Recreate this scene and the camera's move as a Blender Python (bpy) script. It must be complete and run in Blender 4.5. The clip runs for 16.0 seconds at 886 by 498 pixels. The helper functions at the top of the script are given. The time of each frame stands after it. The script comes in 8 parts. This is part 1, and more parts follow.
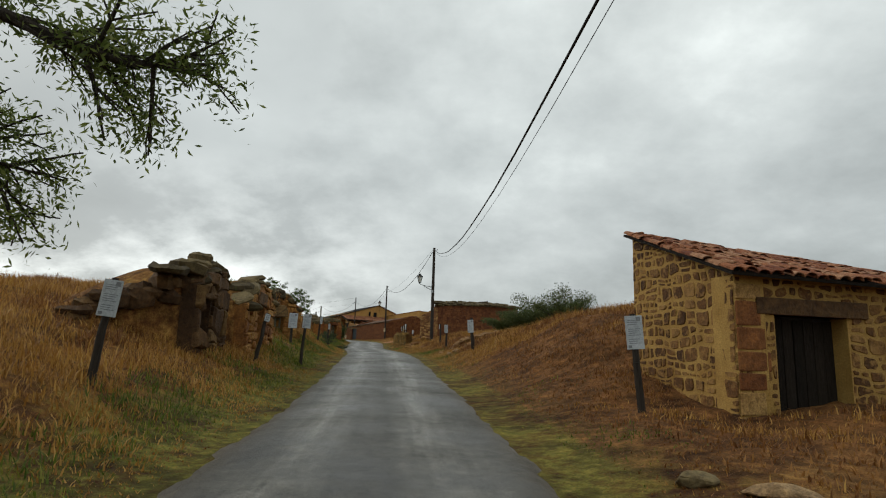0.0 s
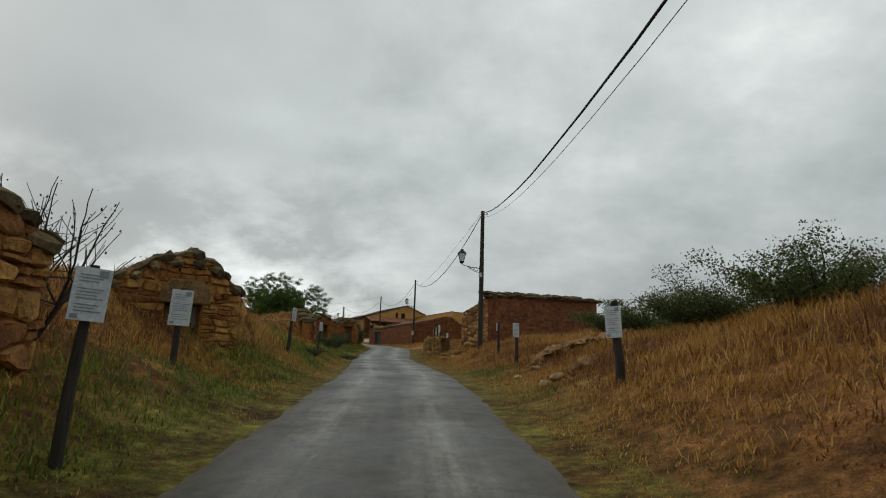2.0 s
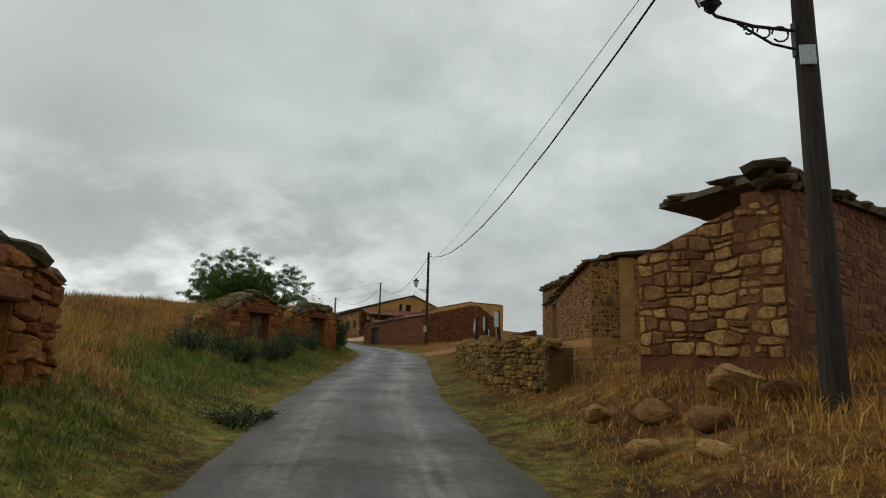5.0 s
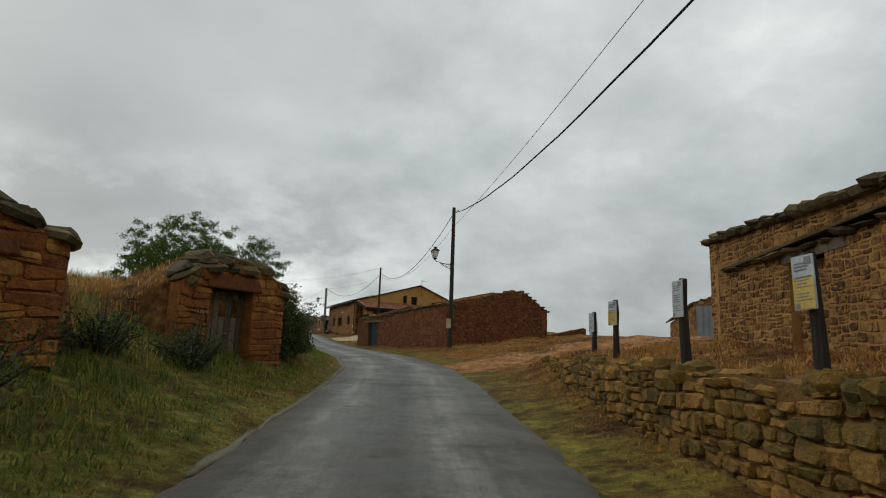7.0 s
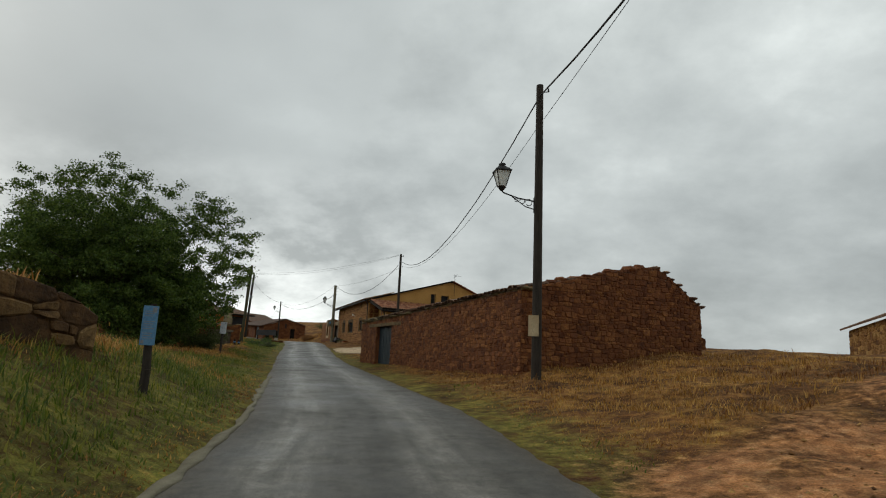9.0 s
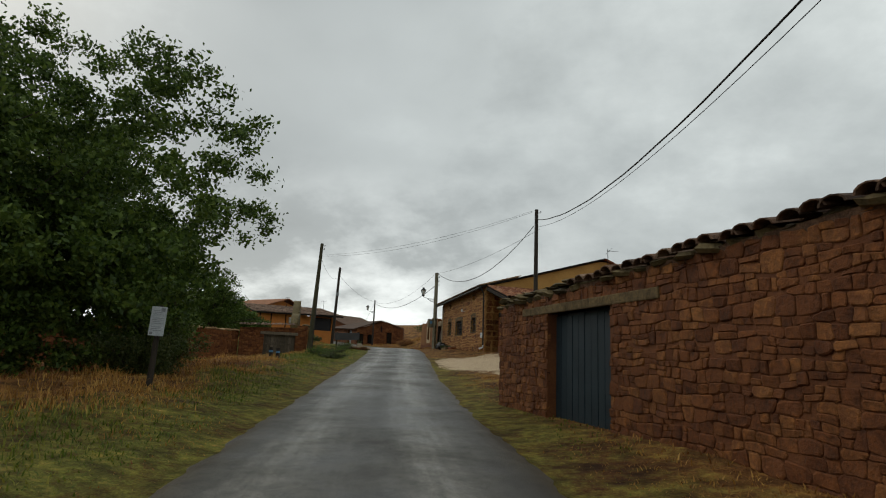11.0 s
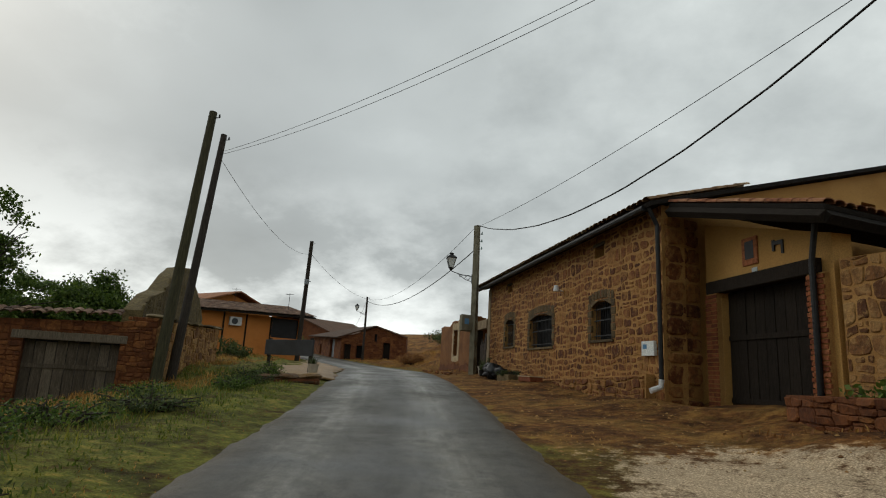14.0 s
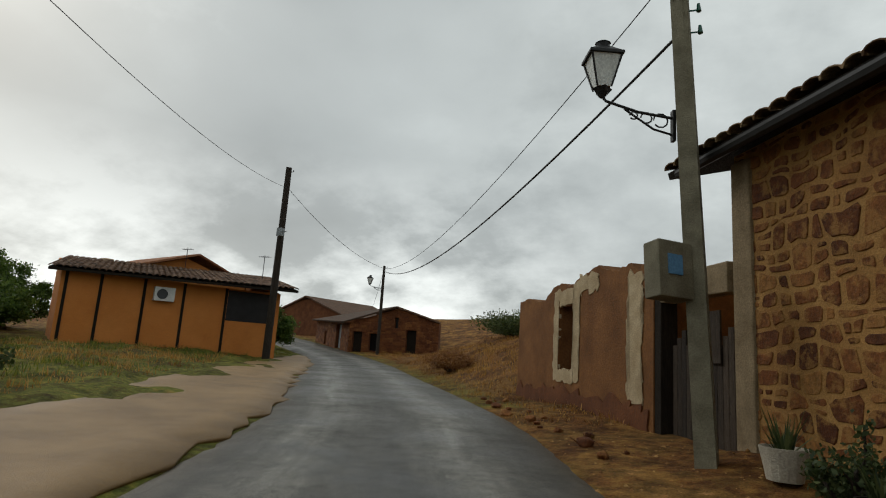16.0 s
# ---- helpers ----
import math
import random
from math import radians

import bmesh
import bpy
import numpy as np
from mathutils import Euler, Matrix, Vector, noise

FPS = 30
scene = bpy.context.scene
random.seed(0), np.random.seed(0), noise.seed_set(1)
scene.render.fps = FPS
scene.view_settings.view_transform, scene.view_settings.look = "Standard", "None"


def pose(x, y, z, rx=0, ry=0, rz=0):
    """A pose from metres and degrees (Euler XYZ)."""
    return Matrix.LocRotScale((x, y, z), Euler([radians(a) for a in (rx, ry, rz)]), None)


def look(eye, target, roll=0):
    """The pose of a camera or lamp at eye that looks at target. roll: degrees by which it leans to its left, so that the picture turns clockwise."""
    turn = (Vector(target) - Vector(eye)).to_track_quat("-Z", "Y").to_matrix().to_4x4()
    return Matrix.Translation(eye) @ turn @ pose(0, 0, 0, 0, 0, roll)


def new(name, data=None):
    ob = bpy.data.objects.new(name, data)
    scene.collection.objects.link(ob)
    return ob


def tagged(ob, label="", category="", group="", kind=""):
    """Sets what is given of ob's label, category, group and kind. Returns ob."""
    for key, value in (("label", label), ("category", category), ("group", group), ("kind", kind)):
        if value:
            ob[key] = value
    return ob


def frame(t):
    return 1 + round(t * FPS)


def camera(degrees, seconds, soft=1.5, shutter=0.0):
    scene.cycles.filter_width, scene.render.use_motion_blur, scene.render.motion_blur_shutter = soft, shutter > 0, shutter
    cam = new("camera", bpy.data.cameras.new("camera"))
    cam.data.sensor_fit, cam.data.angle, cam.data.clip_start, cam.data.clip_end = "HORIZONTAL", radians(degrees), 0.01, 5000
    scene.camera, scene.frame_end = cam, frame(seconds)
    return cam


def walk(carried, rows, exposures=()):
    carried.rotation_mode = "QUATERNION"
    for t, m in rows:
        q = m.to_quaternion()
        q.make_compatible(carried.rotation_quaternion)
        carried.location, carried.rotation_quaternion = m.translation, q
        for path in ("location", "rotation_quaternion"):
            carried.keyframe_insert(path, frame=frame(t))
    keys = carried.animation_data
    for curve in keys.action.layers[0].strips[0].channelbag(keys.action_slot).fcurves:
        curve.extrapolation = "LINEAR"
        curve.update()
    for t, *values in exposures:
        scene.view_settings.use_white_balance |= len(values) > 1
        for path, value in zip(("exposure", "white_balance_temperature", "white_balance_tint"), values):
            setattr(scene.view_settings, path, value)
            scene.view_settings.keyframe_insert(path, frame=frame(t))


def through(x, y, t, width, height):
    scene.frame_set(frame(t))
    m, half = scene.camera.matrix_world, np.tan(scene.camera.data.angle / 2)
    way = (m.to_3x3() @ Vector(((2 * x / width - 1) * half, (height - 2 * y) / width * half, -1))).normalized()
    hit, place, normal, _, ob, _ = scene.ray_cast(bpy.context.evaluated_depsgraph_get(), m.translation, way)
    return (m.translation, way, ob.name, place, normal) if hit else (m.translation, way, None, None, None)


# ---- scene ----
cam = camera(74.0, 16.0, soft=1.1)
PATH = [
    (0, (8.281, 16.62, 8.961), (8.157, 18.584, 9.316), 1.7),
    (0.5, (7.802, 20.36, 9.09), (7.646, 22.322, 9.448), 1.6),
    (1, (7.27, 24.005, 9.235), (7.084, 25.963, 9.599), 2.1),
    (1.5, (6.774, 27.358, 9.33), (6.567, 29.313, 9.7), 2.3),
    (2, (6.238, 30.952, 9.488), (6.014, 32.906, 9.851), 1.9),
    (2.5, (5.621, 34.531, 9.647), (5.386, 36.484, 10.008), 1.6),
    (3, (4.988, 38.234, 9.845), (4.745, 40.187, 10.205), 1.4),
    (3.5, (4.343, 41.828, 10.032), (4.1, 43.779, 10.4), 0.8),
    (4, (3.625, 45.713, 10.158), (3.384, 47.665, 10.52), 1.0),
    (6.5, (-1.322, 66.518, 10.639), (-1.543, 68.476, 10.984), 2.2),
    (7, (-2.085, 70.827, 10.755), (-2.316, 72.782, 11.103), 2.0),
    (7.5, (-2.889, 75.15, 10.882), (-3.123, 77.103, 11.24), 2.3),
    (8, (-3.66, 79.564, 11.05), (-3.895, 81.517, 11.41), 2.5),
    (8.5, (-4.457, 83.864, 11.242), (-4.715, 85.813, 11.612), 2.6),
    (9, (-5.329, 87.935, 11.413), (-5.649, 89.875, 11.784), 2.5),
    (11.5, (-13.092, 109.467, 12.097), (-13.799, 111.303, 12.458), 2.4),
    (12, (-14.758, 113.147, 12.211), (-15.494, 114.974, 12.559), 2.2),
    (12.5, (-16.537, 116.904, 12.367), (-17.277, 118.726, 12.731), 2.1),
    (13, (-18.231, 120.738, 12.561), (-18.945, 122.567, 12.944), 2.1),
    (13.5, (-19.925, 124.855, 12.709), (-20.61, 126.694, 13.1), 2.8),
    (14, (-21.565, 128.981, 12.902), (-22.22, 130.826, 13.312), 3.2),
    (14.5, (-23.2, 133.114, 13.152), (-23.852, 134.962, 13.554), 3.0),
    (15, (-24.857, 137.097, 13.392), (-25.528, 138.938, 13.793), 3.1),
    (15.5, (-26.825, 141.558, 13.647), (-27.537, 143.384, 14.045), 3.7),
    (16, (-28.786, 145.815, 13.865), (-29.537, 147.634, 14.222), 3.8),
]
walk(cam, [(t, look(eye, target, roll)) for t, eye, target, roll in PATH], exposures=((0, 0.2), (0.5, 0.1), (1, 0.03), (16, 0.0)))

# ---- daylight: an overcast sky, brighter low in the west, and a weak veiled sun ----
world = bpy.data.worlds.new("overcast")
scene.world = world
world.use_nodes = True


def link(tree, a, b):
    tree.links.new(a, b)


def node(tree, kind, **values):
    n = tree.nodes.new(kind)
    for key, value in values.items():
        if key.startswith("in_"):
            k = key[3:]
            n.inputs[int(k) if k.isdigit() else k.replace("_", " ")].default_value = value
        else:
            setattr(n, key, value)
    return n


def ramp(tree, fac, stops):
    r = node(tree, "ShaderNodeValToRGB")
    e = r.color_ramp.elements
    while len(e) < len(stops):
        e.new(0.5)
    for k, (p, c) in enumerate(stops):
        e[k].position = p
        e[k].color = (*c, 1) if len(c) == 3 else c
    link(tree, fac, r.inputs[0])
    return r.outputs[0]


def mix(tree, fac, a, b, mode="MIX"):
    m = node(tree, "ShaderNodeMix", data_type="RGBA", blend_type=mode)
    for socket, value in ((m.inputs[0], fac), (m.inputs[6], a), (m.inputs[7], b)):
        if isinstance(value, (int, float)):
            socket.default_value = value
        elif isinstance(value, tuple):
            socket.default_value = (*value, 1)
        else:
            link(tree, value, socket)
    return m.outputs[2]


def maths(tree, op, a, b=0.0):
    m = node(tree, "ShaderNodeMath", operation=op)
    for socket, value in ((m.inputs[0], a), (m.inputs[1], b)):
        if isinstance(value, (int, float)):
            socket.default_value = value
        else:
            link(tree, value, socket)
    return m.outputs[0]


def noise_at(tree, where, scale, detail=5.0, rough=0.55, stretch=None):
    if stretch:
        mp = node(tree, "ShaderNodeMapping")
        mp.inputs["Scale"].default_value = stretch
        link(tree, where, mp.inputs[0])
        where = mp.outputs[0]
    n = node(tree, "ShaderNodeTexNoise", in_Scale=scale, in_Detail=detail, in_Roughness=rough)
    link(tree, where, n.inputs["Vector"])
    return n.outputs[0]


wt = world.node_tree
sky = node(wt, "ShaderNodeTexSky", sky_type="NISHITA", sun_disc=False, sun_elevation=radians(32), sun_rotation=radians(-70), dust_density=4.0)
co = node(wt, "ShaderNodeTexCoord").outputs["Generated"]
sep = node(wt, "ShaderNodeSeparateXYZ")
link(wt, co, sep.inputs[0])
flat = node(wt, "ShaderNodeCombineXYZ")
rise = maths(wt, "ADD", maths(wt, "MAXIMUM", sep.outputs[2], 0.0), 0.42)
link(wt, maths(wt, "DIVIDE", sep.outputs[0], rise), flat.inputs[0])
link(wt, maths(wt, "DIVIDE", sep.outputs[1], rise), flat.inputs[1])
big = noise_at(wt, flat.outputs[0], 1.1, 3.0, 0.5)
fine = noise_at(wt, flat.outputs[0], 3.4, 6.0, 0.6)
cover = maths(wt, "ADD", maths(wt, "MULTIPLY", big, 0.6), maths(wt, "MULTIPLY", fine, 0.4))
cloud = ramp(wt, cover, [(0.34, (0.392, 0.424, 0.417)), (0.46, (0.53, 0.571, 0.562)), (0.55, (0.65, 0.696, 0.682)), (0.66, (0.86, 0.916, 0.892))])
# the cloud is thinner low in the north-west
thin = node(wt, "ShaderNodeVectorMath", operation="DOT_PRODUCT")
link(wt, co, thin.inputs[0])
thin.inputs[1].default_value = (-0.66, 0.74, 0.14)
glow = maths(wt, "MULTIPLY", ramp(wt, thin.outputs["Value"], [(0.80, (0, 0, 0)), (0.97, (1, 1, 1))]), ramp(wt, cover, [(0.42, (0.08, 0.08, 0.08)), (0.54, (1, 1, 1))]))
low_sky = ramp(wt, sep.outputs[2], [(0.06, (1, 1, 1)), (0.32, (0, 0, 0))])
# duller towards the horizon
cloud = mix(wt, 1.0, cloud, ramp(wt, sep.outputs[2], [(0.0, (0.8, 0.803, 0.81)), (0.18, (0.8, 0.803, 0.81)), (0.34, (0.88, 0.885, 0.89)), (0.5, (1, 1, 1))]), "MULTIPLY")
# a thicker bank of cloud stands high above it
thick = node(wt, "ShaderNodeVectorMath", operation="DOT_PRODUCT")
link(wt, co, thick.inputs[0])
thick.inputs[1].default_value = (-0.66, 0.50, 0.56)
cloud = mix(wt, 1.0, cloud, ramp(wt, maths(wt, "ADD", thick.outputs["Value"], maths(wt, "MULTIPLY", maths(wt, "SUBTRACT", fine, 0.5), 0.3)), [(0.84, (1, 1, 1)), (1.0, (0.70, 0.71, 0.72))]), "MULTIPLY")
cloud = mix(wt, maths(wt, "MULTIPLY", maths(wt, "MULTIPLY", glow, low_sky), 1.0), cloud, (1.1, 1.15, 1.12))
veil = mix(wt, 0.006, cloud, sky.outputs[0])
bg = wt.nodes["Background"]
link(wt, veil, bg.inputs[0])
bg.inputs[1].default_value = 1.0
sun = new("sun", bpy.data.lights.new("sun", "SUN"))
sun.data.energy, sun.data.angle, sun.data.color = 0.6, radians(25), (1.0, 0.96, 0.9)
sun.matrix_world = look((0, 0, 60), (34, -6, 34))


# ---- materials ----
def richer(tree, colour, amount):
    h = node(tree, "ShaderNodeHueSaturation", in_Saturation=amount)
    link(tree, colour, h.inputs["Color"])
    return h.outputs[0]


def material(name, stops, scale=3.0, rough=0.85, bump=0.3, fine_scale=40.0, vary=0.0, metal=0.0, stain=0.25, spec=0.3, stretch=None, stain_tint=(0.35, 0.32, 0.28), smear=None):
    """A surface with grain and stains at two scales; vary: how much single pieces differ."""
    m = bpy.data.materials.new(name)
    m.use_nodes = True
    t = m.node_tree
    p = t.nodes["Principled BSDF"]
    pos = node(t, "ShaderNodeNewGeometry")
    coarse = noise_at(t, pos.outputs["Position"], scale, 5.0, 0.6, stretch)
    fac = coarse
    if vary:
        one = maths(t, "ADD", node(t, "ShaderNodeObjectInfo").outputs["Random"], pos.outputs["Random Per Island"])
        one = maths(t, "FRACT", maths(t, "MULTIPLY", one, 7.31))
        fac = maths(t, "ADD", maths(t, "MULTIPLY", coarse, 1.0 - vary), maths(t, "MULTIPLY", one, vary))
    c = ramp(t, fac, stops)
    grain = noise_at(t, pos.outputs["Position"], fine_scale, 4.0, 0.65, stretch)
    c = mix(t, 0.75 if vary else 0.55, c, ramp(t, grain, [(0.3, (0.5, 0.5, 0.5)), (0.7, (1.38, 1.36, 1.32))]), "MULTIPLY")
    relief = maths(t, "ADD", grain, maths(t, "MULTIPLY", coarse, 1.5))
    if vary and not metal:
        spots = noise_at(t, pos.outputs["Position"], fine_scale * 0.3, 6.0, 0.7, stretch)
        c = mix(t, 0.7, c, ramp(t, spots, [(0.36, (0.5, 0.48, 0.42)), (0.5, (1.0, 1.0, 1.0)), (0.66, (1.4, 1.4, 1.3))]), "MULTIPLY")
        relief = maths(t, "ADD", relief, maths(t, "MULTIPLY", spots, 2.0))
    if smear:
        over = noise_at(t, pos.outputs["Position"], 6.0, 7.0, 0.68)
        c = mix(t, ramp(t, over, [(0.5, (0, 0, 0)), (0.6, (0.8, 0.8, 0.8))]), c, smear)
    if stain:
        s = noise_at(t, pos.outputs["Position"], 0.9, 6.0, 0.6)
        c = mix(t, ramp(t, s, [(0.48, (0, 0, 0)), (0.72, (stain, stain, stain))]), c, stain_tint, "MULTIPLY")
    c = richer(t, c, 1.06)
    link(t, c, p.inputs["Base Color"])
    link(t, maths(t, "ADD", maths(t, "MULTIPLY", grain, 0.25), rough - 0.12), p.inputs["Roughness"])
    p.inputs["Metallic"].default_value = metal
    p.inputs["Specular IOR Level"].default_value = spec
    if bump:
        b = node(t, "ShaderNodeBump", in_Strength=min(1.0, bump * 1.7), in_Distance=0.03)
        link(t, relief, b.inputs["Height"])
        link(t, b.outputs[0], p.inputs["Normal"])
    return m


OCHRE_STONE = material("ochre_stone", [(0.25, (0.13, 0.06, 0.024)), (0.5, (0.25, 0.13, 0.05)), (0.75, (0.38, 0.235, 0.095))], vary=0.55)
RED_STONE = material("red_stone", [(0.25, (0.085, 0.03, 0.013)), (0.5, (0.165, 0.062, 0.025)), (0.8, (0.26, 0.115, 0.045))], vary=0.45, fine_scale=22, smear=(0.135, 0.05, 0.021))
HOUSE_STONE = material("house_stone", [(0.2, (0.085, 0.03, 0.013)), (0.45, (0.16, 0.06, 0.024)), (0.65, (0.21, 0.088, 0.034)), (0.85, (0.32, 0.165, 0.062))], vary=0.6, fine_scale=26, smear=(0.3, 0.16, 0.058))
LONG_STONE = material("brown_rubble", [(0.2, (0.06, 0.028, 0.012)), (0.45, (0.13, 0.062, 0.024)), (0.65, (0.2, 0.105, 0.04)), (0.85, (0.34, 0.205, 0.08))], vary=0.6, fine_scale=26, smear=(0.32, 0.185, 0.07))
GARDEN_STONE = material("garden_rubble", [(0.2, (0.1, 0.042, 0.018)), (0.45, (0.2, 0.098, 0.04)), (0.7, (0.32, 0.185, 0.078)), (0.88, (0.42, 0.27, 0.125))], vary=0.6, fine_scale=26, smear=(0.33, 0.2, 0.085))
GREY_STONE = material("lichen_stone", [(0.25, (0.045, 0.033, 0.015)), (0.5, (0.1, 0.075, 0.036)), (0.78, (0.185, 0.14, 0.072))], vary=0.5, fine_scale=22)
LEDGE_STONE = material("crusted_sandstone", [(0.25, (0.15, 0.08, 0.035)), (0.6, (0.29, 0.175, 0.085)), (0.85, (0.4, 0.27, 0.15))], vary=0.2, fine_scale=16, bump=0.7, smear=(0.17, 0.075, 0.028))
PALE_STONE = material("pale_sandstone", [(0.25, (0.22, 0.135, 0.07)), (0.6, (0.35, 0.235, 0.13)), (0.85, (0.45, 0.34, 0.21))], vary=0.3)
MORTAR = material("ochre_mortar", [(0.3, (0.29, 0.15, 0.054)), (0.7, (0.43, 0.252, 0.098))], scale=2.0, stain=0.4)
YELLOW_MORTAR = material("yellow_lime_mortar", [(0.3, (0.30, 0.175, 0.055)), (0.7, (0.46, 0.30, 0.105))], scale=2.0)
RED_EARTH = material("red_adobe", [(0.3, (0.09, 0.032, 0.015)), (0.7, (0.18, 0.073, 0.032))], scale=1.6, fine_scale=25)
ADOBE = material("adobe_render", [(0.3, (0.13, 0.055, 0.02)), (0.7, (0.24, 0.112, 0.044))], scale=1.4, fine_scale=25)
SURROUND = material("brown_dressed_stone", [(0.25, (0.062, 0.042, 0.02)), (0.6, (0.11, 0.076, 0.037)), (0.85, (0.17, 0.12, 0.06))], vary=0.4, fine_scale=22)
CELLAR_OCHRE = material("ochre_cellar_stone", [(0.2, (0.15, 0.058, 0.022)), (0.5, (0.28, 0.13, 0.046)), (0.8, (0.42, 0.24, 0.085))], vary=0.45, bump=0.6, fine_scale=18)
DARK_SAND = material("weathered_sandstone", [(0.25, (0.05, 0.026, 0.012)), (0.5, (0.105, 0.058, 0.026)), (0.78, (0.19, 0.12, 0.055))], vary=0.45, fine_scale=14, bump=0.7)
OLIVE_BLOCK = material("olive_block", [(0.25, (0.075, 0.057, 0.024)), (0.6, (0.125, 0.095, 0.042)), (0.85, (0.18, 0.14, 0.066))], vary=0.3)
YELLOW_STUCCO = material("yellow_stucco", [(0.3, (0.36, 0.20, 0.068)), (0.7, (0.44, 0.26, 0.095))], scale=0.8, bump=0.12, stain=0.15)
ORANGE_RENDER = material("orange_render", [(0.3, (0.47, 0.18, 0.058)), (0.7, (0.54, 0.225, 0.078))], scale=0.8, bump=0.1, stain=0.15)
PALE_PLASTER = material("pale_plaster", [(0.3, (0.36, 0.27, 0.16)), (0.7, (0.52, 0.42, 0.28))], scale=3)
TILE = material("clay_tile", [(0.25, (0.16, 0.055, 0.03)), (0.5, (0.27, 0.11, 0.055)), (0.8, (0.36, 0.20, 0.12))], vary=0.6, stain=0.5, stain_tint=(0.4, 0.4, 0.36))
HOUSE_TILE = material("lichened_tile", [(0.25, (0.15, 0.085, 0.045)), (0.5, (0.25, 0.155, 0.085)), (0.8, (0.36, 0.26, 0.16))], vary=0.6, stain=0.5)
DARK_TILE = material("weathered_tile", [(0.25, (0.075, 0.045, 0.03)), (0.5, (0.15, 0.085, 0.055)), (0.8, (0.25, 0.17, 0.12))], vary=0.6, stain=0.4)
# also colours the one yard gate post that stands for shade
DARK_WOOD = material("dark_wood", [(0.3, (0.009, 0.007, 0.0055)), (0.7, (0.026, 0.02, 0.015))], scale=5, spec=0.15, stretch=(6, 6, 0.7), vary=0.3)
GREY_WOOD = material("weathered_wood", [(0.3, (0.07, 0.055, 0.04)), (0.7, (0.19, 0.155, 0.115))], scale=5, stretch=(6, 6, 0.6), vary=0.4)
POLE_WOOD = material("tarred_pole", [(0.3, (0.018, 0.014, 0.011)), (0.7, (0.05, 0.04, 0.03))], scale=6, stretch=(6, 6, 0.4))
GREEN_POLE = material("mossy_pole", [(0.3, (0.028, 0.026, 0.014)), (0.7, (0.075, 0.068, 0.035))], scale=6, stretch=(6, 6, 0.4))
CONCRETE = material("concrete", [(0.3, (0.12, 0.108, 0.072)), (0.7, (0.23, 0.21, 0.15))], scale=3, fine_scale=60)
CEMENT = material("stained_cement", [(0.3, (0.16, 0.115, 0.065)), (0.7, (0.31, 0.24, 0.15))], scale=2.2, fine_scale=40, stain=0.6)
OLD_PLANK = material("old_dark_plank", [(0.3, (0.022, 0.016, 0.012)), (0.7, (0.075, 0.055, 0.04))], scale=5, stretch=(6, 6, 0.6), vary=0.4)
PAVING = material("pale_concrete", [(0.3, (0.2, 0.122, 0.052)), (0.7, (0.32, 0.205, 0.1))], scale=1.2, fine_scale=50, rough=0.5, stain=0.4)
BLACK_IRON = material("black_iron", [(0.3, (0.008, 0.008, 0.008)), (0.7, (0.02, 0.02, 0.02))], rough=0.5, bump=0.05, stain=0)
CABLE = material("black_cable", [(0.3, (0.006, 0.006, 0.006)), (0.7, (0.012, 0.012, 0.012))], rough=0.6, bump=0, stain=0)
BLUE_DOOR = material("dark_blue_steel", [(0.3, (0.012, 0.021, 0.027)), (0.7, (0.022, 0.036, 0.045))], scale=2, rough=0.5, bump=0.05, stain=0.3)
GREY_METAL = material("grey_sheet_metal", [(0.3, (0.17, 0.19, 0.20)), (0.7, (0.26, 0.28, 0.29))], scale=1.5, rough=0.45, bump=0.05)
DARK_METAL = material("dark_grey_panel", [(0.3, (0.04, 0.043, 0.047)), (0.7, (0.065, 0.07, 0.075))], scale=1.5, rough=0.55, bump=0.05)
WHITE_PANEL = material("white_panel", [(0.3, (0.36, 0.40, 0.43)), (0.7, (0.5, 0.53, 0.55))], scale=2, rough=0.4, bump=0.02, stain=0.3)
YELLOW_PANEL = material("yellow_panel", [(0.3, (0.50, 0.36, 0.10)), (0.7, (0.58, 0.43, 0.14))], scale=2, rough=0.4, bump=0.02)
INK = material("grey_print", [(0.3, (0.16, 0.17, 0.18)), (0.7, (0.24, 0.25, 0.26))], rough=0.5, bump=0, stain=0)
BLUE_PRINT = material("blue_print", [(0.3, (0.08, 0.19, 0.33)), (0.7, (0.13, 0.26, 0.4))], rough=0.5, bump=0, stain=0)
WHITE_PLASTIC = material("white_plastic", [(0.3, (0.55, 0.56, 0.55)), (0.7, (0.68, 0.69, 0.68))], rough=0.4, bump=0.02, stain=0.2)
FROST_GLASS = material("frosted_glass", [(0.3, (0.58, 0.61, 0.59)), (0.7, (0.7, 0.73, 0.7))], rough=0.25, bump=0, stain=0.2)
INSULATOR = material("green_insulator", [(0.3, (0.01, 0.06, 0.045)), (0.7, (0.03, 0.11, 0.08))], rough=0.2, bump=0, stain=0)
BRICK = material("red_brick", [(0.25, (0.16, 0.05, 0.025)), (0.55, (0.25, 0.085, 0.04)), (0.8, (0.33, 0.13, 0.065))], vary=0.6)
BARK = material("bark", [(0.3, (0.02, 0.016, 0.012)), (0.7, (0.07, 0.055, 0.04))], scale=8, stretch=(3, 3, 0.6), bump=0.6)
POT = material("pale_pot", [(0.3, (0.36, 0.33, 0.27)), (0.7, (0.48, 0.44, 0.36))], scale=4)
# black of sacks and pots, also of sheets that stand for shade in openings
BLACK_PLASTIC_AND_SHADE = material("black_plastic_and_shade", [(0.3, (0.006, 0.006, 0.007)), (0.7, (0.014, 0.014, 0.015))], rough=0.4, bump=0, stain=0)


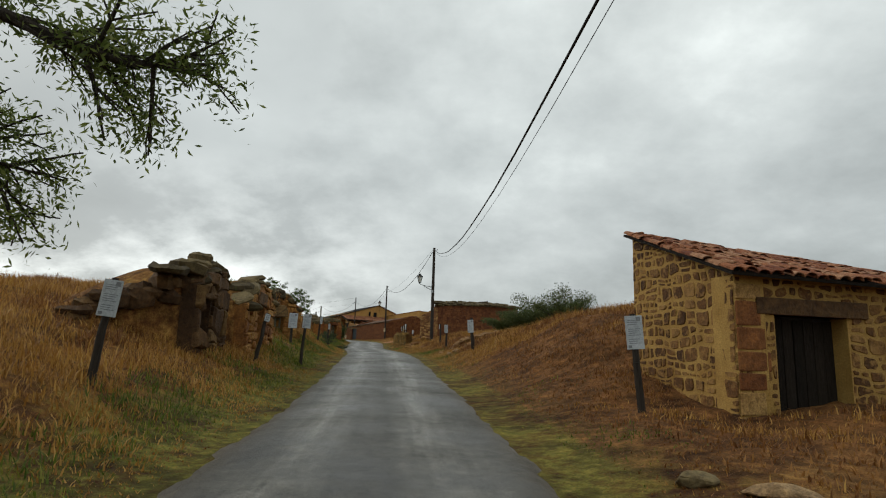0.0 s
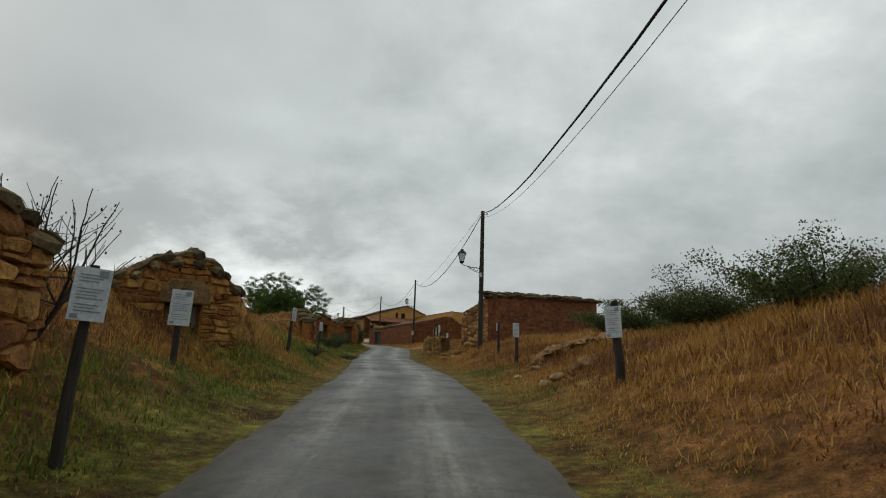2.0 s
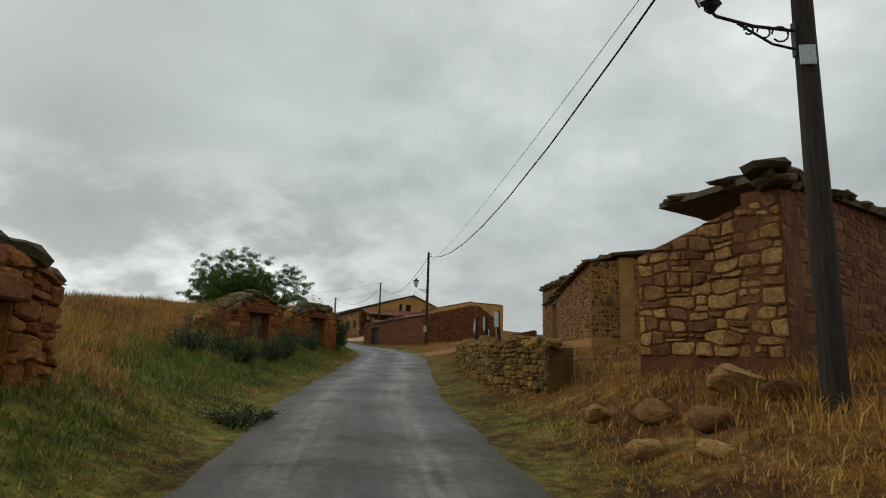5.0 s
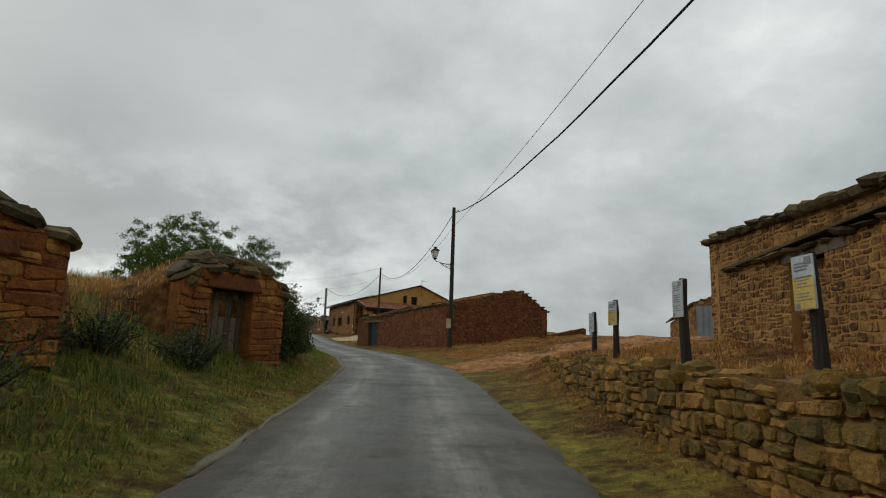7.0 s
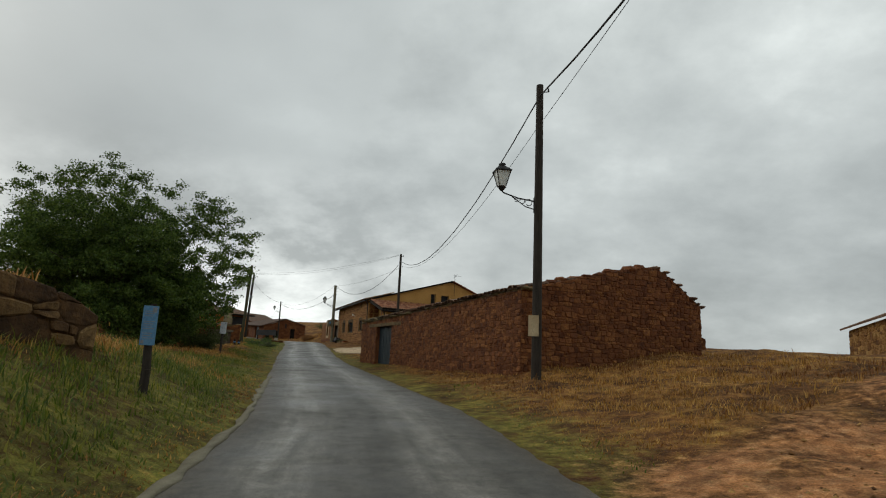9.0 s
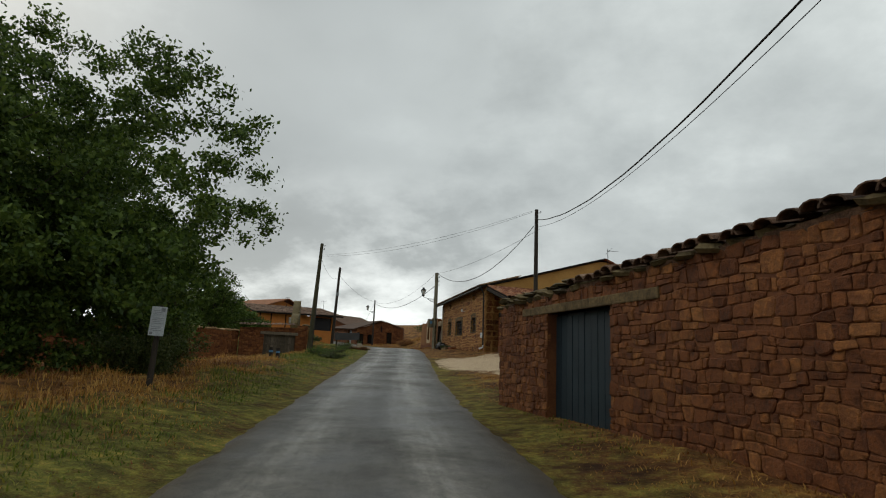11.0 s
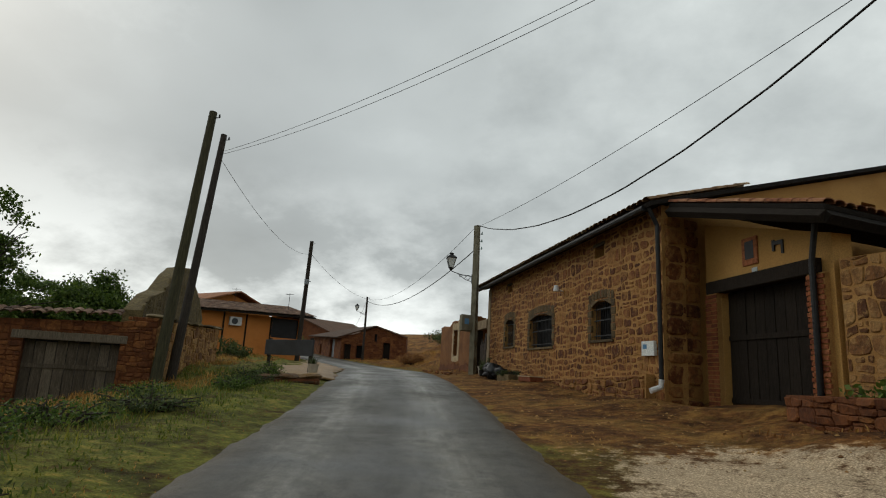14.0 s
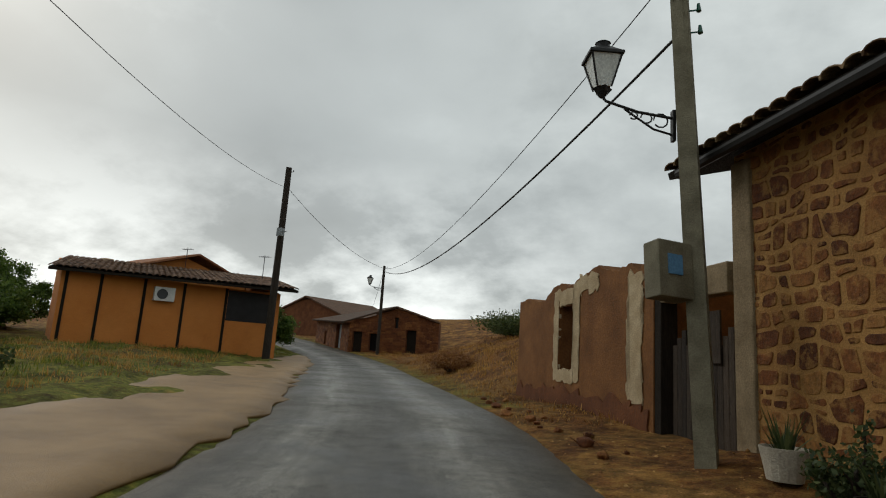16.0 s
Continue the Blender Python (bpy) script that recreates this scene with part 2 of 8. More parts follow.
def leafy(name, stops, through=0.35, rough=0.55):
    m = bpy.data.materials.new(name)
    m.use_nodes = True
    t = m.node_tree
    p = t.nodes["Principled BSDF"]
    geo = node(t, "ShaderNodeNewGeometry")
    far = noise_at(t, geo.outputs["Position"], 0.7, 3.0)
    c = ramp(t, maths(t, "ADD", maths(t, "MULTIPLY", far, 0.5), maths(t, "MULTIPLY", geo.outputs["Random Per Island"], 0.5)), stops)
    link(t, c, p.inputs["Base Color"])
    p.inputs["Roughness"].default_value = rough
    p.inputs["Specular IOR Level"].default_value = 0.25
    tr = node(t, "ShaderNodeBsdfTranslucent")
    link(t, c, tr.inputs[0])
    mx = node(t, "ShaderNodeMixShader", in_0=through)
    link(t, p.outputs[0], mx.inputs[1])
    link(t, tr.outputs[0], mx.inputs[2])
    link(t, mx.outputs[0], t.nodes["Material Output"].inputs[0])
    return m


LEAF = leafy("tree_leaf", [(0.25, (0.03, 0.056, 0.01)), (0.55, (0.075, 0.125, 0.02)), (0.8, (0.145, 0.2, 0.034))])
BUSH_LEAF = leafy("bush_leaf", [(0.25, (0.035, 0.05, 0.014)), (0.55, (0.07, 0.095, 0.027)), (0.8, (0.14, 0.15, 0.045))])
WILLOW_LEAF = leafy("narrow_leaf", [(0.25, (0.06, 0.085, 0.02)), (0.55, (0.13, 0.17, 0.04)), (0.8, (0.23, 0.26, 0.07))], through=0.5)
WEED_LEAF = leafy("weed_leaf", [(0.25, (0.025, 0.04, 0.014)), (0.55, (0.055, 0.08, 0.026)), (0.8, (0.12, 0.14, 0.05))])
DRY_BLADE = leafy("dry_grass", [(0.2, (0.21, 0.09, 0.02)), (0.5, (0.38, 0.195, 0.045)), (0.8, (0.55, 0.33, 0.085))])
RUST_BLADE = leafy("rusty_grass", [(0.2, (0.1, 0.038, 0.013)), (0.5, (0.21, 0.088, 0.026)), (0.8, (0.36, 0.18, 0.052))])
GREEN_BLADE = leafy("green_grass", [(0.2, (0.042, 0.074, 0.011)), (0.5, (0.1, 0.14, 0.02)), (0.8, (0.3, 0.265, 0.045))], through=0.45)


def ground_material():
    """Dry grass, green verge, red earth and pale gravel, by the cover painted on the sheet."""
    m = bpy.data.materials.new("ground_cover")
    m.use_nodes = True
    t = m.node_tree
    p = t.nodes["Principled BSDF"]
    pos = node(t, "ShaderNodeNewGeometry").outputs["Position"]
    cover_ = node(t, "ShaderNodeVertexColor", layer_name="cover")
    a = cover_.outputs[0]
    sp = node(t, "ShaderNodeSeparateColor")
    link(t, a, sp.inputs[0])
    mid, fine_, tiny = noise_at(t, pos, 0.8, 6.0, 0.65), noise_at(t, pos, 6.0, 6.0, 0.7), noise_at(t, pos, 45.0, 3.0, 0.7)
    dry = ramp(t, maths(t, "ADD", maths(t, "MULTIPLY", mid, 0.55), maths(t, "MULTIPLY", fine_, 0.45)), [(0.36, (0.04, 0.017, 0.007)), (0.46, (0.11, 0.047, 0.014)), (0.55, (0.23, 0.113, 0.03)), (0.66, (0.41, 0.245, 0.068))])
    green = ramp(t, maths(t, "ADD", maths(t, "MULTIPLY", mid, 0.4), maths(t, "MULTIPLY", fine_, 0.6)), [(0.37, (0.022, 0.036, 0.006)), (0.46, (0.06, 0.08, 0.012)), (0.54, (0.12, 0.122, 0.021)), (0.64, (0.25, 0.18, 0.042))])
    earth = ramp(t, fine_, [(0.3, (0.17, 0.07, 0.026)), (0.5, (0.34, 0.152, 0.06)), (0.7, (0.5, 0.27, 0.12))])
    soil = ramp(t, maths(t, "ADD", maths(t, "MULTIPLY", fine_, 0.6), maths(t, "MULTIPLY", mid, 0.4)), [(0.36, (0.03, 0.012, 0.006)), (0.48, (0.1, 0.04, 0.014)), (0.58, (0.2, 0.09, 0.03)), (0.68, (0.33, 0.175, 0.052))])
    gravel = ramp(t, tiny, [(0.25, (0.27, 0.19, 0.115)), (0.5, (0.46, 0.345, 0.22)), (0.75, (0.64, 0.52, 0.36))])

    def edge(value, hard=0.30):
        v = maths(t, "ADD", value, maths(t, "ADD", maths(t, "MULTIPLY", maths(t, "SUBTRACT", fine_, 0.5), 1.2), maths(t, "MULTIPLY", maths(t, "SUBTRACT", mid, 0.5), 1.2)))
        return ramp(t, v, [(0.5 - hard / 2, (0, 0, 0)), (0.5 + hard / 2, (1, 1, 1))])

    c = mix(t, edge(sp.outputs[0], 0.45), dry, green)
    c = mix(t, edge(cover_.outputs[1], 0.4), c, soil)
    c = mix(t, edge(sp.outputs[1], 0.35), c, earth)
    c = mix(t, edge(sp.outputs[2], 0.2), c, gravel)
    c = mix(t, 0.7, c, ramp(t, tiny, [(0.28, (0.3, 0.3, 0.3)), (0.7, (1.55, 1.55, 1.55))]), "MULTIPLY")
    clump = noise_at(t, pos, 2.6, 5.0, 0.62)
    keep = ramp(t, sp.outputs[2], [(0.3, (0.75, 0.75, 0.75)), (0.6, (0.15, 0.15, 0.15))])
    c = mix(t, keep, c, ramp(t, clump, [(0.36, (0.4, 0.4, 0.38)), (0.5, (1.0, 1.0, 1.0)), (0.63, (1.5, 1.45, 1.35))]), "MULTIPLY")
    link(t, c, p.inputs["Base Color"])
    p.inputs["Roughness"].default_value = 0.95
    p.inputs["Specular IOR Level"].default_value = 0.15
    b = node(t, "ShaderNodeBump", in_Strength=0.8, in_Distance=0.06)
    link(t, maths(t, "ADD", maths(t, "ADD", fine_, maths(t, "MULTIPLY", clump, 1.6)), maths(t, "MULTIPLY", tiny, 0.4)), b.inputs["Height"])
    link(t, b.outputs[0], p.inputs["Normal"])
    return m


GROUND = ground_material()


def asphalt_material():
    """Worn wet asphalt: wheel tracks along the road paler by wear and painted sky sheen (u runs across), puddled damp
    patches.
    """
    m = bpy.data.materials.new("wet_asphalt")
    m.use_nodes = True
    t = m.node_tree
    p = t.nodes["Principled BSDF"]
    pos = node(t, "ShaderNodeNewGeometry").outputs["Position"]
    uv = node(t, "ShaderNodeUVMap", uv_map="lane").outputs[0]
    sp = node(t, "ShaderNodeSeparateXYZ")
    link(t, uv, sp.inputs[0])
    wob = noise_at(t, pos, 0.35, 4.0)
    across = maths(t, "ADD", sp.outputs[0], maths(t, "MULTIPLY", maths(t, "SUBTRACT", wob, 0.5), 0.22))
    track = ramp(t, across, [(0.0, (0, 0, 0)), (0.15, (0.25, 0.25, 0.25)), (0.26, (1, 1, 1)), (0.38, (0.35, 0.35, 0.35)), (0.52, (0.12, 0.12, 0.12)), (0.68, (1, 1, 1)), (0.79, (0.35, 0.35, 0.35)), (0.95, (0, 0, 0))])
    patch, grit = noise_at(t, pos, 0.6, 6.0, 0.65), noise_at(t, pos, 60.0, 3.0, 0.75)
    streak = noise_at(t, uv, 4.0, 6.0, 0.65, (5.0, 0.7, 1.0))
    mottle = noise_at(t, pos, 5.0, 8.0, 0.78)
    wear_and_sheen = maths(t, "MULTIPLY", track, ramp(t, maths(t, "ADD", maths(t, "MULTIPLY", patch, 0.5), maths(t, "MULTIPLY", streak, 0.5)), [(0.36, (0.15, 0.15, 0.15)), (0.62, (1, 1, 1))]))
    # pale track colour: worn surface plus the wet sky reflection painted in
    c = mix(t, wear_and_sheen, (0.036, 0.033, 0.026), (0.2, 0.188, 0.16))
    c = mix(t, ramp(t, patch, [(0.50, (0, 0, 0)), (0.64, (0.7, 0.7, 0.7))]), c, (0.026, 0.025, 0.022))
    c = mix(t, ramp(t, maths(t, "ABSOLUTE", maths(t, "SUBTRACT", sp.outputs[0], 0.5)), [(0.36, (0, 0, 0)), (0.47, (0.75, 0.75, 0.75))]), c, (0.068, 0.05, 0.028))
    c = mix(t, 0.7, c, ramp(t, mottle, [(0.34, (0.35, 0.35, 0.34)), (0.66, (1.8, 1.78, 1.74))]), "MULTIPLY")
    c = mix(t, 0.85, c, ramp(t, grit, [(0.32, (0.3, 0.3, 0.3)), (0.68, (1.8, 1.8, 1.8))]), "MULTIPLY")
    link(t, c, p.inputs["Base Color"])
    link(t, ramp(t, maths(t, "ADD", maths(t, "MULTIPLY", patch, 0.8), maths(t, "MULTIPLY", wear_and_sheen, 0.22)), [(0.25, (0.66, 0.66, 0.66)), (0.62, (0.33, 0.33, 0.33))]), p.inputs["Roughness"])
    p.inputs["Specular IOR Level"].default_value = 0.36
    b = node(t, "ShaderNodeBump", in_Strength=0.7, in_Distance=0.014)
    link(t, maths(t, "ADD", grit, patch), b.inputs["Height"])
    link(t, b.outputs[0], p.inputs["Normal"])
    return m


ASPHALT = asphalt_material()
GLASS = bpy.data.materials.new("window_glass")
GLASS.use_nodes = True
GLASS.node_tree.nodes["Principled BSDF"].inputs["Base Color"].default_value = (0.006, 0.0065, 0.007, 1)
GLASS.node_tree.nodes["Principled BSDF"].inputs["Roughness"].default_value = 0.35
GLASS.node_tree.nodes["Principled BSDF"].inputs["Specular IOR Level"].default_value = 0.12


# ---- helpers for meshes ----
def link_mesh(name, bm, mat, smooth=False):
    me = bpy.data.meshes.new(name)
    bmesh.ops.recalc_face_normals(bm, faces=bm.faces)
    bm.to_mesh(me)
    bm.free()
    if mat:
        me.materials.append(mat)
    if smooth:
        me.shade_smooth()
    return me


def part(name, bm, mat, parent, label="", smooth=False, m=None):
    ob = new(name, link_mesh(name, bm, mat, smooth))
    ob.parent = parent
    if m is not None:
        ob.matrix_basis = m
    if label:
        ob["label"] = label
    return ob


def thing(name, m, label, category, group="", kind=""):
    ob = new(name)
    ob.empty_display_size = 0.2
    ob.matrix_basis = m
    return tagged(ob, label, category, group, kind)


def box(bm, x0, x1, y0, y1, z0, z1, m=None, bevel=0.0):
    mm = Matrix.Translation(((x0 + x1) / 2, (y0 + y1) / 2, (z0 + z1) / 2)) @ Matrix.Diagonal((x1 - x0, y1 - y0, z1 - z0, 1))
    r = bmesh.ops.create_cube(bm, size=1, matrix=mm if m is None else m @ mm)
    if bevel:
        es = list({e for v in r["verts"] for e in v.link_edges})
        bmesh.ops.bevel(bm, geom=es, offset=bevel, segments=2, affect="EDGES", profile=0.6)
    return r


def boxes(*specs, bevel=0.0):
    bm = bmesh.new()
    for s in specs:
        box(bm, *s, bevel=bevel)
    return bm


def rod(bm, a, b, r0, r1=None, n=8):
    """A round bar from a to b."""
    a, b = Vector(a), Vector(b)
    d = b - a
    m = Matrix.Translation((a + b) / 2) @ d.to_track_quat("Z", "Y").to_matrix().to_4x4()
    bmesh.ops.create_cone(bm, cap_ends=True, segments=n, radius1=r0, radius2=r0 if r1 is None else r1, depth=d.length, matrix=m)
    return bm


def tube(bm, points, r, n=6):
    """A round bar bent along the points, in one piece."""
    pts = [Vector(p) for p in points]
    rings = []
    for k, p in enumerate(pts):
        d = (pts[min(k + 1, len(pts) - 1)] - pts[max(k - 1, 0)]).normalized()
        q = d.to_track_quat("Z", "Y")
        rings.append([bm.verts.new(p + q @ Vector((r * math.cos(math.tau * j / n), r * math.sin(math.tau * j / n), 0))) for j in range(n)])
    for a, b in zip(rings, rings[1:]):
        gap = min(range(n), key=lambda s: sum((a[j].co - b[(j + s) % n].co).length for j in range(n)))
        for j in range(n):
            bm.faces.new((a[j], a[(j + 1) % n], b[(j + 1 + gap) % n], b[(j + gap) % n]))
    bm.faces.new(rings[0])
    bm.faces.new(rings[-1])
    return bm


def wall_frame(a, b, z):
    """A frame at a whose x runs along the wall to b, y goes out to the right hand of that way, z up."""
    d = Vector((b[0] - a[0], b[1] - a[1], 0)).normalized()
    out = Vector((d.y, -d.x, 0))
    m = Matrix(((d.x, out.x, 0, a[0]), (d.y, out.y, 0, a[1]), (0, 0, 1, z), (0, 0, 0, 1)))
    return m


def span(a, b):
    return math.hypot(b[0] - a[0], b[1] - a[1])


# ---- the road's line: y, middle x, surface z ----
LINE = np.array([[-400, 66, -8.0], [-60, 18.2, 4.6], [0, 10.2, 7.05], [16.6, 8.1, 7.66], [27.4, 6.6, 8.03], [34.5, 5.45, 8.35], [41.8, 4.2, 8.73], [48, 3.1, 8.93], [58, 0.75, 9.14],
                 [66.5, -1.4, 9.34], [75.2, -2.95, 9.58], [83.9, -4.4, 9.94], [90, -5.6, 10.2], [98, -8.2, 10.45], [109.5, -13.3, 10.8], [117, -16.7, 11.07], [124.9, -20.1, 11.41],
                 [133.1, -23.4, 11.85], [141.6, -27.0, 12.33], [148, -30.0, 12.62], [155, -33.2, 12.78], [160, -36.4, 12.86], [166, -40.2, 12.95], [173, -44.5, 13.05], [180, -49.8, 13.28],
                 [187, -56.8, 13.75], [194, -64.3, 14.3], [200, -71, 14.8], [225, -99, 16.0], [420, -260, 18.0], [900, -560, 19.0]])
HALF = np.array([[-400, 1.95], [40, 1.75], [60, 1.75], [78, 2.0], [90, 2.0], [100, 2.1], [115, 1.85], [140, 1.95], [148, 2.15], [160, 2.4], [420, 2.3]])


def road_x(y):
    return np.interp(y, LINE[:, 0], LINE[:, 1])


def road_z(y):
    return np.interp(y, LINE[:, 0], LINE[:, 2])


# smooth the kinks of the line
_ys = np.arange(-60, 230, 0.5)
_k = np.hanning(17)
_k /= _k.sum()


def _soft(v):
    return np.convolve(np.pad(v, 8, mode="reflect", reflect_type="odd"), _k, "valid")


_sx, _sz = _soft(road_x(_ys)), _soft(road_z(_ys))


def road_x(y):
    return np.where((np.asarray(y) > -58) & (np.asarray(y) < 228), np.interp(y, _ys, _sx), np.interp(y, LINE[:, 0], LINE[:, 1]))


def road_z(y):
    return np.where((np.asarray(y) > -58) & (np.asarray(y) < 228), np.interp(y, _ys, _sz), np.interp(y, LINE[:, 0], LINE[:, 2]))


# ---- banks: at each y, how high the ground lies above the road at these distances from its middle ----
OFFS = (0, 1.9, 2.5, 3.2, 4.2, 6.0, 9.0, 14.0, 25.0, 60.0, 200.0)
LEFT = {
    -60: (-.06, -.03, 0, .1, .4, .9, 1.6, 2.2, 3, 4, 3),
    22: (-.06, -.03, .05, .2, .6, 1.0, 1.4, 1.75, 2.1, 2.6, 3),
    29: (-.06, -.03, .05, .3, .75, 1.5, 2.0, 2.3, 2.6, 3, 3),
    35: (-.06, -.03, .05, .3, .8, 1.9, 2.4, 2.7, 3, 3, 3),
    42: (-.06, -.03, .08, .4, .9, 2.0, 2.5, 2.7, 3, 3, 3),
    49: (-.06, -.03, .1, .5, 1.1, 1.9, 2.3, 2.5, 2.6, 3, 3),
    58: (-.06, -.03, .15, .6, 1.0, 1.7, 2.1, 2.2, 2.3, 3, 3),
    70: (-.06, -.03, .05, .2, .5, .9, 1.8, 2.3, 2.4, 2.4, 3),
    78: (-.06, -.03, .1, .3, .6, 1.2, 2.3, 2.7, 2.6, 2.4, 3),
    84: (-.06, -.03, .15, .5, .9, 1.9, 2.4, 2.6, 2.5, 2.4, 3),
    90: (-.06, -.03, .2, .6, 1.0, 1.8, 2.1, 2.2, 2.2, 2.2, 3),
    97: (-.06, -.03, .15, .4, .8, 1.3, 1.6, 1.7, 1.8, 2.0, 3),
    106: (-.06, -.03, .1, .2, .3, .6, .9, 1.1, 1.5, 2.0, 3),
    116: (-.06, -.03, .05, .15, .28, .3, .1, -.1, .2, 1.5, 3),
    124: (-.06, -.03, .06, .2, .3, .25, -.1, -.4, -.4, .8, 3),
    133: (-.06, -.03, .05, .12, .12, -.1, -.45, -.75, -.6, .6, 3),
    139.5: (-.06, -.03, .03, .08, .05, -.2, -.7, -.8, -.2, 1, 3),
    145: (-.06, -.03, .02, .02, .05, .15, .3, .5, 1.0, 2.0, 3),
    160: (-.06, -.03, .02, .02, .05, .2, .4, .5, .9, 2.0, 3),
    200: (-.06, -.03, .02, .1, .2, .4, .6, .9, 1.2, 2.0, 3),
    900: (-.06, -.03, .02, .1, .2, .4, .6, .9, 1.2, 2.0, 3),
}
RIGHT = {
    -60: (-.06, -.03, .05, .15, .3, .5, .8, 1.2, 2, 3, 3),
    20: (-.06, -.03, .05, .15, .2, .25, .4, 1.0, 2, 3, 3),
    26.6: (-.06, -.03, .05, .2, .25, .25, .4, 1.1, 2.2, 3, 3),
    28.4: (-.06, -.03, .05, .28, .55, .85, 1.2, 1.7, 2.5, 3, 3),
    31: (-.06, -.03, .05, .35, .9, 1.6, 2.2, 2.6, 3, 3, 3),
    36: (-.06, -.03, .05, .35, .9, 1.8, 2.3, 2.8, 3.2, 3.2, 3),
    43: (-.06, -.03, .04, .25, .6, 1.3, 2.2, 2.8, 3, 3, 3),
    50: (-.06, -.03, .03, .2, .45, .9, 1.6, 2.1, 2.3, 2.5, 3),
    60: (-.06, -.03, .05, .3, .7, 1.1, 1.5, 1.8, 2.0, 2.4, 3),
    65: (-.06, -.03, .05, .3, .8, 1.1, 1.4, 1.7, 2.0, 2.4, 3),
    67: (-.06, -.03, .08, .22, .95, 1.1, 1.3, 1.6, 1.9, 2.4, 3),
    82: (-.06, -.03, .06, .2, .9, 1.0, 1.2, 1.5, 1.8, 1.2, 0),
    86.3: (-.06, -.03, .04, .15, .75, .95, 1.1, 1.4, 1.7, 1.2, 0),
    88.6: (-.06, -.03, .02, .1, .45, .8, 1.0, 1.25, 1.6, 1.2, 0),
    93: (-.06, -.03, 0, .08, .2, .4, .7, 1.1, 1.5, 1.2, 0),
    100: (-.06, -.03, .02, .15, .3, .5, .9, 1.3, 1.5, 1.2, 0),
    110: (-.06, -.03, .05, .12, .2, .45, .9, 1.3, 1.4, 1.2, 0),
    118: (-.06, -.03, .02, .1, .15, .25, .5, .9, 1.2, 1.2, 0),
    128: (-.06, -.03, 0, .04, .1, .3, .7, .9, 1.2, 1.2, 0),
    136: (-.06, -.03, 0, .04, .1, .4, .8, .9, 1.2, 0.2, -6),
    143: (-.06, -.03, 0, .03, .06, .15, .6, .9, 1.2, 0.2, -6),
    155: (-.06, -.03, .05, .1, .2, .3, .6, .9, 1.2, -1, -6),
    161: (-.06, -.03, .05, .1, .25, .5, .9, 1.4, 2.0, -1, -6),
    165: (-.06, -.03, .08, .25, .65, 1.35, 2.0, 2.5, 2.9, -1, -6),
    171: (-.06, -.03, .05, .15, .6, 1.5, 2.4, 2.9, 3.3, -1, -6),
    178: (-.06, -.03, .05, .12, .35, 1.1, 2.3, 3.0, 3.4, -1, -6),
    184: (-.06, -.03, .03, .05, .06, .1, .4, 1.6, 3.2, -1, -6),
    190: (-.06, -.03, .03, .05, .06, .1, .3, 1.0, 3.2, -1, -6),
    205: (-.06, -.03, .03, .05, .1, .3, .6, 1.2, 3.2, -1, -6),
    900: (-.06, -.03, .1, .3, .5, .8, 1.3, 1.8, 2.2, -1, -6),
}


def bank(table, d, y):
    keys = np.array(list(table))
    rows = np.array(list(table.values()))
    cols = np.stack([np.interp(y, keys, rows[:, k]) for k in range(len(OFFS))], -1)
    d = np.asarray(d, float)
    k = np.clip(np.searchsorted(OFFS, d) - 1, 0, len(OFFS) - 2)
    o = np.array(OFFS)
    f = np.clip((d - o[k]) / (o[k + 1] - o[k]), 0, 1)
    a = np.take_along_axis(cols, k[..., None], -1)[..., 0]
    b = np.take_along_axis(cols, k[..., None] + 1, -1)[..., 0]
    return a + (b - a) * f


def lumps(x, y):
    return 0.10 * np.sin(1.3 * x + 0.7 * y) * np.sin(0.9 * y - 0.5 * x + 1) + 0.05 * np.sin(2.9 * x + 1.1) * np.sin(2.3 * y + 0.4) + 0.03 * np.sin(5.1 * y + 3.7 * x)


DENTS = ((-0.1, 42.4, 1.5, 0.75), (-6.6, 83.0, 1.6, 0.2))


def ground_z(x, y):
    x, y = np.asarray(x, float), np.asarray(y, float)
    slope = (road_x(y + 1) - road_x(y - 1)) / 2
    off = (x - road_x(y)) / np.sqrt(1 + slope**2)
    d = np.abs(off)
    h = np.where(off < 0, bank(LEFT, d, y), bank(RIGHT, d, y))
    rough = np.clip((d - 2.6) / 2.0, 0, 1)
    for px, py, pr, deep in DENTS:
        h = h - deep * np.exp(-((x - px) ** 2 + (y - py) ** 2) / pr**2) * np.clip((d - 2.2) / 1.2, 0, 1)
    return road_z(y) + h + rough * lumps(x, y)


def on_ground(x, y):
    return float(ground_z(np.array([x]), np.array([y]))[0])


def grid_mesh(name, X, Y, Z, mat, smooth=True):
    """A sheet over a grid of rows and columns."""
    n, k = X.shape
    co_ = np.stack([X, Y, Z], -1).reshape(-1, 3)
    i = (np.arange(n - 1)[:, None] * k + np.arange(k - 1)[None]).ravel()
    quads = np.stack([i, i + 1, i + k + 1, i + k], -1)
    me = bpy.data.meshes.new(name)
    me.vertices.add(len(co_))
    me.vertices.foreach_set("co", co_.ravel())
    me.loops.add(quads.size)
    me.loops.foreach_set("vertex_index", quads.ravel())
    me.polygons.add(len(quads))
    me.polygons.foreach_set("loop_start", np.arange(len(quads)) * 4)
    me.update(calc_edges=True)
    me.validate()
    me.materials.append(mat)
    if smooth:
        me.shade_smooth()
    return me, co_


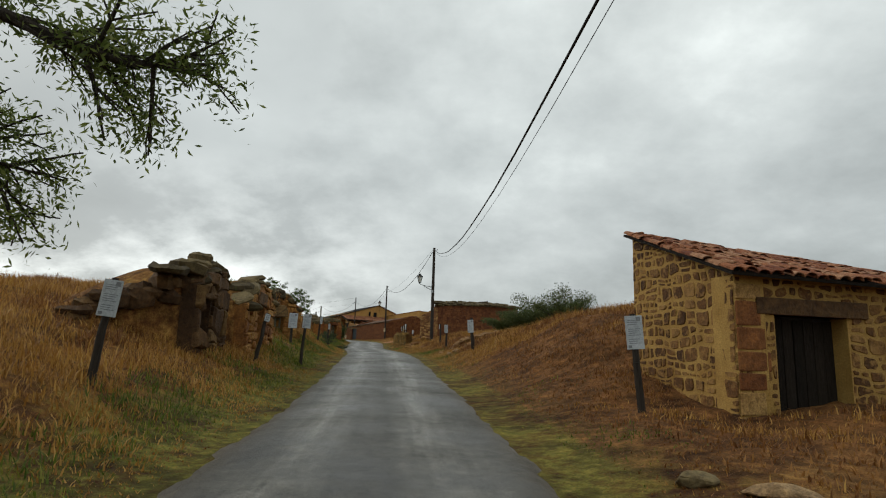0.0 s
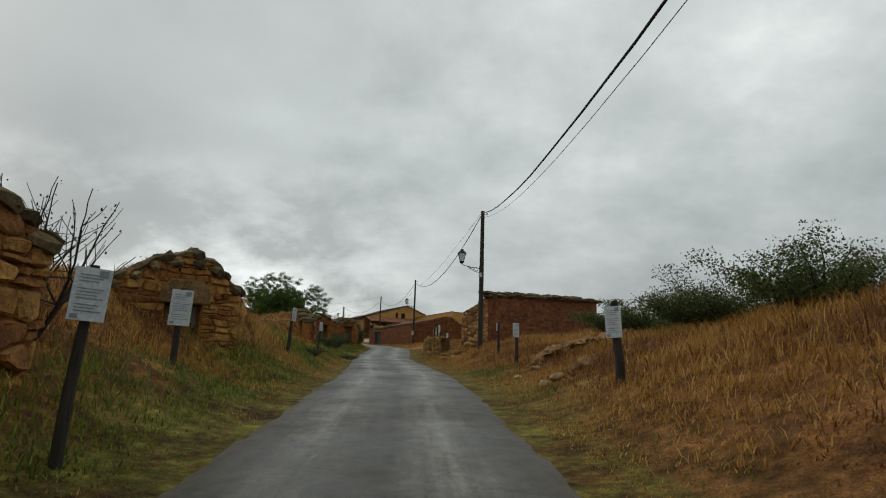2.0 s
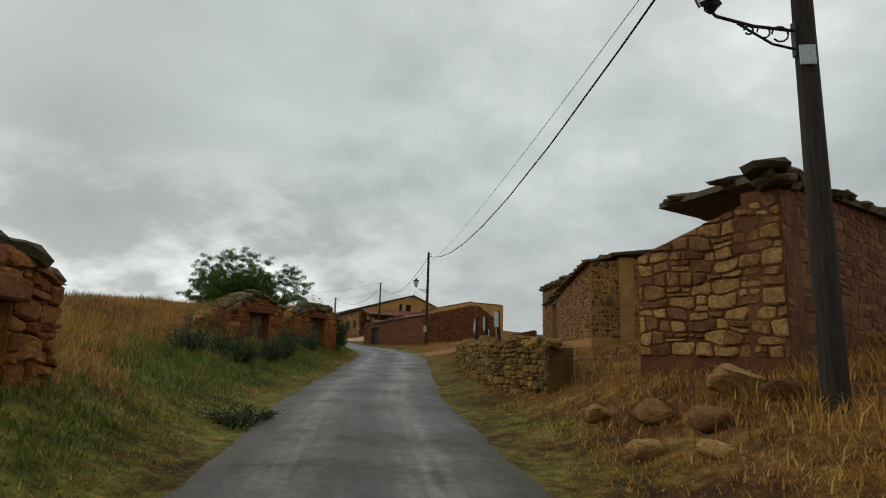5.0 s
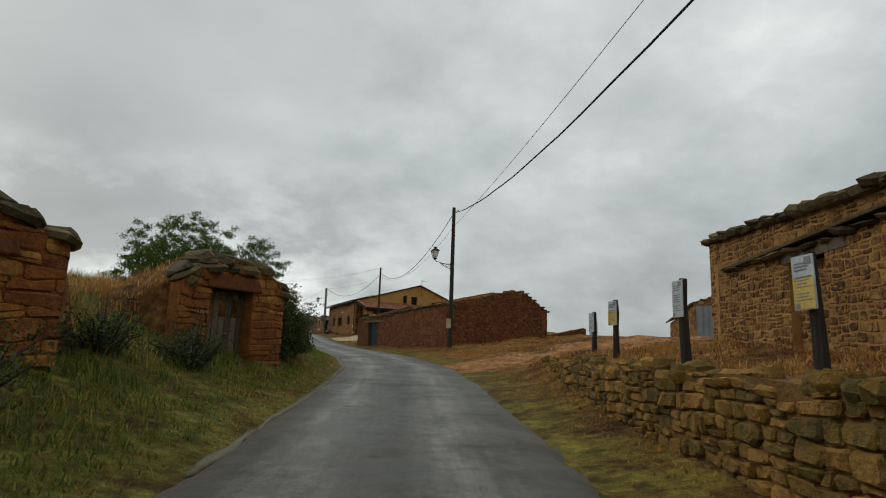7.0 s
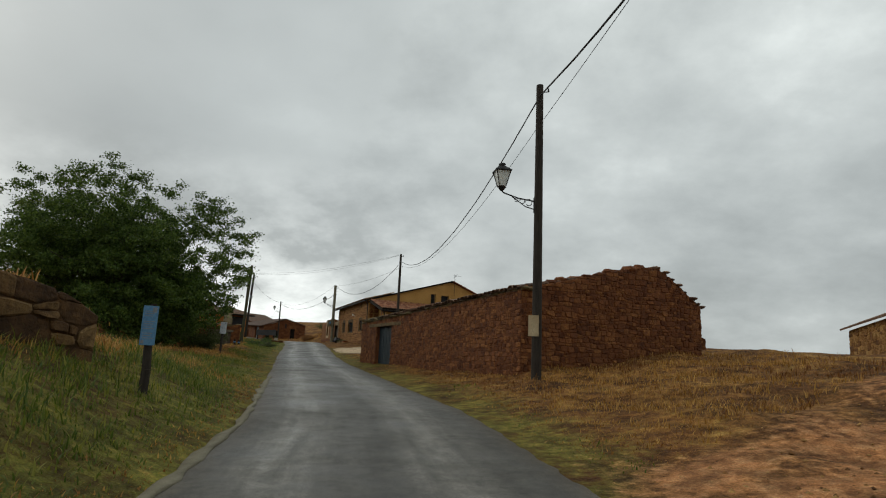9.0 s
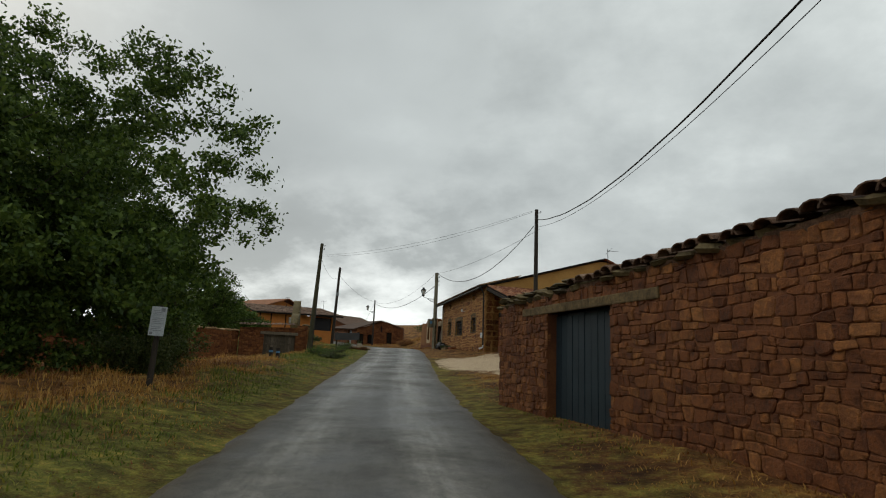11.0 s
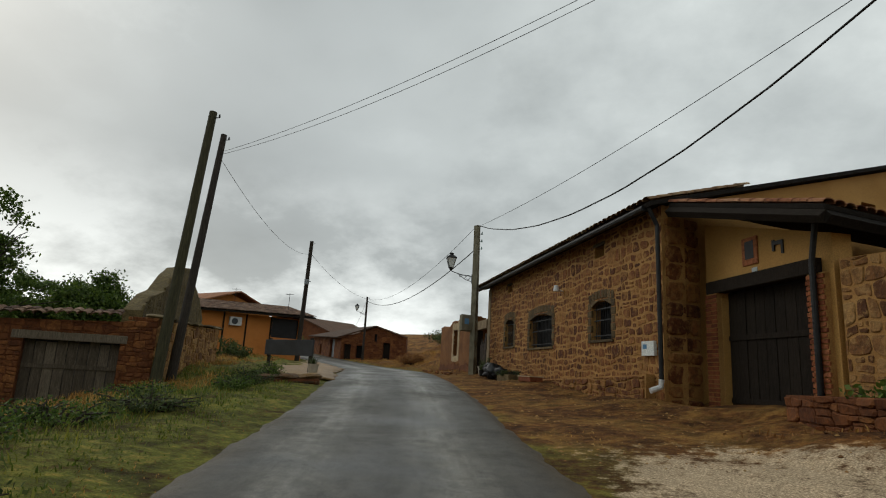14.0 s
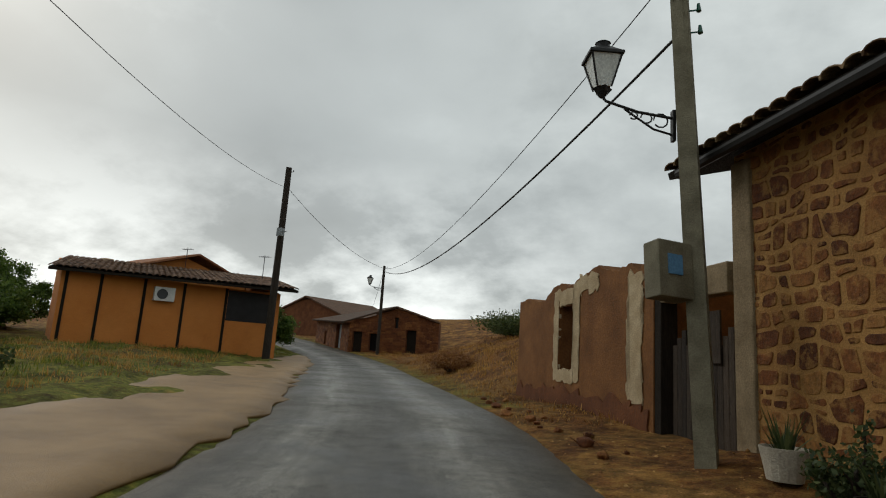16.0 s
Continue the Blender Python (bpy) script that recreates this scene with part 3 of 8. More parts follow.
# ---- ground ----
_rows = np.concatenate([np.array([-380, -250, -150, -90]), np.arange(-58, 0, 4.0), np.arange(0, 175, 0.45), np.arange(175, 228, 3.0), np.array([250, 290, 350, 430, 550, 700, 880])])
_near = np.concatenate([[0, 1.0, 1.6], np.arange(1.9, 7.0, 0.22), np.arange(7.2, 16, 0.6), np.arange(17, 40, 2.5), [45, 55, 70, 100, 150, 250, 450, 900]])
_cols = np.concatenate([-_near[::-1], _near[1:]])
_Y = np.repeat(_rows[:, None], len(_cols), 1)
_sl = np.sqrt(1 + ((road_x(_rows + 1) - road_x(_rows - 1)) / 2) ** 2)[:, None]
_X = road_x(_rows)[:, None] + _cols[None] * _sl
me, _co = grid_mesh("ground", _X, _Y, ground_z(_X, _Y), GROUND)
_off = np.tile(_cols, len(_rows))
_yy = _Y.ravel()
_green = np.interp(np.abs(_off), [1.8, 2.6, 4.0, 5.5], [0.55, 0.65, 0.42, 0.12])
_green = np.where(_off > 0, np.interp(np.abs(_off), [1.8, 2.6, 3.6, 4.5], [0.55, 0.5, 0.22, 0.08]), _green)
_green = np.where((_off < 0) & (_yy > 60) & (_yy < 112), np.maximum(_green, np.interp(np.abs(_off), [2, 7, 9], [0.6, 0.55, 0.2])), _green)
_green = np.where((_off < 0) & (_yy < 40), np.interp(np.abs(_off), [1.8, 2.6, 3.4, 4.5], [0.6, 0.6, 0.35, 0.1]), _green)
_green = np.where((_off < 0) & (_yy > 136) & (_yy < 182), np.interp(np.abs(_off), [2, 14, 22], [0.7, 0.6, 0.3]), _green)
_green = np.where((_off < 0) & (_yy > 127) & (_yy <= 136), np.interp(np.abs(_off), [2, 9, 14], [0.68, 0.6, 0.35]), _green)
_green = np.where((_off > 0) & (_yy > 137) & (_yy < 158), 0.3, _green)
_green = np.where((_off > 0) & (_yy >= 158) & (_yy < 184), np.interp(_off, [2, 3.2, 5], [0.6, 0.4, 0.15]), _green)
_earth = np.zeros_like(_off)
# the dirt track that leaves to the right, and bare red soil by the first shed
_t = np.clip((_co[:, 0] - road_x(_yy)) / 18, 0, 3)
_mid = 90.0 + 14 * _t
_patchy = 0.16 * np.sin(_co[:, 0] * 1.9 + _yy * 0.7) + 0.16 * np.sin(_yy * 2.3 - _co[:, 0] * 0.6 + 1) + 0.12 * np.sin(_co[:, 0] * 3.7 - _yy * 2.9)
_earth = np.where(_off > 1.6, np.clip(1.1 - np.abs(_yy - _mid) / 2.8 + _patchy, 0, 1), 0)
_earth = _earth * (1 - 0.45 * np.exp(-((_yy - _mid + 0.3) / 0.45) ** 2))
_soil = np.where((_off > 2.4) & (_off < 12), np.clip(1.25 - np.abs(_yy - 31) / 10, 0, 0.54) * np.clip(1.5 - (_off - 3) / 6, 0, 1), 0)
_soil = np.maximum(_soil, np.where((_off > 3.0) & (_yy > 158) & (_yy < 184), 0.42, 0))
_earth = np.maximum(_earth, np.where(_off > 2.0, np.clip(1 - np.abs(_yy - 147) / 12, 0, 1) * np.clip(1.3 - (_off - 2) / 5, 0, 1) * 0.12, 0))
_soil = np.maximum(_soil, np.where((_off > 1.9) & (_yy > 136) & (_yy < 158), 0.36, 0))
_grav = np.where((_off > 2.0) & (_yy > 110), np.clip(1.2 - ((_yy - 131 + 0.55 * (_off - 5)) / 6.4) ** 2 - np.clip(((_off - 4.8) / 3.4), -9, 9) ** 2 * 0.9, 0, 1), 0)
at = me.color_attributes.new("cover", "FLOAT_COLOR", "POINT")
at.data.foreach_set("color", np.stack([_green, _earth, _grav, _soil], -1).astype(np.float32).ravel())
ground = new("ground", me)
tagged(ground, "rough ground of dry ochre grass, green verges, red soil and gravel", "ground", kind="structure")

# ---- road ----
_ry = np.concatenate([np.arange(-60, 0, 3.0), np.arange(0, 195, 0.25), np.arange(195, 420, 6.0)])
_w = np.interp(_ry, HALF[:, 0], HALF[:, 1])
_f = np.linspace(-1, 1, 13)
_rag = 0.04 * np.sin(_ry * 0.9) + 0.035 * np.sin(_ry * 4.1 + 1) + np.random.default_rng(6).normal(size=len(_ry)) * 0.035
_rs = np.sqrt(1 + ((road_x(_ry + 1) - road_x(_ry - 1)) / 2) ** 2)
_RX = road_x(_ry)[:, None] + _f[None] * (_w * _rs)[:, None] + np.where(np.abs(_f) > 0.99, np.sign(_f), 0)[None] * _rag[:, None]
_RZ = road_z(_ry)[:, None] + 0.02 + 0.03 * (1 - _f**2)[None] - np.where(np.abs(_f) > 0.99, 0.09, 0)[None]
me, _co = grid_mesh("road", _RX, np.repeat(_ry[:, None], 13, 1), _RZ, ASPHALT)
uvl = me.uv_layers.new(name="lane")
_vi = np.zeros(len(me.loops), dtype=np.int32)
me.loops.foreach_get("vertex_index", _vi)
uvl.data.foreach_set("uv", np.stack([np.tile((_f + 1) / 2, len(_ry))[_vi], np.repeat(_ry / 10, 13)[_vi]], -1).astype(np.float32).ravel())
tagged(new("road", me), "narrow wet worn asphalt lane with paler wheel tracks", "road", kind="structure")

_ey = np.arange(76, 106, 0.4)
_eh = np.interp(_ey, HALF[:, 0], HALF[:, 1])
_es = np.sqrt(1 + ((road_x(_ey + 1) - road_x(_ey - 1)) / 2) ** 2)
_en = np.random.default_rng(12).normal(size=(len(_ey), 2)) * 0.035
_EX = road_x(_ey)[:, None] - (_eh[:, None] + np.array([[-0.14, -0.27]]) + _en) * _es[:, None]
_EZ = road_z(_ey)[:, None] + np.array([[0.004, 0.034]])
me, _ = grid_mesh("road_edge", _EX, np.repeat(_ey[:, None], 2, 1), _EZ, CONCRETE)
rim = new("road_edge", me)
rim.modifiers.new("thick", "SOLIDIFY").thickness = 0.05
tagged(rim, "narrow crumbling pale cement rim beside the lane", "kerb", kind="structure")


# ---- stones ----
def clip_half(poly, nx, nz, c):
    """The part of a polygon with nx*x + nz*z <= c."""
    out = []
    for k, p in enumerate(poly):
        q = poly[(k + 1) % len(poly)]
        a, b = nx * p[0] + nz * p[1] - c, nx * q[0] + nz * q[1] - c
        if a <= 0:
            out.append(p)
        if (a < 0 < b) or (b < 0 < a):
            f = a / (a - b)
            out.append((p[0] + (q[0] - p[0]) * f, p[1] + (q[1] - p[1]) * f))
    return out


def area(poly):
    return abs(sum(p[0] * q[1] - q[0] * p[1] for p, q in zip(poly, poly[1:] + poly[:1]))) / 2


def lay_stones(width, top, holes, course, length, gap, rnd, bottom=0.0):
    """Outlines of rubble in uneven courses under the line top(x), round the holes."""
    out = []
    highest = max(top(width * k / 40) for k in range(41))
    lines = [bottom]
    while lines[-1] < highest:
        lines.append(lines[-1] + rnd.uniform(*course))
    ph = [[rnd.uniform(0, 6.3) for _ in range(3)] for _ in lines]
    wob = course[0] * 0.42

    def level(k, x):
        p = ph[k]
        return lines[k] + (wob * (0.6 * math.sin(2.1 * x + p[0]) + 0.5 * math.sin(5.3 * x + p[1]) + 0.3 * math.sin(11 * x + p[2])) if k else 0)

    def add(xa, xb, xc, xd, k, f0, f1):
        """xa, xb below; xc, xd above; f0 to f1 of the course's height."""
        def zz(x, f):
            return level(k, x) * (1 - f) + level(k + 1, x) * f
        poly = [(xa, zz(xa, f0)), ((xa + xb) / 2, zz((xa + xb) / 2, f0)), (xb, zz(xb, f0)), (xd, zz(xd, f1)), ((xc + xd) / 2, zz((xc + xd) / 2, f1)), (xc, zz(xc, f1))]
        poly = [(min(max(x, 0.0), width), min(z, top(min(max(x, 0), width)))) for x, z in poly]
        for a, b, c, d in holes:
            x0, x1 = min(p[0] for p in poly), max(p[0] for p in poly)
            z0, z1 = min(p[1] for p in poly), max(p[1] for p in poly)
            if x1 > a and x0 < b and z1 > c and z0 < d:
                cuts = [clip_half(poly, 1, 0, a), clip_half(poly, -1, 0, -b), clip_half(poly, 0, 1, c), clip_half(poly, 0, -1, -d)]
                poly = max(cuts, key=lambda p: area(p) if len(p) > 2 else 0)
                if len(poly) < 3:
                    return
        x0, x1 = min(p[0] for p in poly), max(p[0] for p in poly)
        z0, z1 = min(p[1] for p in poly), max(p[1] for p in poly)
        if x1 - x0 < 0.07 or z1 - z0 < 0.06 or area(poly) < 0.006:
            return
        out.append(poly)

    for k in range(len(lines) - 1):
        h = lines[k + 1] - lines[k]
        x, slant = rnd.uniform(-0.3, 0), 0.0
        while x < width:
            w = rnd.uniform(*length) * (0.55 + 0.45 * h / course[1])
            s2 = rnd.uniform(-0.3, 0.3) * h
            xa, xb, xc, xd = x, x + w, x + slant, x + w + s2
            if h > course[1] * 0.62 and rnd.random() < 0.3:
                f = rnd.uniform(0.35, 0.65)
                m0, m1 = xa + (xc - xa) * f, xb + (xd - xb) * f
                add(xa, xb, m0, m1, k, 0, f)
                if rnd.random() < 0.5:
                    u = rnd.uniform(0.35, 0.65)
                    add(m0, m0 + (m1 - m0) * u, xc, xc + (xd - xc) * u, k, f, 1)
                    add(m0 + (m1 - m0) * u, m1, xc + (xd - xc) * u, xd, k, f, 1)
                else:
                    add(m0, m1, xc, xd, k, f, 1)
            else:
                add(xa, xb, xc, xd, k, 0, 1)
            x += w
            slant = s2
    return [(p, gap * rnd.uniform(0.6, 1.5)) for p in out]


def stone_verts(poly, gap, proud, rnd):
    """A stone with cut corners and a rough, slightly domed face that looks to +y."""
    cx_, cz = sum(p[0] for p in poly) / len(poly), sum(p[1] for p in poly) / len(poly)
    hw = (max(p[0] for p in poly) - min(p[0] for p in poly)) / 2
    hh = (max(p[1] for p in poly) - min(p[1] for p in poly)) / 2
    sx, sz = max(0.55, 1 - gap / 2 / max(hw, 0.02)), max(0.55, 1 - gap / 2 / max(hh, 0.02))
    pts = []
    n = len(poly)
    for k, p in enumerate(poly):
        a, b = poly[k - 1], poly[(k + 1) % n]
        v1, v2 = (p[0] - a[0], p[1] - a[1]), (b[0] - p[0], b[1] - p[1])
        l1, l2 = math.hypot(*v1) + 1e-6, math.hypot(*v2) + 1e-6
        turn = abs(v1[0] * v2[1] - v1[1] * v2[0]) / (l1 * l2)
        if turn > 0.5:
            c = min((0.28 + 2.0 * max(gap - 0.04, 0)) * min(l1, l2), 0.09 + max(gap - 0.04, 0)) * rnd.uniform(0.4, 1.2)
            pts += [(p[0] - v1[0] / l1 * c, p[1] - v1[1] / l1 * c), (p[0] + v2[0] / l2 * c, p[1] + v2[1] / l2 * c)]
        else:
            pts.append(p)
    j = min(hw, hh) * 0.07
    ring = [((x - cx_) * sx + rnd.uniform(-j, j), (z - cz) * sz + rnd.uniform(-j, j)) for x, z in pts]
    tx, tz = rnd.uniform(-0.35, 0.35) * proud / max(hw, 0.05), rnd.uniform(-0.35, 0.35) * proud / max(hh, 0.05)
    dome = 1 - min(0.22, 0.8 * proud / max(min(hw, hh), 0.03))
    v = [(x, -0.05, z) for x, z in ring]
    v += [(x * 0.985, proud * 0.55 + tx * x + tz * z, z * 0.985) for x, z in ring]
    v += [(x * dome, proud * rnd.uniform(0.88, 1.12) + tx * x + tz * z, z * dome) for x, z in ring]
    m = len(ring)
    f = [(r * m + k, r * m + (k + 1) % m, (r + 1) * m + (k + 1) % m, (r + 1) * m + k) for r in (0, 1) for k in range(m)]
    f.append(tuple(range(2 * m, 3 * m)))
    return (cx_, cz), v, f


def stones_on(parent, places, mat, proud, rnd, limit=240, near=None, y=0.0, name="stone", turn=0.0):
    """Stones as pieces of their own; those past the limit are joined."""
    polys = []
    for p in places:
        if len(p) == 4:
            x, z, w, h = p
            polys.append(([(x - w / 2, z - h / 2), (x + w / 2, z - h / 2), (x + w / 2, z + h / 2), (x - w / 2, z + h / 2)], 0.01))
        else:
            polys.append(p)
    if near:
        polys.sort(key=lambda p: abs(p[0][0][0] - near[0]) + 0.7 * abs(p[0][0][1] - near[1]))
    verts, faces = [], []
    for k, (poly, gap) in enumerate(polys):
        (x, z), v, f = stone_verts(poly, gap, proud * rnd.uniform(0.5, 1.4), rnd)
        if k < limit:
            me_ = bpy.data.meshes.new(name)
            me_.from_pydata(v, [], f)
            me_.materials.append(mat)
            ob = new(name, me_)
            ob.parent = parent
            ob.matrix_basis = Matrix.Translation((x, y, z))
        else:
            b = len(verts)
            verts += [(q[0] + x, q[1] + y, q[2] + z) for q in v]
            faces += [tuple(i + b for i in g) for g in f]
    if verts:
        me_ = bpy.data.meshes.new("rubble")
        me_.from_pydata(verts, [], faces)
        me_.materials.append(mat)
        ob = new("rubble", me_)
        ob.parent = parent
        tagged(ob, kind="stuff")


def wall_core(bm, width, top, thick, holes, y=0.0, step=None, bottom=-0.6):
    """The body of a wall, y front face, with openings cut through; its top follows top(x)."""
    xs = {0.0, width}
    for a, b, c, d in holes:
        xs |= {a, b}
    n = max(2, int(width / (step or 1.0)))
    xs |= {width * k / n for k in range(n + 1)}
    xs = sorted(x for x in xs if 0 <= x <= width)
    for x0, x1 in zip(xs, xs[1:]):
        if x1 - x0 < 0.002:
            continue
        cuts = sorted((c, d) for a, b, c, d in holes if a < (x0 + x1) / 2 < b)
        z = bottom
        for c, d in cuts:
            if c > z:
                prism(bm, x0, x1, y - thick, y, z, c, c)
            z = d
        prism(bm, x0, x1, y - thick, y, z, top(x0), top(x1))
    bmesh.ops.remove_doubles(bm, verts=bm.verts[:], dist=0.0008)


def prism(bm, x0, x1, y0, y1, z0, za, zb):
    v = [bm.verts.new(p) for p in ((x0, y0, z0), (x1, y0, z0), (x1, y1, z0), (x0, y1, z0), (x0, y0, za), (x1, y0, zb), (x1, y1, zb), (x0, y1, za))]
    for f in ((0, 3, 2, 1), (4, 5, 6, 7), (0, 1, 5, 4), (1, 2, 6, 5), (2, 3, 7, 6), (3, 0, 4, 7)):
        bm.faces.new([v[k] for k in f])


def slope(*pts):
    xs, zs = [p[0] for p in pts], [p[1] for p in pts]
    return lambda x: float(np.interp(x, xs, zs))


def wall(parent, a, b, z, top, thick, core_mat, holes=(), stones=None, label="", name="wall", limit=195, seed=1, near=None, base=None, step=None):
    """One wall of a building from plan point a to b (its outside to the right of that way), top above z."""
    m = wall_frame(a, b, z)
    w = span(a, b)
    top = top if callable(top) else (lambda x, t=top: t)
    bm = bmesh.new()
    wall_core(bm, w, top, thick, holes, bottom=-1.2, step=step)
    inv = parent.matrix_basis.inverted()
    ob = part(name, bm, core_mat, parent, label, m=inv @ m)
    if stones:
        rnd = random.Random(seed)
        mat, course, length, gap, proud = stones
        stones_on(ob, lay_stones(w, top, holes, course, length, gap, rnd, bottom=-0.2 if base is None else base), mat, proud, rnd, limit, near)
    return ob


def inside(parent, world_m):
    return parent.matrix_basis.inverted() @ world_m


def roof_sheet(parent, corners, thick, mat, label="", name="roof"):
    """A roof slab over four corners given in the world."""
    inv = parent.matrix_basis.inverted()
    p = [inv @ Vector(c) for c in corners]
    nrm = (p[1] - p[0]).cross(p[3] - p[0]).normalized()
    if nrm.z < 0:
        nrm = -nrm
    bm = bmesh.new()
    lo, hi = [bm.verts.new(c) for c in p], [bm.verts.new(c + nrm * thick) for c in p]
    bm.faces.new(lo)
    bm.faces.new(hi)
    for k in range(4):
        bm.faces.new((lo[k], lo[(k + 1) % 4], hi[(k + 1) % 4], hi[k]))
    return part(name, bm, mat, parent, label)


def tile_mesh(mat, n=6):
    """A clay barrel tile, 1 long in y (up the slope), 1 wide, opening down."""
    bm = bmesh.new()
    rows = []
    for y, s in ((0, 1.0), (1, 0.82)):
        for r in (0.5, 0.42):
            rows.append([bm.verts.new((r * s * math.cos(math.pi * k / n), y, 0.62 * r * s * math.sin(math.pi * k / n))) for k in range(n + 1)])
    o0, i0, o1, i1 = rows
    for k in range(n):
        bm.faces.new((o0[k], o0[k + 1], o1[k + 1], o1[k]))
        bm.faces.new((i0[k + 1], i0[k], i1[k], i1[k + 1]))
        bm.faces.new((o0[k + 1], o0[k], i0[k], i0[k + 1]))
    return link_mesh("tile", bm, mat, smooth=False)


TILES = {}


def tiled(parent, p0, p1, p2, p3, mat, pitch=0.22, length=0.42, limit=200, seed=3, jitter=0.02, first_row_only=False, lift=0.03):
    """Barrel tiles on a slope: p0-p1 is the eave, p3-p2 the top edge (world)."""
    rnd = random.Random(seed)
    if mat.name not in TILES:
        TILES[mat.name] = tile_mesh(mat)
    me_ = TILES[mat.name]
    p0, p1, p2, p3 = (Vector(p) for p in (p0, p1, p2, p3))
    n = max(1, round((p1 - p0).length / pitch))
    k = max(1, round(((p3 - p0).length + (p2 - p1).length) / 2 / (length * 0.82)))
    inv = parent.matrix_basis.inverted()
    rest = bmesh.new()
    count = 0
    for row in range(1 if first_row_only else k):
        for col in range(n):
            u = (col + 0.5) / n
            a, b = p0.lerp(p1, u), p3.lerp(p2, u)
            up = (b - a).normalized()
            side = (p1 - p0).normalized()
            nrm = side.cross(up).normalized()
            if nrm.z < 0:
                nrm = -nrm
                side = -side
            side = up.cross(nrm)
            at_ = a + up * (row * (b - a).length / k) + nrm * (lift + rnd.uniform(0, jitter)) + side * rnd.uniform(-jitter, jitter)
            m = Matrix((side, up, nrm)).transposed().to_4x4()
            m.translation = at_
            m = inv @ m @ Matrix.Rotation(rnd.uniform(-1, 1) * jitter, 4, "Z") @ Matrix.Diagonal((pitch * 1.06, length, pitch * 1.1, 1))
            if count < limit:
                ob = new("roof_tile", me_)
                ob.parent = parent
                ob.matrix_basis = m
            else:
                vs = [rest.verts.new(m @ v.co) for v in me_.vertices]
                for f in me_.polygons:
                    rest.faces.new([vs[i] for i in f.vertices])
            count += 1
    if len(rest.verts):
        tagged(part("tiling", rest, mat, parent), kind="stuff")
    else:
        rest.free()


# ---- poles and wires ----
def wooden_pole(base, top, mat, label, r=0.13):
    m = Matrix.Translation(base)
    t = thing("utility_pole", m, label, "utility pole", "poles along the lane")
    v = Vector(top) - Vector(base)
    bm = bmesh.new()
    rod(bm, (v * -0.06), v, r, r * 0.72, 12)
    part("pole", bm, mat, t)
    bm = bmesh.new()
    rod(bm, v * 0.975 + Vector((r * 0.5, 0, 0)), v * 0.975 + Vector((r + 0.1, 0, 0)), 0.014)
    rod(bm, v * 0.975 + Vector((r + 0.1, 0, 0)), v * 0.975 + Vector((r + 0.1, 0, 0.09)), 0.03, 0.02)
    part("insulator", bm, BLACK_IRON, t)
    return t


def street_lamp(parent, at_, way, s=1.0):
    """A lantern on a scrolled bracket; at_ is where the bracket meets the pole, way the direction of its arm."""
    inv = parent.matrix_basis.inverted()
    d = Vector((way[0], way[1], 0)).normalized()
    m = inv @ Matrix(((d.x, -d.y, 0, at_[0]), (d.y, d.x, 0, at_[1]), (0, 0, 1, at_[2]), (0, 0, 0, 1))) @ Matrix.Diagonal((s, s, s, 1))
    bm = bmesh.new()
    tube(bm, [(0, 0, 0.0), (0.45, 0, 0.05), (0.85, 0, 0.16), (0.9, 0, 0.22)], 0.018)
    tube(bm, [(0, 0, -0.22), (0.25, 0, -0.16), (0.5, 0, 0.0), (0.62, 0, 0.08)], 0.014)
    for cx_, r_ in ((0.16, 0.09), (0.34, 0.07), (0.5, 0.05)):
        tube(bm, [(cx_ + r_ * math.cos(a), 0, -0.06 + cx_ * 0.12 + r_ * math.sin(a)) for a in np.linspace(0, 5.6, 10)], 0.011, 5)
    box(bm, -0.02, 0.02, -0.04, 0.04, -0.3, 0.1)
    bracket = part("lamp_bracket", bm, BLACK_IRON, parent, "black scrolled iron lamp bracket", m=m)
    lm = Matrix.Translation((0.9, 0, 0.2))
    bm = bmesh.new()
    rod(bm, (0, 0, 0), (0, 0, 0.06), 0.03, 0.08, 8)
    rod(bm, (0, 0, 0.06), (0, 0, 0.12), 0.08, 0.13, 4)
    for k in range(4):
        a = math.tau * (k + 0.5) / 4
        rod(bm, (0.125 * math.cos(a), 0.125 * math.sin(a), 0.12), (0.265 * math.cos(a), 0.265 * math.sin(a), 0.52), 0.013, None, 5)
    turn_ = Matrix.Rotation(math.pi / 4, 4, "Z")
    bmesh.ops.create_cone(bm, cap_ends=True, segments=4, radius1=0.3, radius2=0.3, depth=0.035, matrix=Matrix.Translation((0, 0, 0.535)) @ turn_)
    bmesh.ops.create_cone(bm, cap_ends=True, segments=4, radius1=0.29, radius2=0.1, depth=0.12, matrix=Matrix.Translation((0, 0, 0.61)) @ turn_)
    rod(bm, (0, 0, 0.66), (0, 0, 0.73), 0.075, 0.085, 10)
    rod(bm, (0, 0, 0.73), (0, 0, 0.76), 0.1, 0.05, 10)
    lan = part("lantern", bm, BLACK_IRON, parent, "black iron street lantern", m=m @ lm)
    bm = bmesh.new()
    bmesh.ops.create_cone(bm, cap_ends=True, segments=4, radius1=0.12, radius2=0.25, depth=0.39, matrix=Matrix.Translation((0, 0, 0.32)) @ turn_)
    part("lantern_glass", bm, FROST_GLASS, lan, "milky lantern panes")


def sign_on_pole(parent, at_, way, w, h, mat):
    inv = parent.matrix_basis.inverted()
    d = Vector((way[0], way[1], 0)).normalized()
    m = inv @ Matrix(((-d.y, d.x, 0, at_[0]), (d.x, d.y, 0, at_[1]), (0, 0, 1, at_[2]), (0, 0, 0, 1)))
    return part("plate", boxes((-w / 2, w / 2, -0.01, 0.01, -h / 2, h / 2)), mat, parent, "small pale metal plate", m=m)


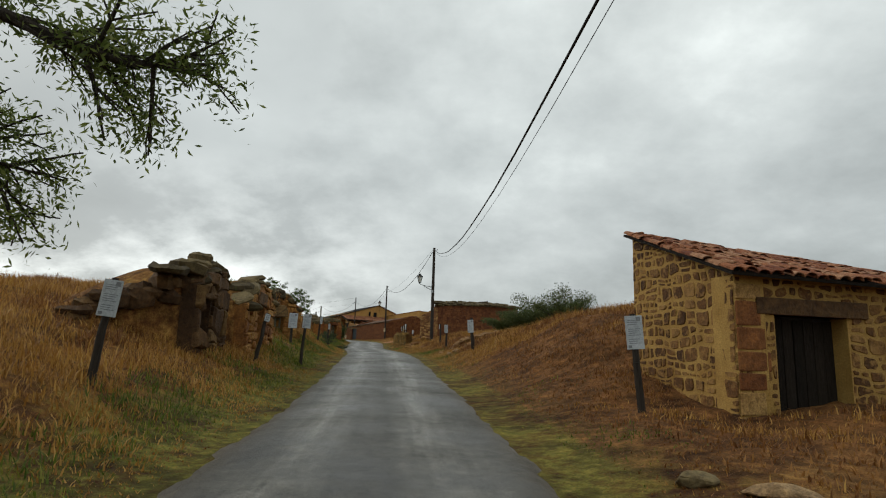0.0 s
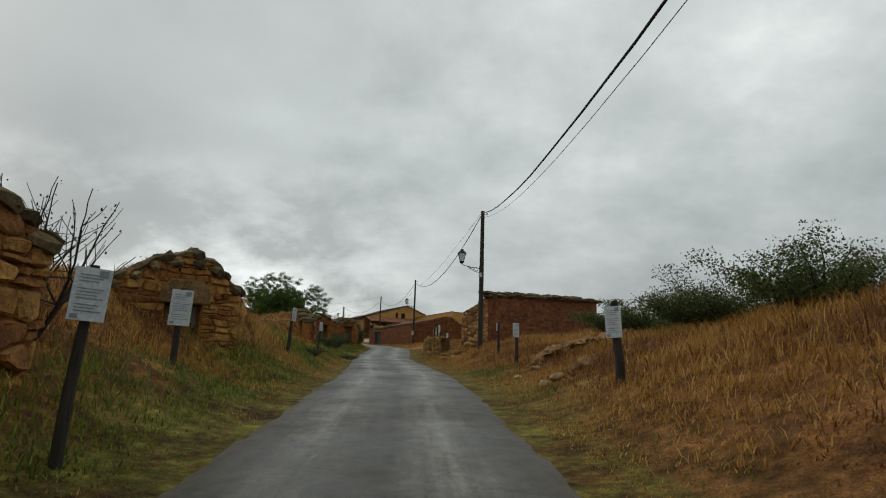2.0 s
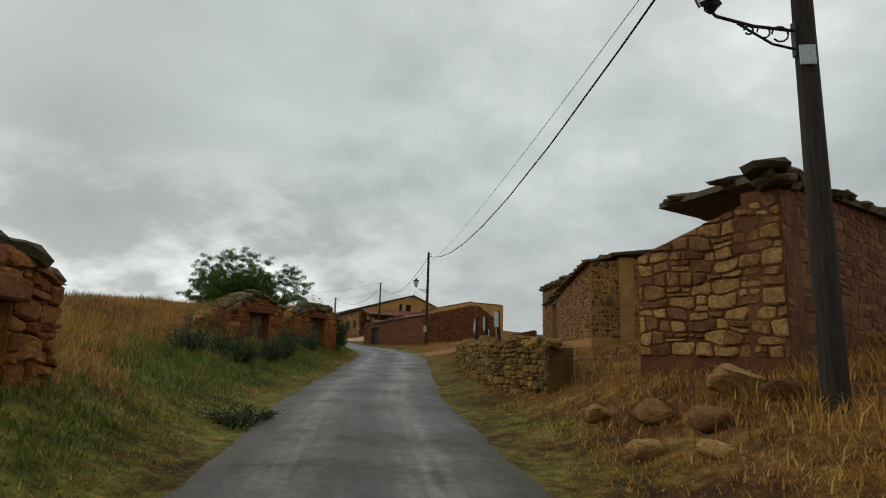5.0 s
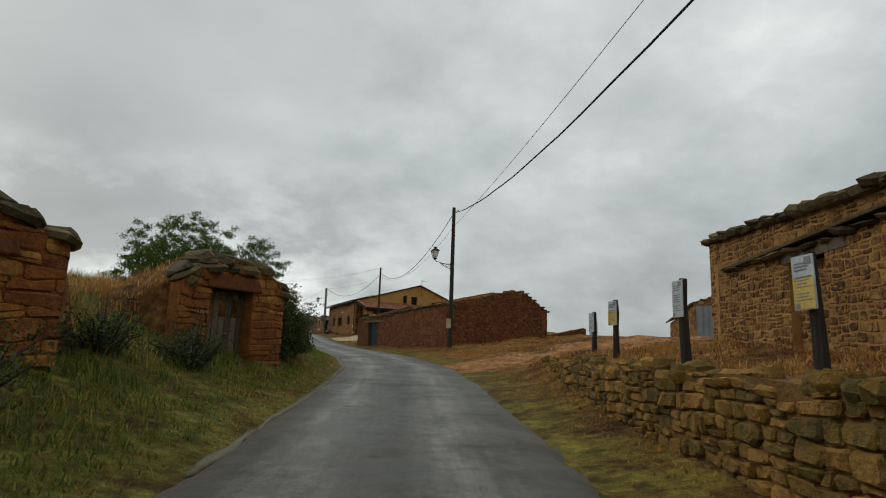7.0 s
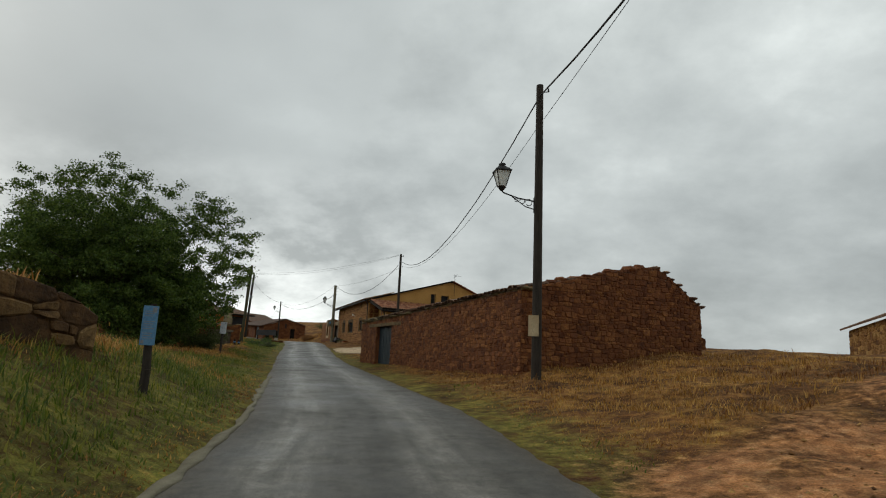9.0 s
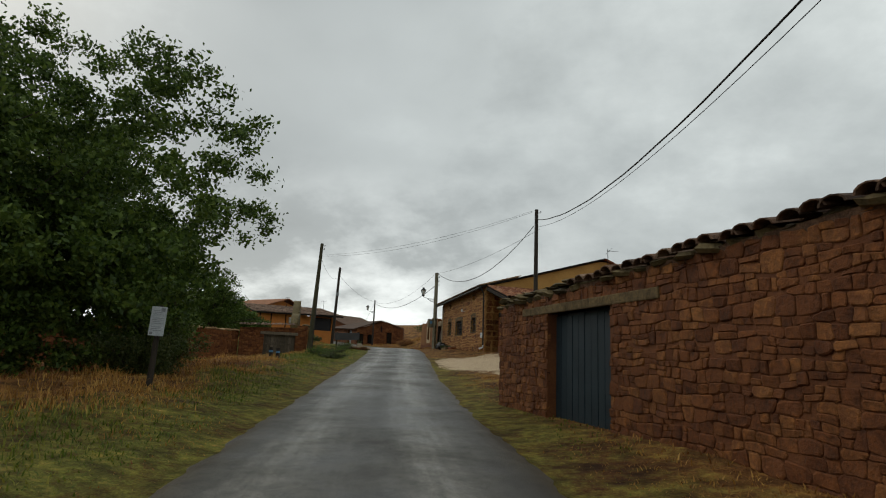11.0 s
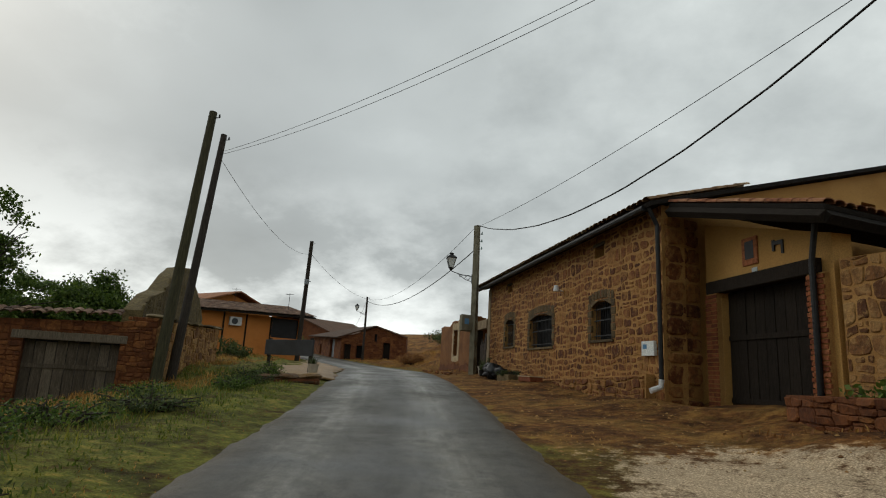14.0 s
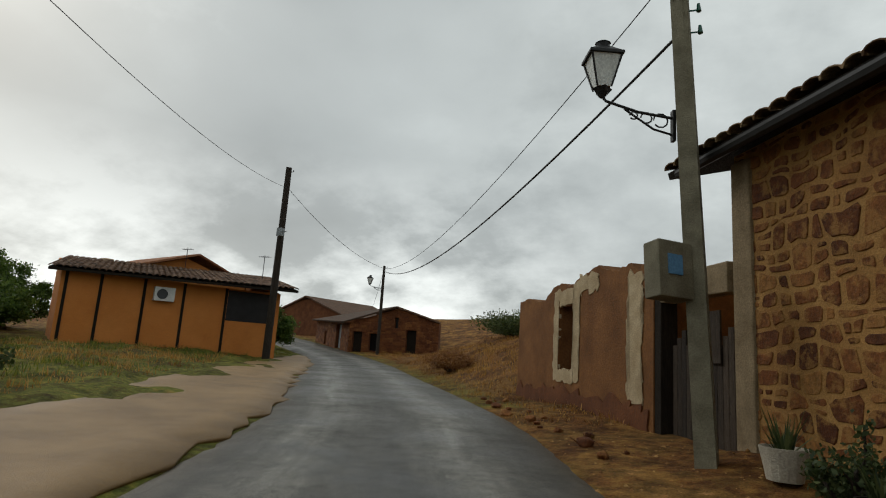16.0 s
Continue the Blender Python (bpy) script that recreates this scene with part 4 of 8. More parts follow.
def cable(a, b, sag, r, name="overhead_cable", wob=0.0):
    a, b = Vector(a), Vector(b)
    cu = bpy.data.curves.new(name, "CURVE")
    cu.dimensions, cu.bevel_depth, cu.bevel_resolution = "3D", r, 1
    n = 28
    sp_ = cu.splines.new("POLY")
    sp_.points.add(n)
    for k in range(n + 1):
        f = k / n
        p = a.lerp(b, f) - Vector((0, 0, 4 * sag * f * (1 - f) - wob * math.sin(k * 1.9)))
        sp_.points[k].co = (*p, 1)
    cu.materials.append(CABLE)
    ob = new(name, cu)
    return tagged(ob, "thin black overhead cable slung between poles", "cable", "overhead cables")


POLE_A, POLE_B, POLE_C, POLE_D = (4.87, 60.18), (-5.34, 103.03), (-16.81, 135.8), (-28.54, 153.15)
A_TOP, B_TOP, C_TOP, D_TOP, E_TOP = 16.9, 18.87, 20.06, 19.5, 20.2
za, zb, zc_ = on_ground(*POLE_A), on_ground(*POLE_B), on_ground(*POLE_C)
pa = wooden_pole((*POLE_A, za), (*POLE_A, A_TOP), POLE_WOOD, "dark tarred wooden pole with a lantern, in dry grass")
street_lamp(pa, (POLE_A[0] - 0.1, POLE_A[1], 13.95), (-1, -0.1))
sign_on_pole(pa, (POLE_A[0] - 0.05, POLE_A[1] - 0.13, 13.6), (0, -1), 0.16, 0.22, WHITE_PANEL)
pb = wooden_pole((*POLE_B, zb), (*POLE_B, B_TOP), POLE_WOOD, "dark tarred wooden pole with a lantern by the red stone barn")
street_lamp(pb, (POLE_B[0] - 0.1, POLE_B[1], 15.6), (-1, -0.35))
sign_on_pole(pb, (POLE_B[0] - 0.08, POLE_B[1] - 0.16, 12.35), (-0.2, -1), 0.26, 0.52, PALE_PLASTER)
pc = wooden_pole((*POLE_C, zc_), (*POLE_C, C_TOP), POLE_WOOD, "dark tarred wooden pole before the garden wall")
wooden_pole((-33.06, 140.73, on_ground(-33.06, 140.73)), (-33.08, 141.4, 19.73), GREEN_POLE, "leaning greenish wooden pole beside its twin", 0.15)
wooden_pole((-33.54, 141.74, on_ground(-33.54, 141.74)), (-34.1, 143.09, 19.83), POLE_WOOD, "leaning dark wooden pole beside its twin")
zf = on_ground(-48.0, 170.2)
pf = wooden_pole((-48.0, 170.2, zf), (-46.9, 168.9, 22.6), POLE_WOOD, "tall dark wooden pole by the orange house", 0.2)
bm = boxes((-0.15, 0.15, -0.12, 0.12, -0.2, 0.2), (0.15, 0.35, -0.03, 0.03, 0.0, 0.05), bevel=0.01)
part("junction_box", bm, GREY_METAL, pf, m=Matrix.Translation((0.95, -1.2, 6.2)))
ze = on_ground(-49.4, 184.5)
pe = wooden_pole((-49.4, 184.5, ze), (-49.4, 184.5, E_TOP), POLE_WOOD, "dark wooden pole with a lantern at the bend")
street_lamp(pe, (-49.5, 184.5, 18.5), (-1, -0.3))


def concrete_pole():
    z = on_ground(*POLE_D)
    t = thing("concrete_pole", Matrix.Translation((*POLE_D, z)) @ Vector((-0.28, 0.74, 6.95)).to_track_quat("Z", "Y").to_matrix().to_4x4() @ Matrix.Rotation(math.pi, 4, "Z"), "slender mossy concrete pole with recessed ladder panels and a meter box", "utility pole", "poles along the lane")
    h = D_TOP - z
    bm = bmesh.new()

    def w(f):
        return 0.17 - 0.07 * f

    n = 11
    for s in (-1, 1):
        for k in range(n):
            f0, f1 = k / n, (k + 1) / n
            x0, x1 = w(f0) * s, w(f1) * s
            prism(bm, min(x0, x0 - 0.09 * s), max(x0, x0 - 0.09 * s), -0.11, 0.11, h * f0 - (0.4 if k == 0 else 0), h * f1, h * f1)
    box(bm, -0.12, 0.12, -0.045, 0.045, -0.3, h - 0.02)
    for k in range(n + 1):
        zz = min(h * k / n, h - 0.12)
        box(bm, -w(k / n) + 0.02, w(k / n) - 0.02, -0.11, 0.11, zz, zz + 0.14)
    part("pole", bm, CONCRETE, t, m=Matrix.Rotation(radians(62), 4, "Z"))
    bm = boxes((-0.24, 0.24, -0.14, 0.14, -0.34, 0.34), bevel=0.02)
    bx = part("meter_box", bm, CONCRETE, t, "weathered grey meter box with a blue notice", m=Matrix.Translation((-0.36, -0.1, 15.02 - z)) @ Matrix.Rotation(radians(20), 4, "Z"))
    part("notice", boxes((-0.1, 0.1, -0.006, 0.006, -0.12, 0.12)), BLUE_PRINT, bx, m=Matrix.Translation((-0.02, -0.148, 0.05)))
    for zz in (18.4, 18.75, 19.1):
        bm = bmesh.new()
        rod(bm, (0.1, -0.05, zz - z), (0.22, -0.08, zz - z), 0.012)
        rod(bm, (0.22, -0.08, zz - z - 0.02), (0.22, -0.08, zz - z + 0.1), 0.035, 0.02)
        part("insulator", bm, INSULATOR, t, "green glass insulator")
    street_lamp(t, (-28.87, 153.58, 17.1), (-1, -0.45), 1.05)
    return t


concrete_pole()
A0 = (13.55, -10.62, 17.44)
pz = on_ground(13.55, -10.62)
wooden_pole((13.55, -10.62, pz), (13.55, -10.62, 17.6), POLE_WOOD, "dark tarred wooden pole at the start of the line")
a, b, c, d = (*POLE_A, 16.8), (*POLE_B, 18.55), (*POLE_C, 19.5), (-28.8, 153.85, 19.5)
cable(A0, a, 4.4, 0.02, wob=0.012)
cable((13.67, -10.62, 17.4), (POLE_A[0] + 0.1, POLE_A[1], 16.6), 4.4, 0.006)
cable(a, b, 1.75, 0.022, wob=0.012)
cable((POLE_A[0] - 0.1, POLE_A[1], 16.75), (POLE_B[0] + 0.12, POLE_B[1], 17.9), 0.5, 0.008)
cable(b, c, 1.9, 0.02, wob=0.01)
cable((POLE_B[0] + 0.1, POLE_B[1], 17.9), (POLE_C[0], POLE_C[1], 19.1), 1.5, 0.008)
cable((POLE_C[0] - 0.15, POLE_C[1], 19.15), d, 1.7, 0.02, wob=0.008)
cable((POLE_C[0] + 0.2, POLE_C[1], 19.0), (-28.8, 153.85, 19.42), 0.35, 0.008)
cable(d, (-49.4, 184.5, 20.0), 1.2, 0.01)
cable((-28.78, 153.75, 18.4), (-49.4, 184.5, 19.8), 1.3, 0.022)
cable((-34.03, 142.95, 19.2), (-17.0, 135.8, 20.0), 0.5, 0.006)
cable((-34.03, 142.95, 19.12), (-17.0, 135.8, 19.95), 0.62, 0.006)
cable((-34.03, 142.95, 19.05), (-47.0, 169.1, 21.6), 0.9, 0.008)
cable((-46.9, 168.9, 21.6), (-49.4, 184.5, 20.0), 0.6, 0.012)
cable((-49.4, 184.5, 20.0), (-62, 205, 17.5), 0.6, 0.01)


# ---- buildings ----
def frame_part(name, parent, wall_ob, x, z, bm, mat, label="", y=0.0):
    ob = part(name, bm, mat, wall_ob, label)
    ob.matrix_basis = Matrix.Translation((x, y, z))
    return ob


def plank_door(wall_ob, x0, x1, z0, z1, mat, y=-0.18, planks=5, rails=True, label="plank door", slots=False):
    """A door of upright boards in a wall's opening; slots: openings near its head."""
    # black backing sheet paints the dark behind gaps and slots
    ob = new("door", link_mesh("door", boxes((0, x1 - x0, -0.05, -0.03, 0, z1 - z0)), BLACK_PLASTIC_AND_SHADE))
    ob.parent = wall_ob
    ob.matrix_basis = Matrix.Translation((x0, y, z0))
    ob["label"] = label
    w, h = (x1 - x0) / planks, z1 - z0
    rnd = random.Random(round(x0 * 97))
    for k in range(planks):
        top = h * rnd.uniform(0.97, 1.0)
        if slots and k % 2 == 1:
            bm = boxes((w * k + 0.008, w * (k + 1) - 0.008, -0.03, rnd.uniform(0.0, 0.012), 0, h * 0.66), (w * k + 0.008, w * (k + 1) - 0.008, -0.03, 0.004, h * 0.9, top), bevel=0.006)
        else:
            bm = boxes((w * k + 0.008, w * (k + 1) - 0.008, -0.03, rnd.uniform(0.0, 0.012), rnd.uniform(0, 0.04), top), bevel=0.006)
        part("plank", bm, mat, ob)
    if rails:
        for f in (0.16, 0.62):
            part("rail", boxes((0.02, x1 - x0 - 0.02, 0.0, 0.035, h * f, h * f + 0.1), bevel=0.008), mat, ob)
    return ob


def slab_shape(rnd, n=9):
    bm = bmesh.new()
    lo, hi, mid = [], [], []
    for k in range(n):
        a = math.tau * k / n
        r = rnd.uniform(0.78, 1.05) * 0.5
        c, d = r * math.cos(a), r * math.sin(a)
        lo.append(bm.verts.new((c * 0.9, d * 0.9, -0.5 + rnd.uniform(-0.1, 0.1))))
        mid.append(bm.verts.new((c * 1.06, d * 1.06, rnd.uniform(-0.15, 0.2))))
        hi.append(bm.verts.new((c * 0.8, d * 0.8, 0.5 + rnd.uniform(-0.2, 0.15))))
    for a, b in ((lo, mid), (mid, hi)):
        for k in range(n):
            bm.faces.new((a[k], a[(k + 1) % n], b[(k + 1) % n], b[k]))
    bm.faces.new(lo)
    bm.faces.new(hi)
    return bm


SLAB_RND = random.Random(5)
SLABS = {}


def slab(parent, m, size, mat, name="capstone"):
    if mat.name not in SLABS:
        SLABS[mat.name] = [link_mesh(name, slab_shape(SLAB_RND), mat) for _ in range(8)]
    ob = new(name, SLAB_RND.choice(SLABS[mat.name]))
    ob.parent = parent
    ob.matrix_basis = m @ Matrix.Rotation(SLAB_RND.uniform(-0.12, 0.12), 4, "X") @ Matrix.Rotation(SLAB_RND.uniform(-0.12, 0.12), 4, "Y") @ Matrix.Rotation(SLAB_RND.choice((0, 3.14)), 4, "Z") @ Matrix.Diagonal((*size, 1))
    return ob


def slab_row(wall_ob, x0, x1, top, mat, y=-0.12, w=(0.35, 0.7), deep=0.7, h=(0.07, 0.14), layers=1, seed=1):
    rnd = random.Random(seed)
    for k in range(layers):
        x = x0 + rnd.uniform(-0.1, 0.1)
        while x < x1:
            ww = rnd.uniform(*w)
            hh = rnd.uniform(*h)
            if k == 0 or rnd.random() < 0.6:
                slab(wall_ob, Matrix.Translation((x + ww / 2, y + rnd.uniform(-0.06, 0.08), top(x + ww / 2) + hh * 0.4 + k * h[0])), (ww * 1.15, deep * rnd.uniform(0.8, 1.15), hh * 1.3), mat)
            x += ww * 0.93


RUBBLE_OCHRE = (OCHRE_STONE, (0.16, 0.34), (0.2, 0.55), 0.045, 0.022)
RUBBLE_RED = (RED_STONE, (0.1, 0.21), (0.14, 0.4), 0.014, 0.032)
RUBBLE_HOUSE = (HOUSE_STONE, (0.15, 0.3), (0.18, 0.46), 0.062, 0.012)

# the small stone shed with a tiled roof
shed = thing("stone_shed", pose(12.15, 25.75, 8.3), "small ochre stone shed with a sloping clay tile roof", "shed")
SHED_RUBBLE = (LONG_STONE, (0.13, 0.28), (0.17, 0.42), 0.06, 0.014)
sw_ = wall(shed, (11.42, 28.7), (12.15, 25.75), 8.3, slope((0, 3.12), (3.04, 2.02)), 0.5, YELLOW_MORTAR, (), SHED_RUBBLE, seed=3, near=(1.6, 1.5), base=-0.6)
w_ = wall(shed, (12.15, 25.75), (16.9, 27.3), 8.3, slope((0, 2.0), (5.0, 1.92)), 0.5, YELLOW_MORTAR, ((0.7, 2.1, -0.7, 1.42),), SHED_RUBBLE, seed=4, near=(1.2, 1), base=-0.6)
part("lintel", boxes((0.35, 2.5, -0.3, 0.05, 1.42, 1.68), bevel=0.02), DARK_SAND, w_, "old dark timber lintel")
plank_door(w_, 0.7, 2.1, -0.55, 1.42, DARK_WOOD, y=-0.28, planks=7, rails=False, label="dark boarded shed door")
rnd = random.Random(91)
zq = -0.6
while zq < 1.75:
    hq, cut_ = rnd.uniform(0.24, 0.4), rnd.uniform(0.3, 0.58)
    part("quoin", boxes((0.0, cut_, -0.1, 0.035, zq, min(zq + hq, 1.9) - 0.03), bevel=0.02), RED_STONE if rnd.random() < 0.6 else OCHRE_STONE, w_)
    zq += hq
wall(shed, (16.9, 27.3), (16.2, 30.2), 8.3, slope((0, 1.95), (3.0, 2.7)), 0.5, YELLOW_MORTAR)
wall(shed, (16.2, 30.2), (11.42, 28.7), 8.3, slope((0, 2.7), (5.0, 3.1)), 0.5, YELLOW_MORTAR)
e0, e1, t1, t0 = (12.0, 25.45, 10.26), (17.1, 27.02, 10.16), (16.4, 30.1, 11.05), (11.25, 28.75, 11.48)
roof_sheet(shed, (e0, e1, t1, t0), 0.05, DARK_WOOD)
tiled(shed, e0, e1, t1, t0, TILE, pitch=0.21, length=0.4, limit=240, lift=0.05, jitter=0.045)
slab_row(sw_, 0.0, 3.0, slope((0, 3.2), (3.04, 2.1)), TILE, y=-0.05, deep=0.35, w=(0.25, 0.4), h=(0.05, 0.09), seed=8)

# the ruined adobe house on the right-hand rise
ruin = thing("ruined_house", pose(5.2, 61.8, 10.6), "ruined red adobe house with a sagging stone-slab roof", "house")
w_ = wall(ruin, (5.2, 61.8), (11.7, 68.5), 10.6, slope((0, 2.05), (2.4, 2.3), (6, 2.45), (9.33, 2.55)), 0.5, RED_EARTH, (), (RED_STONE, (0.12, 0.2), (0.25, 0.5), 0.03, 0.012), seed=6, limit=60)
slab_row(w_, -0.2, 9.5, slope((0, 2.05), (2.4, 2.32), (6, 2.48), (9.33, 2.58)), GREY_STONE, deep=0.6, w=(0.3, 0.6), h=(0.06, 0.12), layers=2, seed=9)
wall(ruin, (3.7, 63.4), (5.2, 61.8), 10.6, slope((0, 1.35), (2.19, 2.05)), 0.5, RED_EARTH, (), (OCHRE_STONE, (0.14, 0.25), (0.2, 0.45), 0.03, 0.03), seed=7, limit=80)
wall(ruin, (11.7, 68.5), (9.2, 71.1), 10.6, 2.5, 0.5, RED_EARTH)
roof_sheet(ruin, ((5.0, 61.55, 12.72), (11.95, 68.4, 13.2), (9.6, 71.0, 13.7), (4.6, 65.6, 13.3)), 0.1, GREY_STONE)
rnd = random.Random(12)
for k in range(70):
    u, v = rnd.random(), rnd.random()
    p = Vector((5.0, 61.55, 12.84)).lerp(Vector((11.95, 68.4, 13.32)), u).lerp(Vector((4.6, 65.6, 13.4)).lerp(Vector((9.6, 71.0, 13.8)), u), v)
    slab(ruin, inside(ruin, Matrix.Translation(p)), (rnd.uniform(0.4, 0.8), rnd.uniform(0.4, 0.7), rnd.uniform(0.06, 0.14)), GREY_STONE, "roof_slab")
# the long ochre stone house above the retaining wall
longh = thing("stone_house", pose(3.8, 84, 11.2), "ochre rubble stone house with slab eaves and a recessed dark door", "house")
w_ = wall(longh, (3.62, 86.9), (4.3, 73.5), 11.2, slope((0, 1.95), (4.4, 1.85), (7, 2.05), (13.4, 2.3)), 0.5, MORTAR, ((2.95, 4.3, -0.3, 1.68),), (LONG_STONE, (0.1, 0.22), (0.14, 0.38), 0.035, 0.018), seed=11, near=(4, 1))
part("lintel", boxes((2.7, 5.0, -0.35, 0.03, 1.68, 1.9), bevel=0.02), GREY_WOOD, w_, "grey timber lintel")
plank_door(w_, 2.95, 4.3, -0.1, 1.68, DARK_WOOD, y=-0.36, planks=5, label="dark weathered plank door")
slab_row(w_, -0.1, 13.4, slope((0, 1.95), (4.4, 1.85), (7, 2.05), (13.4, 2.3)), GREY_STONE, deep=0.75, w=(0.4, 0.75), h=(0.05, 0.1), seed=13)
w_ = wall(longh, (3.5, 88.0), (5.2, 73.5), 11.2, slope((0, 2.86), (6, 2.6), (14.6, 2.45)), 0.5, MORTAR, (), (LONG_STONE, (0.1, 0.22), (0.14, 0.38), 0.035, 0.02), seed=14, limit=250, near=(2, 2.5), base=0.0)
slab_row(w_, -0.25, 14.4, slope((0, 2.86), (6, 2.62), (14.6, 2.47)), GREY_STONE, deep=0.85, w=(0.4, 0.8), h=(0.07, 0.16), layers=2, seed=16)
wall(longh, (4.3, 73.5), (9.0, 73.8), 11.2, slope((0, 2.25), (2.5, 2.5), (4.7, 2.85)), 0.5, MORTAR, (), (LONG_STONE, (0.1, 0.22), (0.14, 0.38), 0.035, 0.02), seed=12, limit=60)
wall(longh, (9.0, 88.4), (3.5, 88.0), 11.2, slope((0, 3.25), (5.5, 2.86)), 0.5, MORTAR)
roof_sheet(longh, ((3.42, 86.9, 13.12), (4.1, 73.4, 13.46), (5.0, 73.4, 13.62), (3.9, 86.9, 13.4)), 0.06, GREY_STONE)
roof_sheet(longh, ((3.35, 88.2, 14.06), (4.95, 73.3, 13.66), (9.2, 73.5, 14.1), (9.0, 88.6, 14.5)), 0.1, GREY_STONE)

# barn with a grey metal door, past the dirt track
barn = thing("stone_barn", pose(10.6, 113.5, 12.1), "ochre stone barn with a tall grey sheet-metal door", "barn")
w_ = wall(barn, (10.6, 113.5), (18.5, 108.7), 12.1, slope((0, 2.66), (2.14, 3.3), (3, 3.5), (4.9, 3.2), (9.2, 2.5)), 0.5, MORTAR, ((0.12, 2.5, -0.3, 2.5), (3.4, 3.9, 1.2, 1.8)), (OCHRE_STONE, (0.2, 0.35), (0.3, 0.6), 0.03, 0.03), seed=17, limit=150)
d_ = frame_part("door", barn, w_, 0.12, -0.3, boxes((0, 2.38, -0.08, -0.02, 0, 2.8)), GREY_METAL, "tall grey sheet-metal door")
for k in range(6):
    part("door_rib", boxes((0.38 * k + 0.02, 0.38 * k + 0.05, -0.02, 0.02, 0, 2.8)), GREY_METAL, d_)
part("window", boxes((3.4, 3.9, -0.2, -0.18, 1.2, 1.8)), GLASS, w_)
slab_row(w_, -0.1, 9.2, slope((0, 2.66), (2.14, 3.3), (3, 3.5), (4.9, 3.2), (9.2, 2.5)), DARK_TILE, deep=0.6, h=(0.05, 0.08), seed=18)
wall(barn, (11.6, 123.6), (10.6, 113.5), 12.1, slope((0, 1.85), (10.1, 2.6)), 0.5, MORTAR, (), (OCHRE_STONE, (0.2, 0.35), (0.3, 0.6), 0.03, 0.03), seed=19, limit=120)
roof_sheet(barn, ((10.4, 113.6, 14.68), (11.3, 123.9, 13.95), (14.5, 121.9, 15.5), (13.2, 111.8, 15.6)), 0.1, DARK_TILE)
roof_sheet(barn, ((13.2, 111.8, 15.6), (14.5, 121.9, 15.5), (21, 118, 14.4), (18.7, 108.5, 14.55)), 0.1, DARK_TILE)
low = thing("ruined_low_wall", pose(2, 123.5, 12.2), "low ruined red stone wall on the rise", "wall")
wall(low, (1.5, 124.5), (4.8, 126.2), 12.2, slope((0, 0.5), (1.5, 0.8), (3.4, 1.25), (4.4, 0.9)), 0.5, RED_EARTH, (), RUBBLE_RED, seed=20, limit=80)

# the red stone barn beside the lamp pole
L_, K_, R_, B_ = (-14.3, 117.7), (-5.8, 105.5), (0.27, 109.6), (-8.2, 121.8)
red = thing("red_barn", pose(-5.8, 105.5, 11.0), "red rubble stone barn with a broken tile roof", "barn")
w_ = wall(red, L_, K_, 11.0, slope((0, 2.1), (4, 2.25), (14.87, 2.6)), 0.5, RED_EARTH, ((2.25, 4.25, -0.4, 1.85),), (RED_STONE, (0.08, 0.18), (0.1, 0.32), 0.004, 0.02), seed=21, near=(6, 1))
part("lintel", boxes((1.2, 5.4, -0.3, 0.035, 1.85, 2.0), bevel=0.02), SURROUND, w_, "long weathered timber lintel")
plank_door(w_, 2.25, 4.25, -0.3, 1.85, BLUE_DOOR, y=-0.16, planks=10, rails=False, label="dark blue-grey steel door")
slab_row(w_, -0.2, 15, slope((0, 2.08), (4, 2.23), (14.87, 2.58)), GREY_STONE, y=-0.2, deep=0.6, w=(0.3, 0.6), h=(0.05, 0.1), layers=1, seed=22)
slab_row(w_, -0.3, 3.0, slope((0, 2.14), (4, 2.3)), GREY_STONE, y=-0.3, deep=0.75, w=(0.3, 0.6), h=(0.04, 0.08), layers=3, seed=26)
slab_row(w_, -0.2, 3.2, slope((0, 2.32), (4, 2.46)), GREY_STONE, y=-0.75, deep=0.7, w=(0.35, 0.6), h=(0.04, 0.08), layers=2, seed=27)
w_ = wall(red, K_, R_, 11.0, slope((0, 2.6), (4.6, 3.75), (5.5, 3.78), (7.33, 2.6)), 0.5, RED_EARTH, (), RUBBLE_RED, seed=23, near=(3.5, 1.5))
slab_row(w_, 0, 4.7, slope((0, 2.55), (4.6, 3.68)), RED_STONE, y=-0.22, deep=0.5, w=(0.3, 0.55), h=(0.07, 0.14), seed=24)
slab_row(w_, 5.2, 7.4, slope((4.6, 3.75), (5.5, 3.78), (7.33, 2.6)), DARK_TILE, deep=0.5, w=(0.25, 0.4), h=(0.04, 0.06), seed=25)
wall(red, R_, B_, 11.0, 2.6, 0.5, RED_EARTH)
wall(red, B_, L_, 11.0, slope((0, 2.6), (3, 3.6), (7.3, 2.1)), 0.5, RED_EARTH)
ap0, ap1 = (-1.62, 108.32, 14.68), (-10.1, 120.5, 14.4)
roof_sheet(red, ((*L_, 13.02), (*K_, 13.5), ap0, ap1), 0.1, DARK_TILE)
roof_sheet(red, (ap0, ap1, (*B_, 13.55), (*R_, 13.55)), 0.1, DARK_TILE)
tiled(red, (-12.58, 115.04, 13.2), (-5.9, 105.4, 13.56), (-4.1, 106.7, 14.0), (-10.8, 116.34, 13.68), DARK_TILE, pitch=0.26, length=0.45, limit=160, jitter=0.05, lift=0.04)

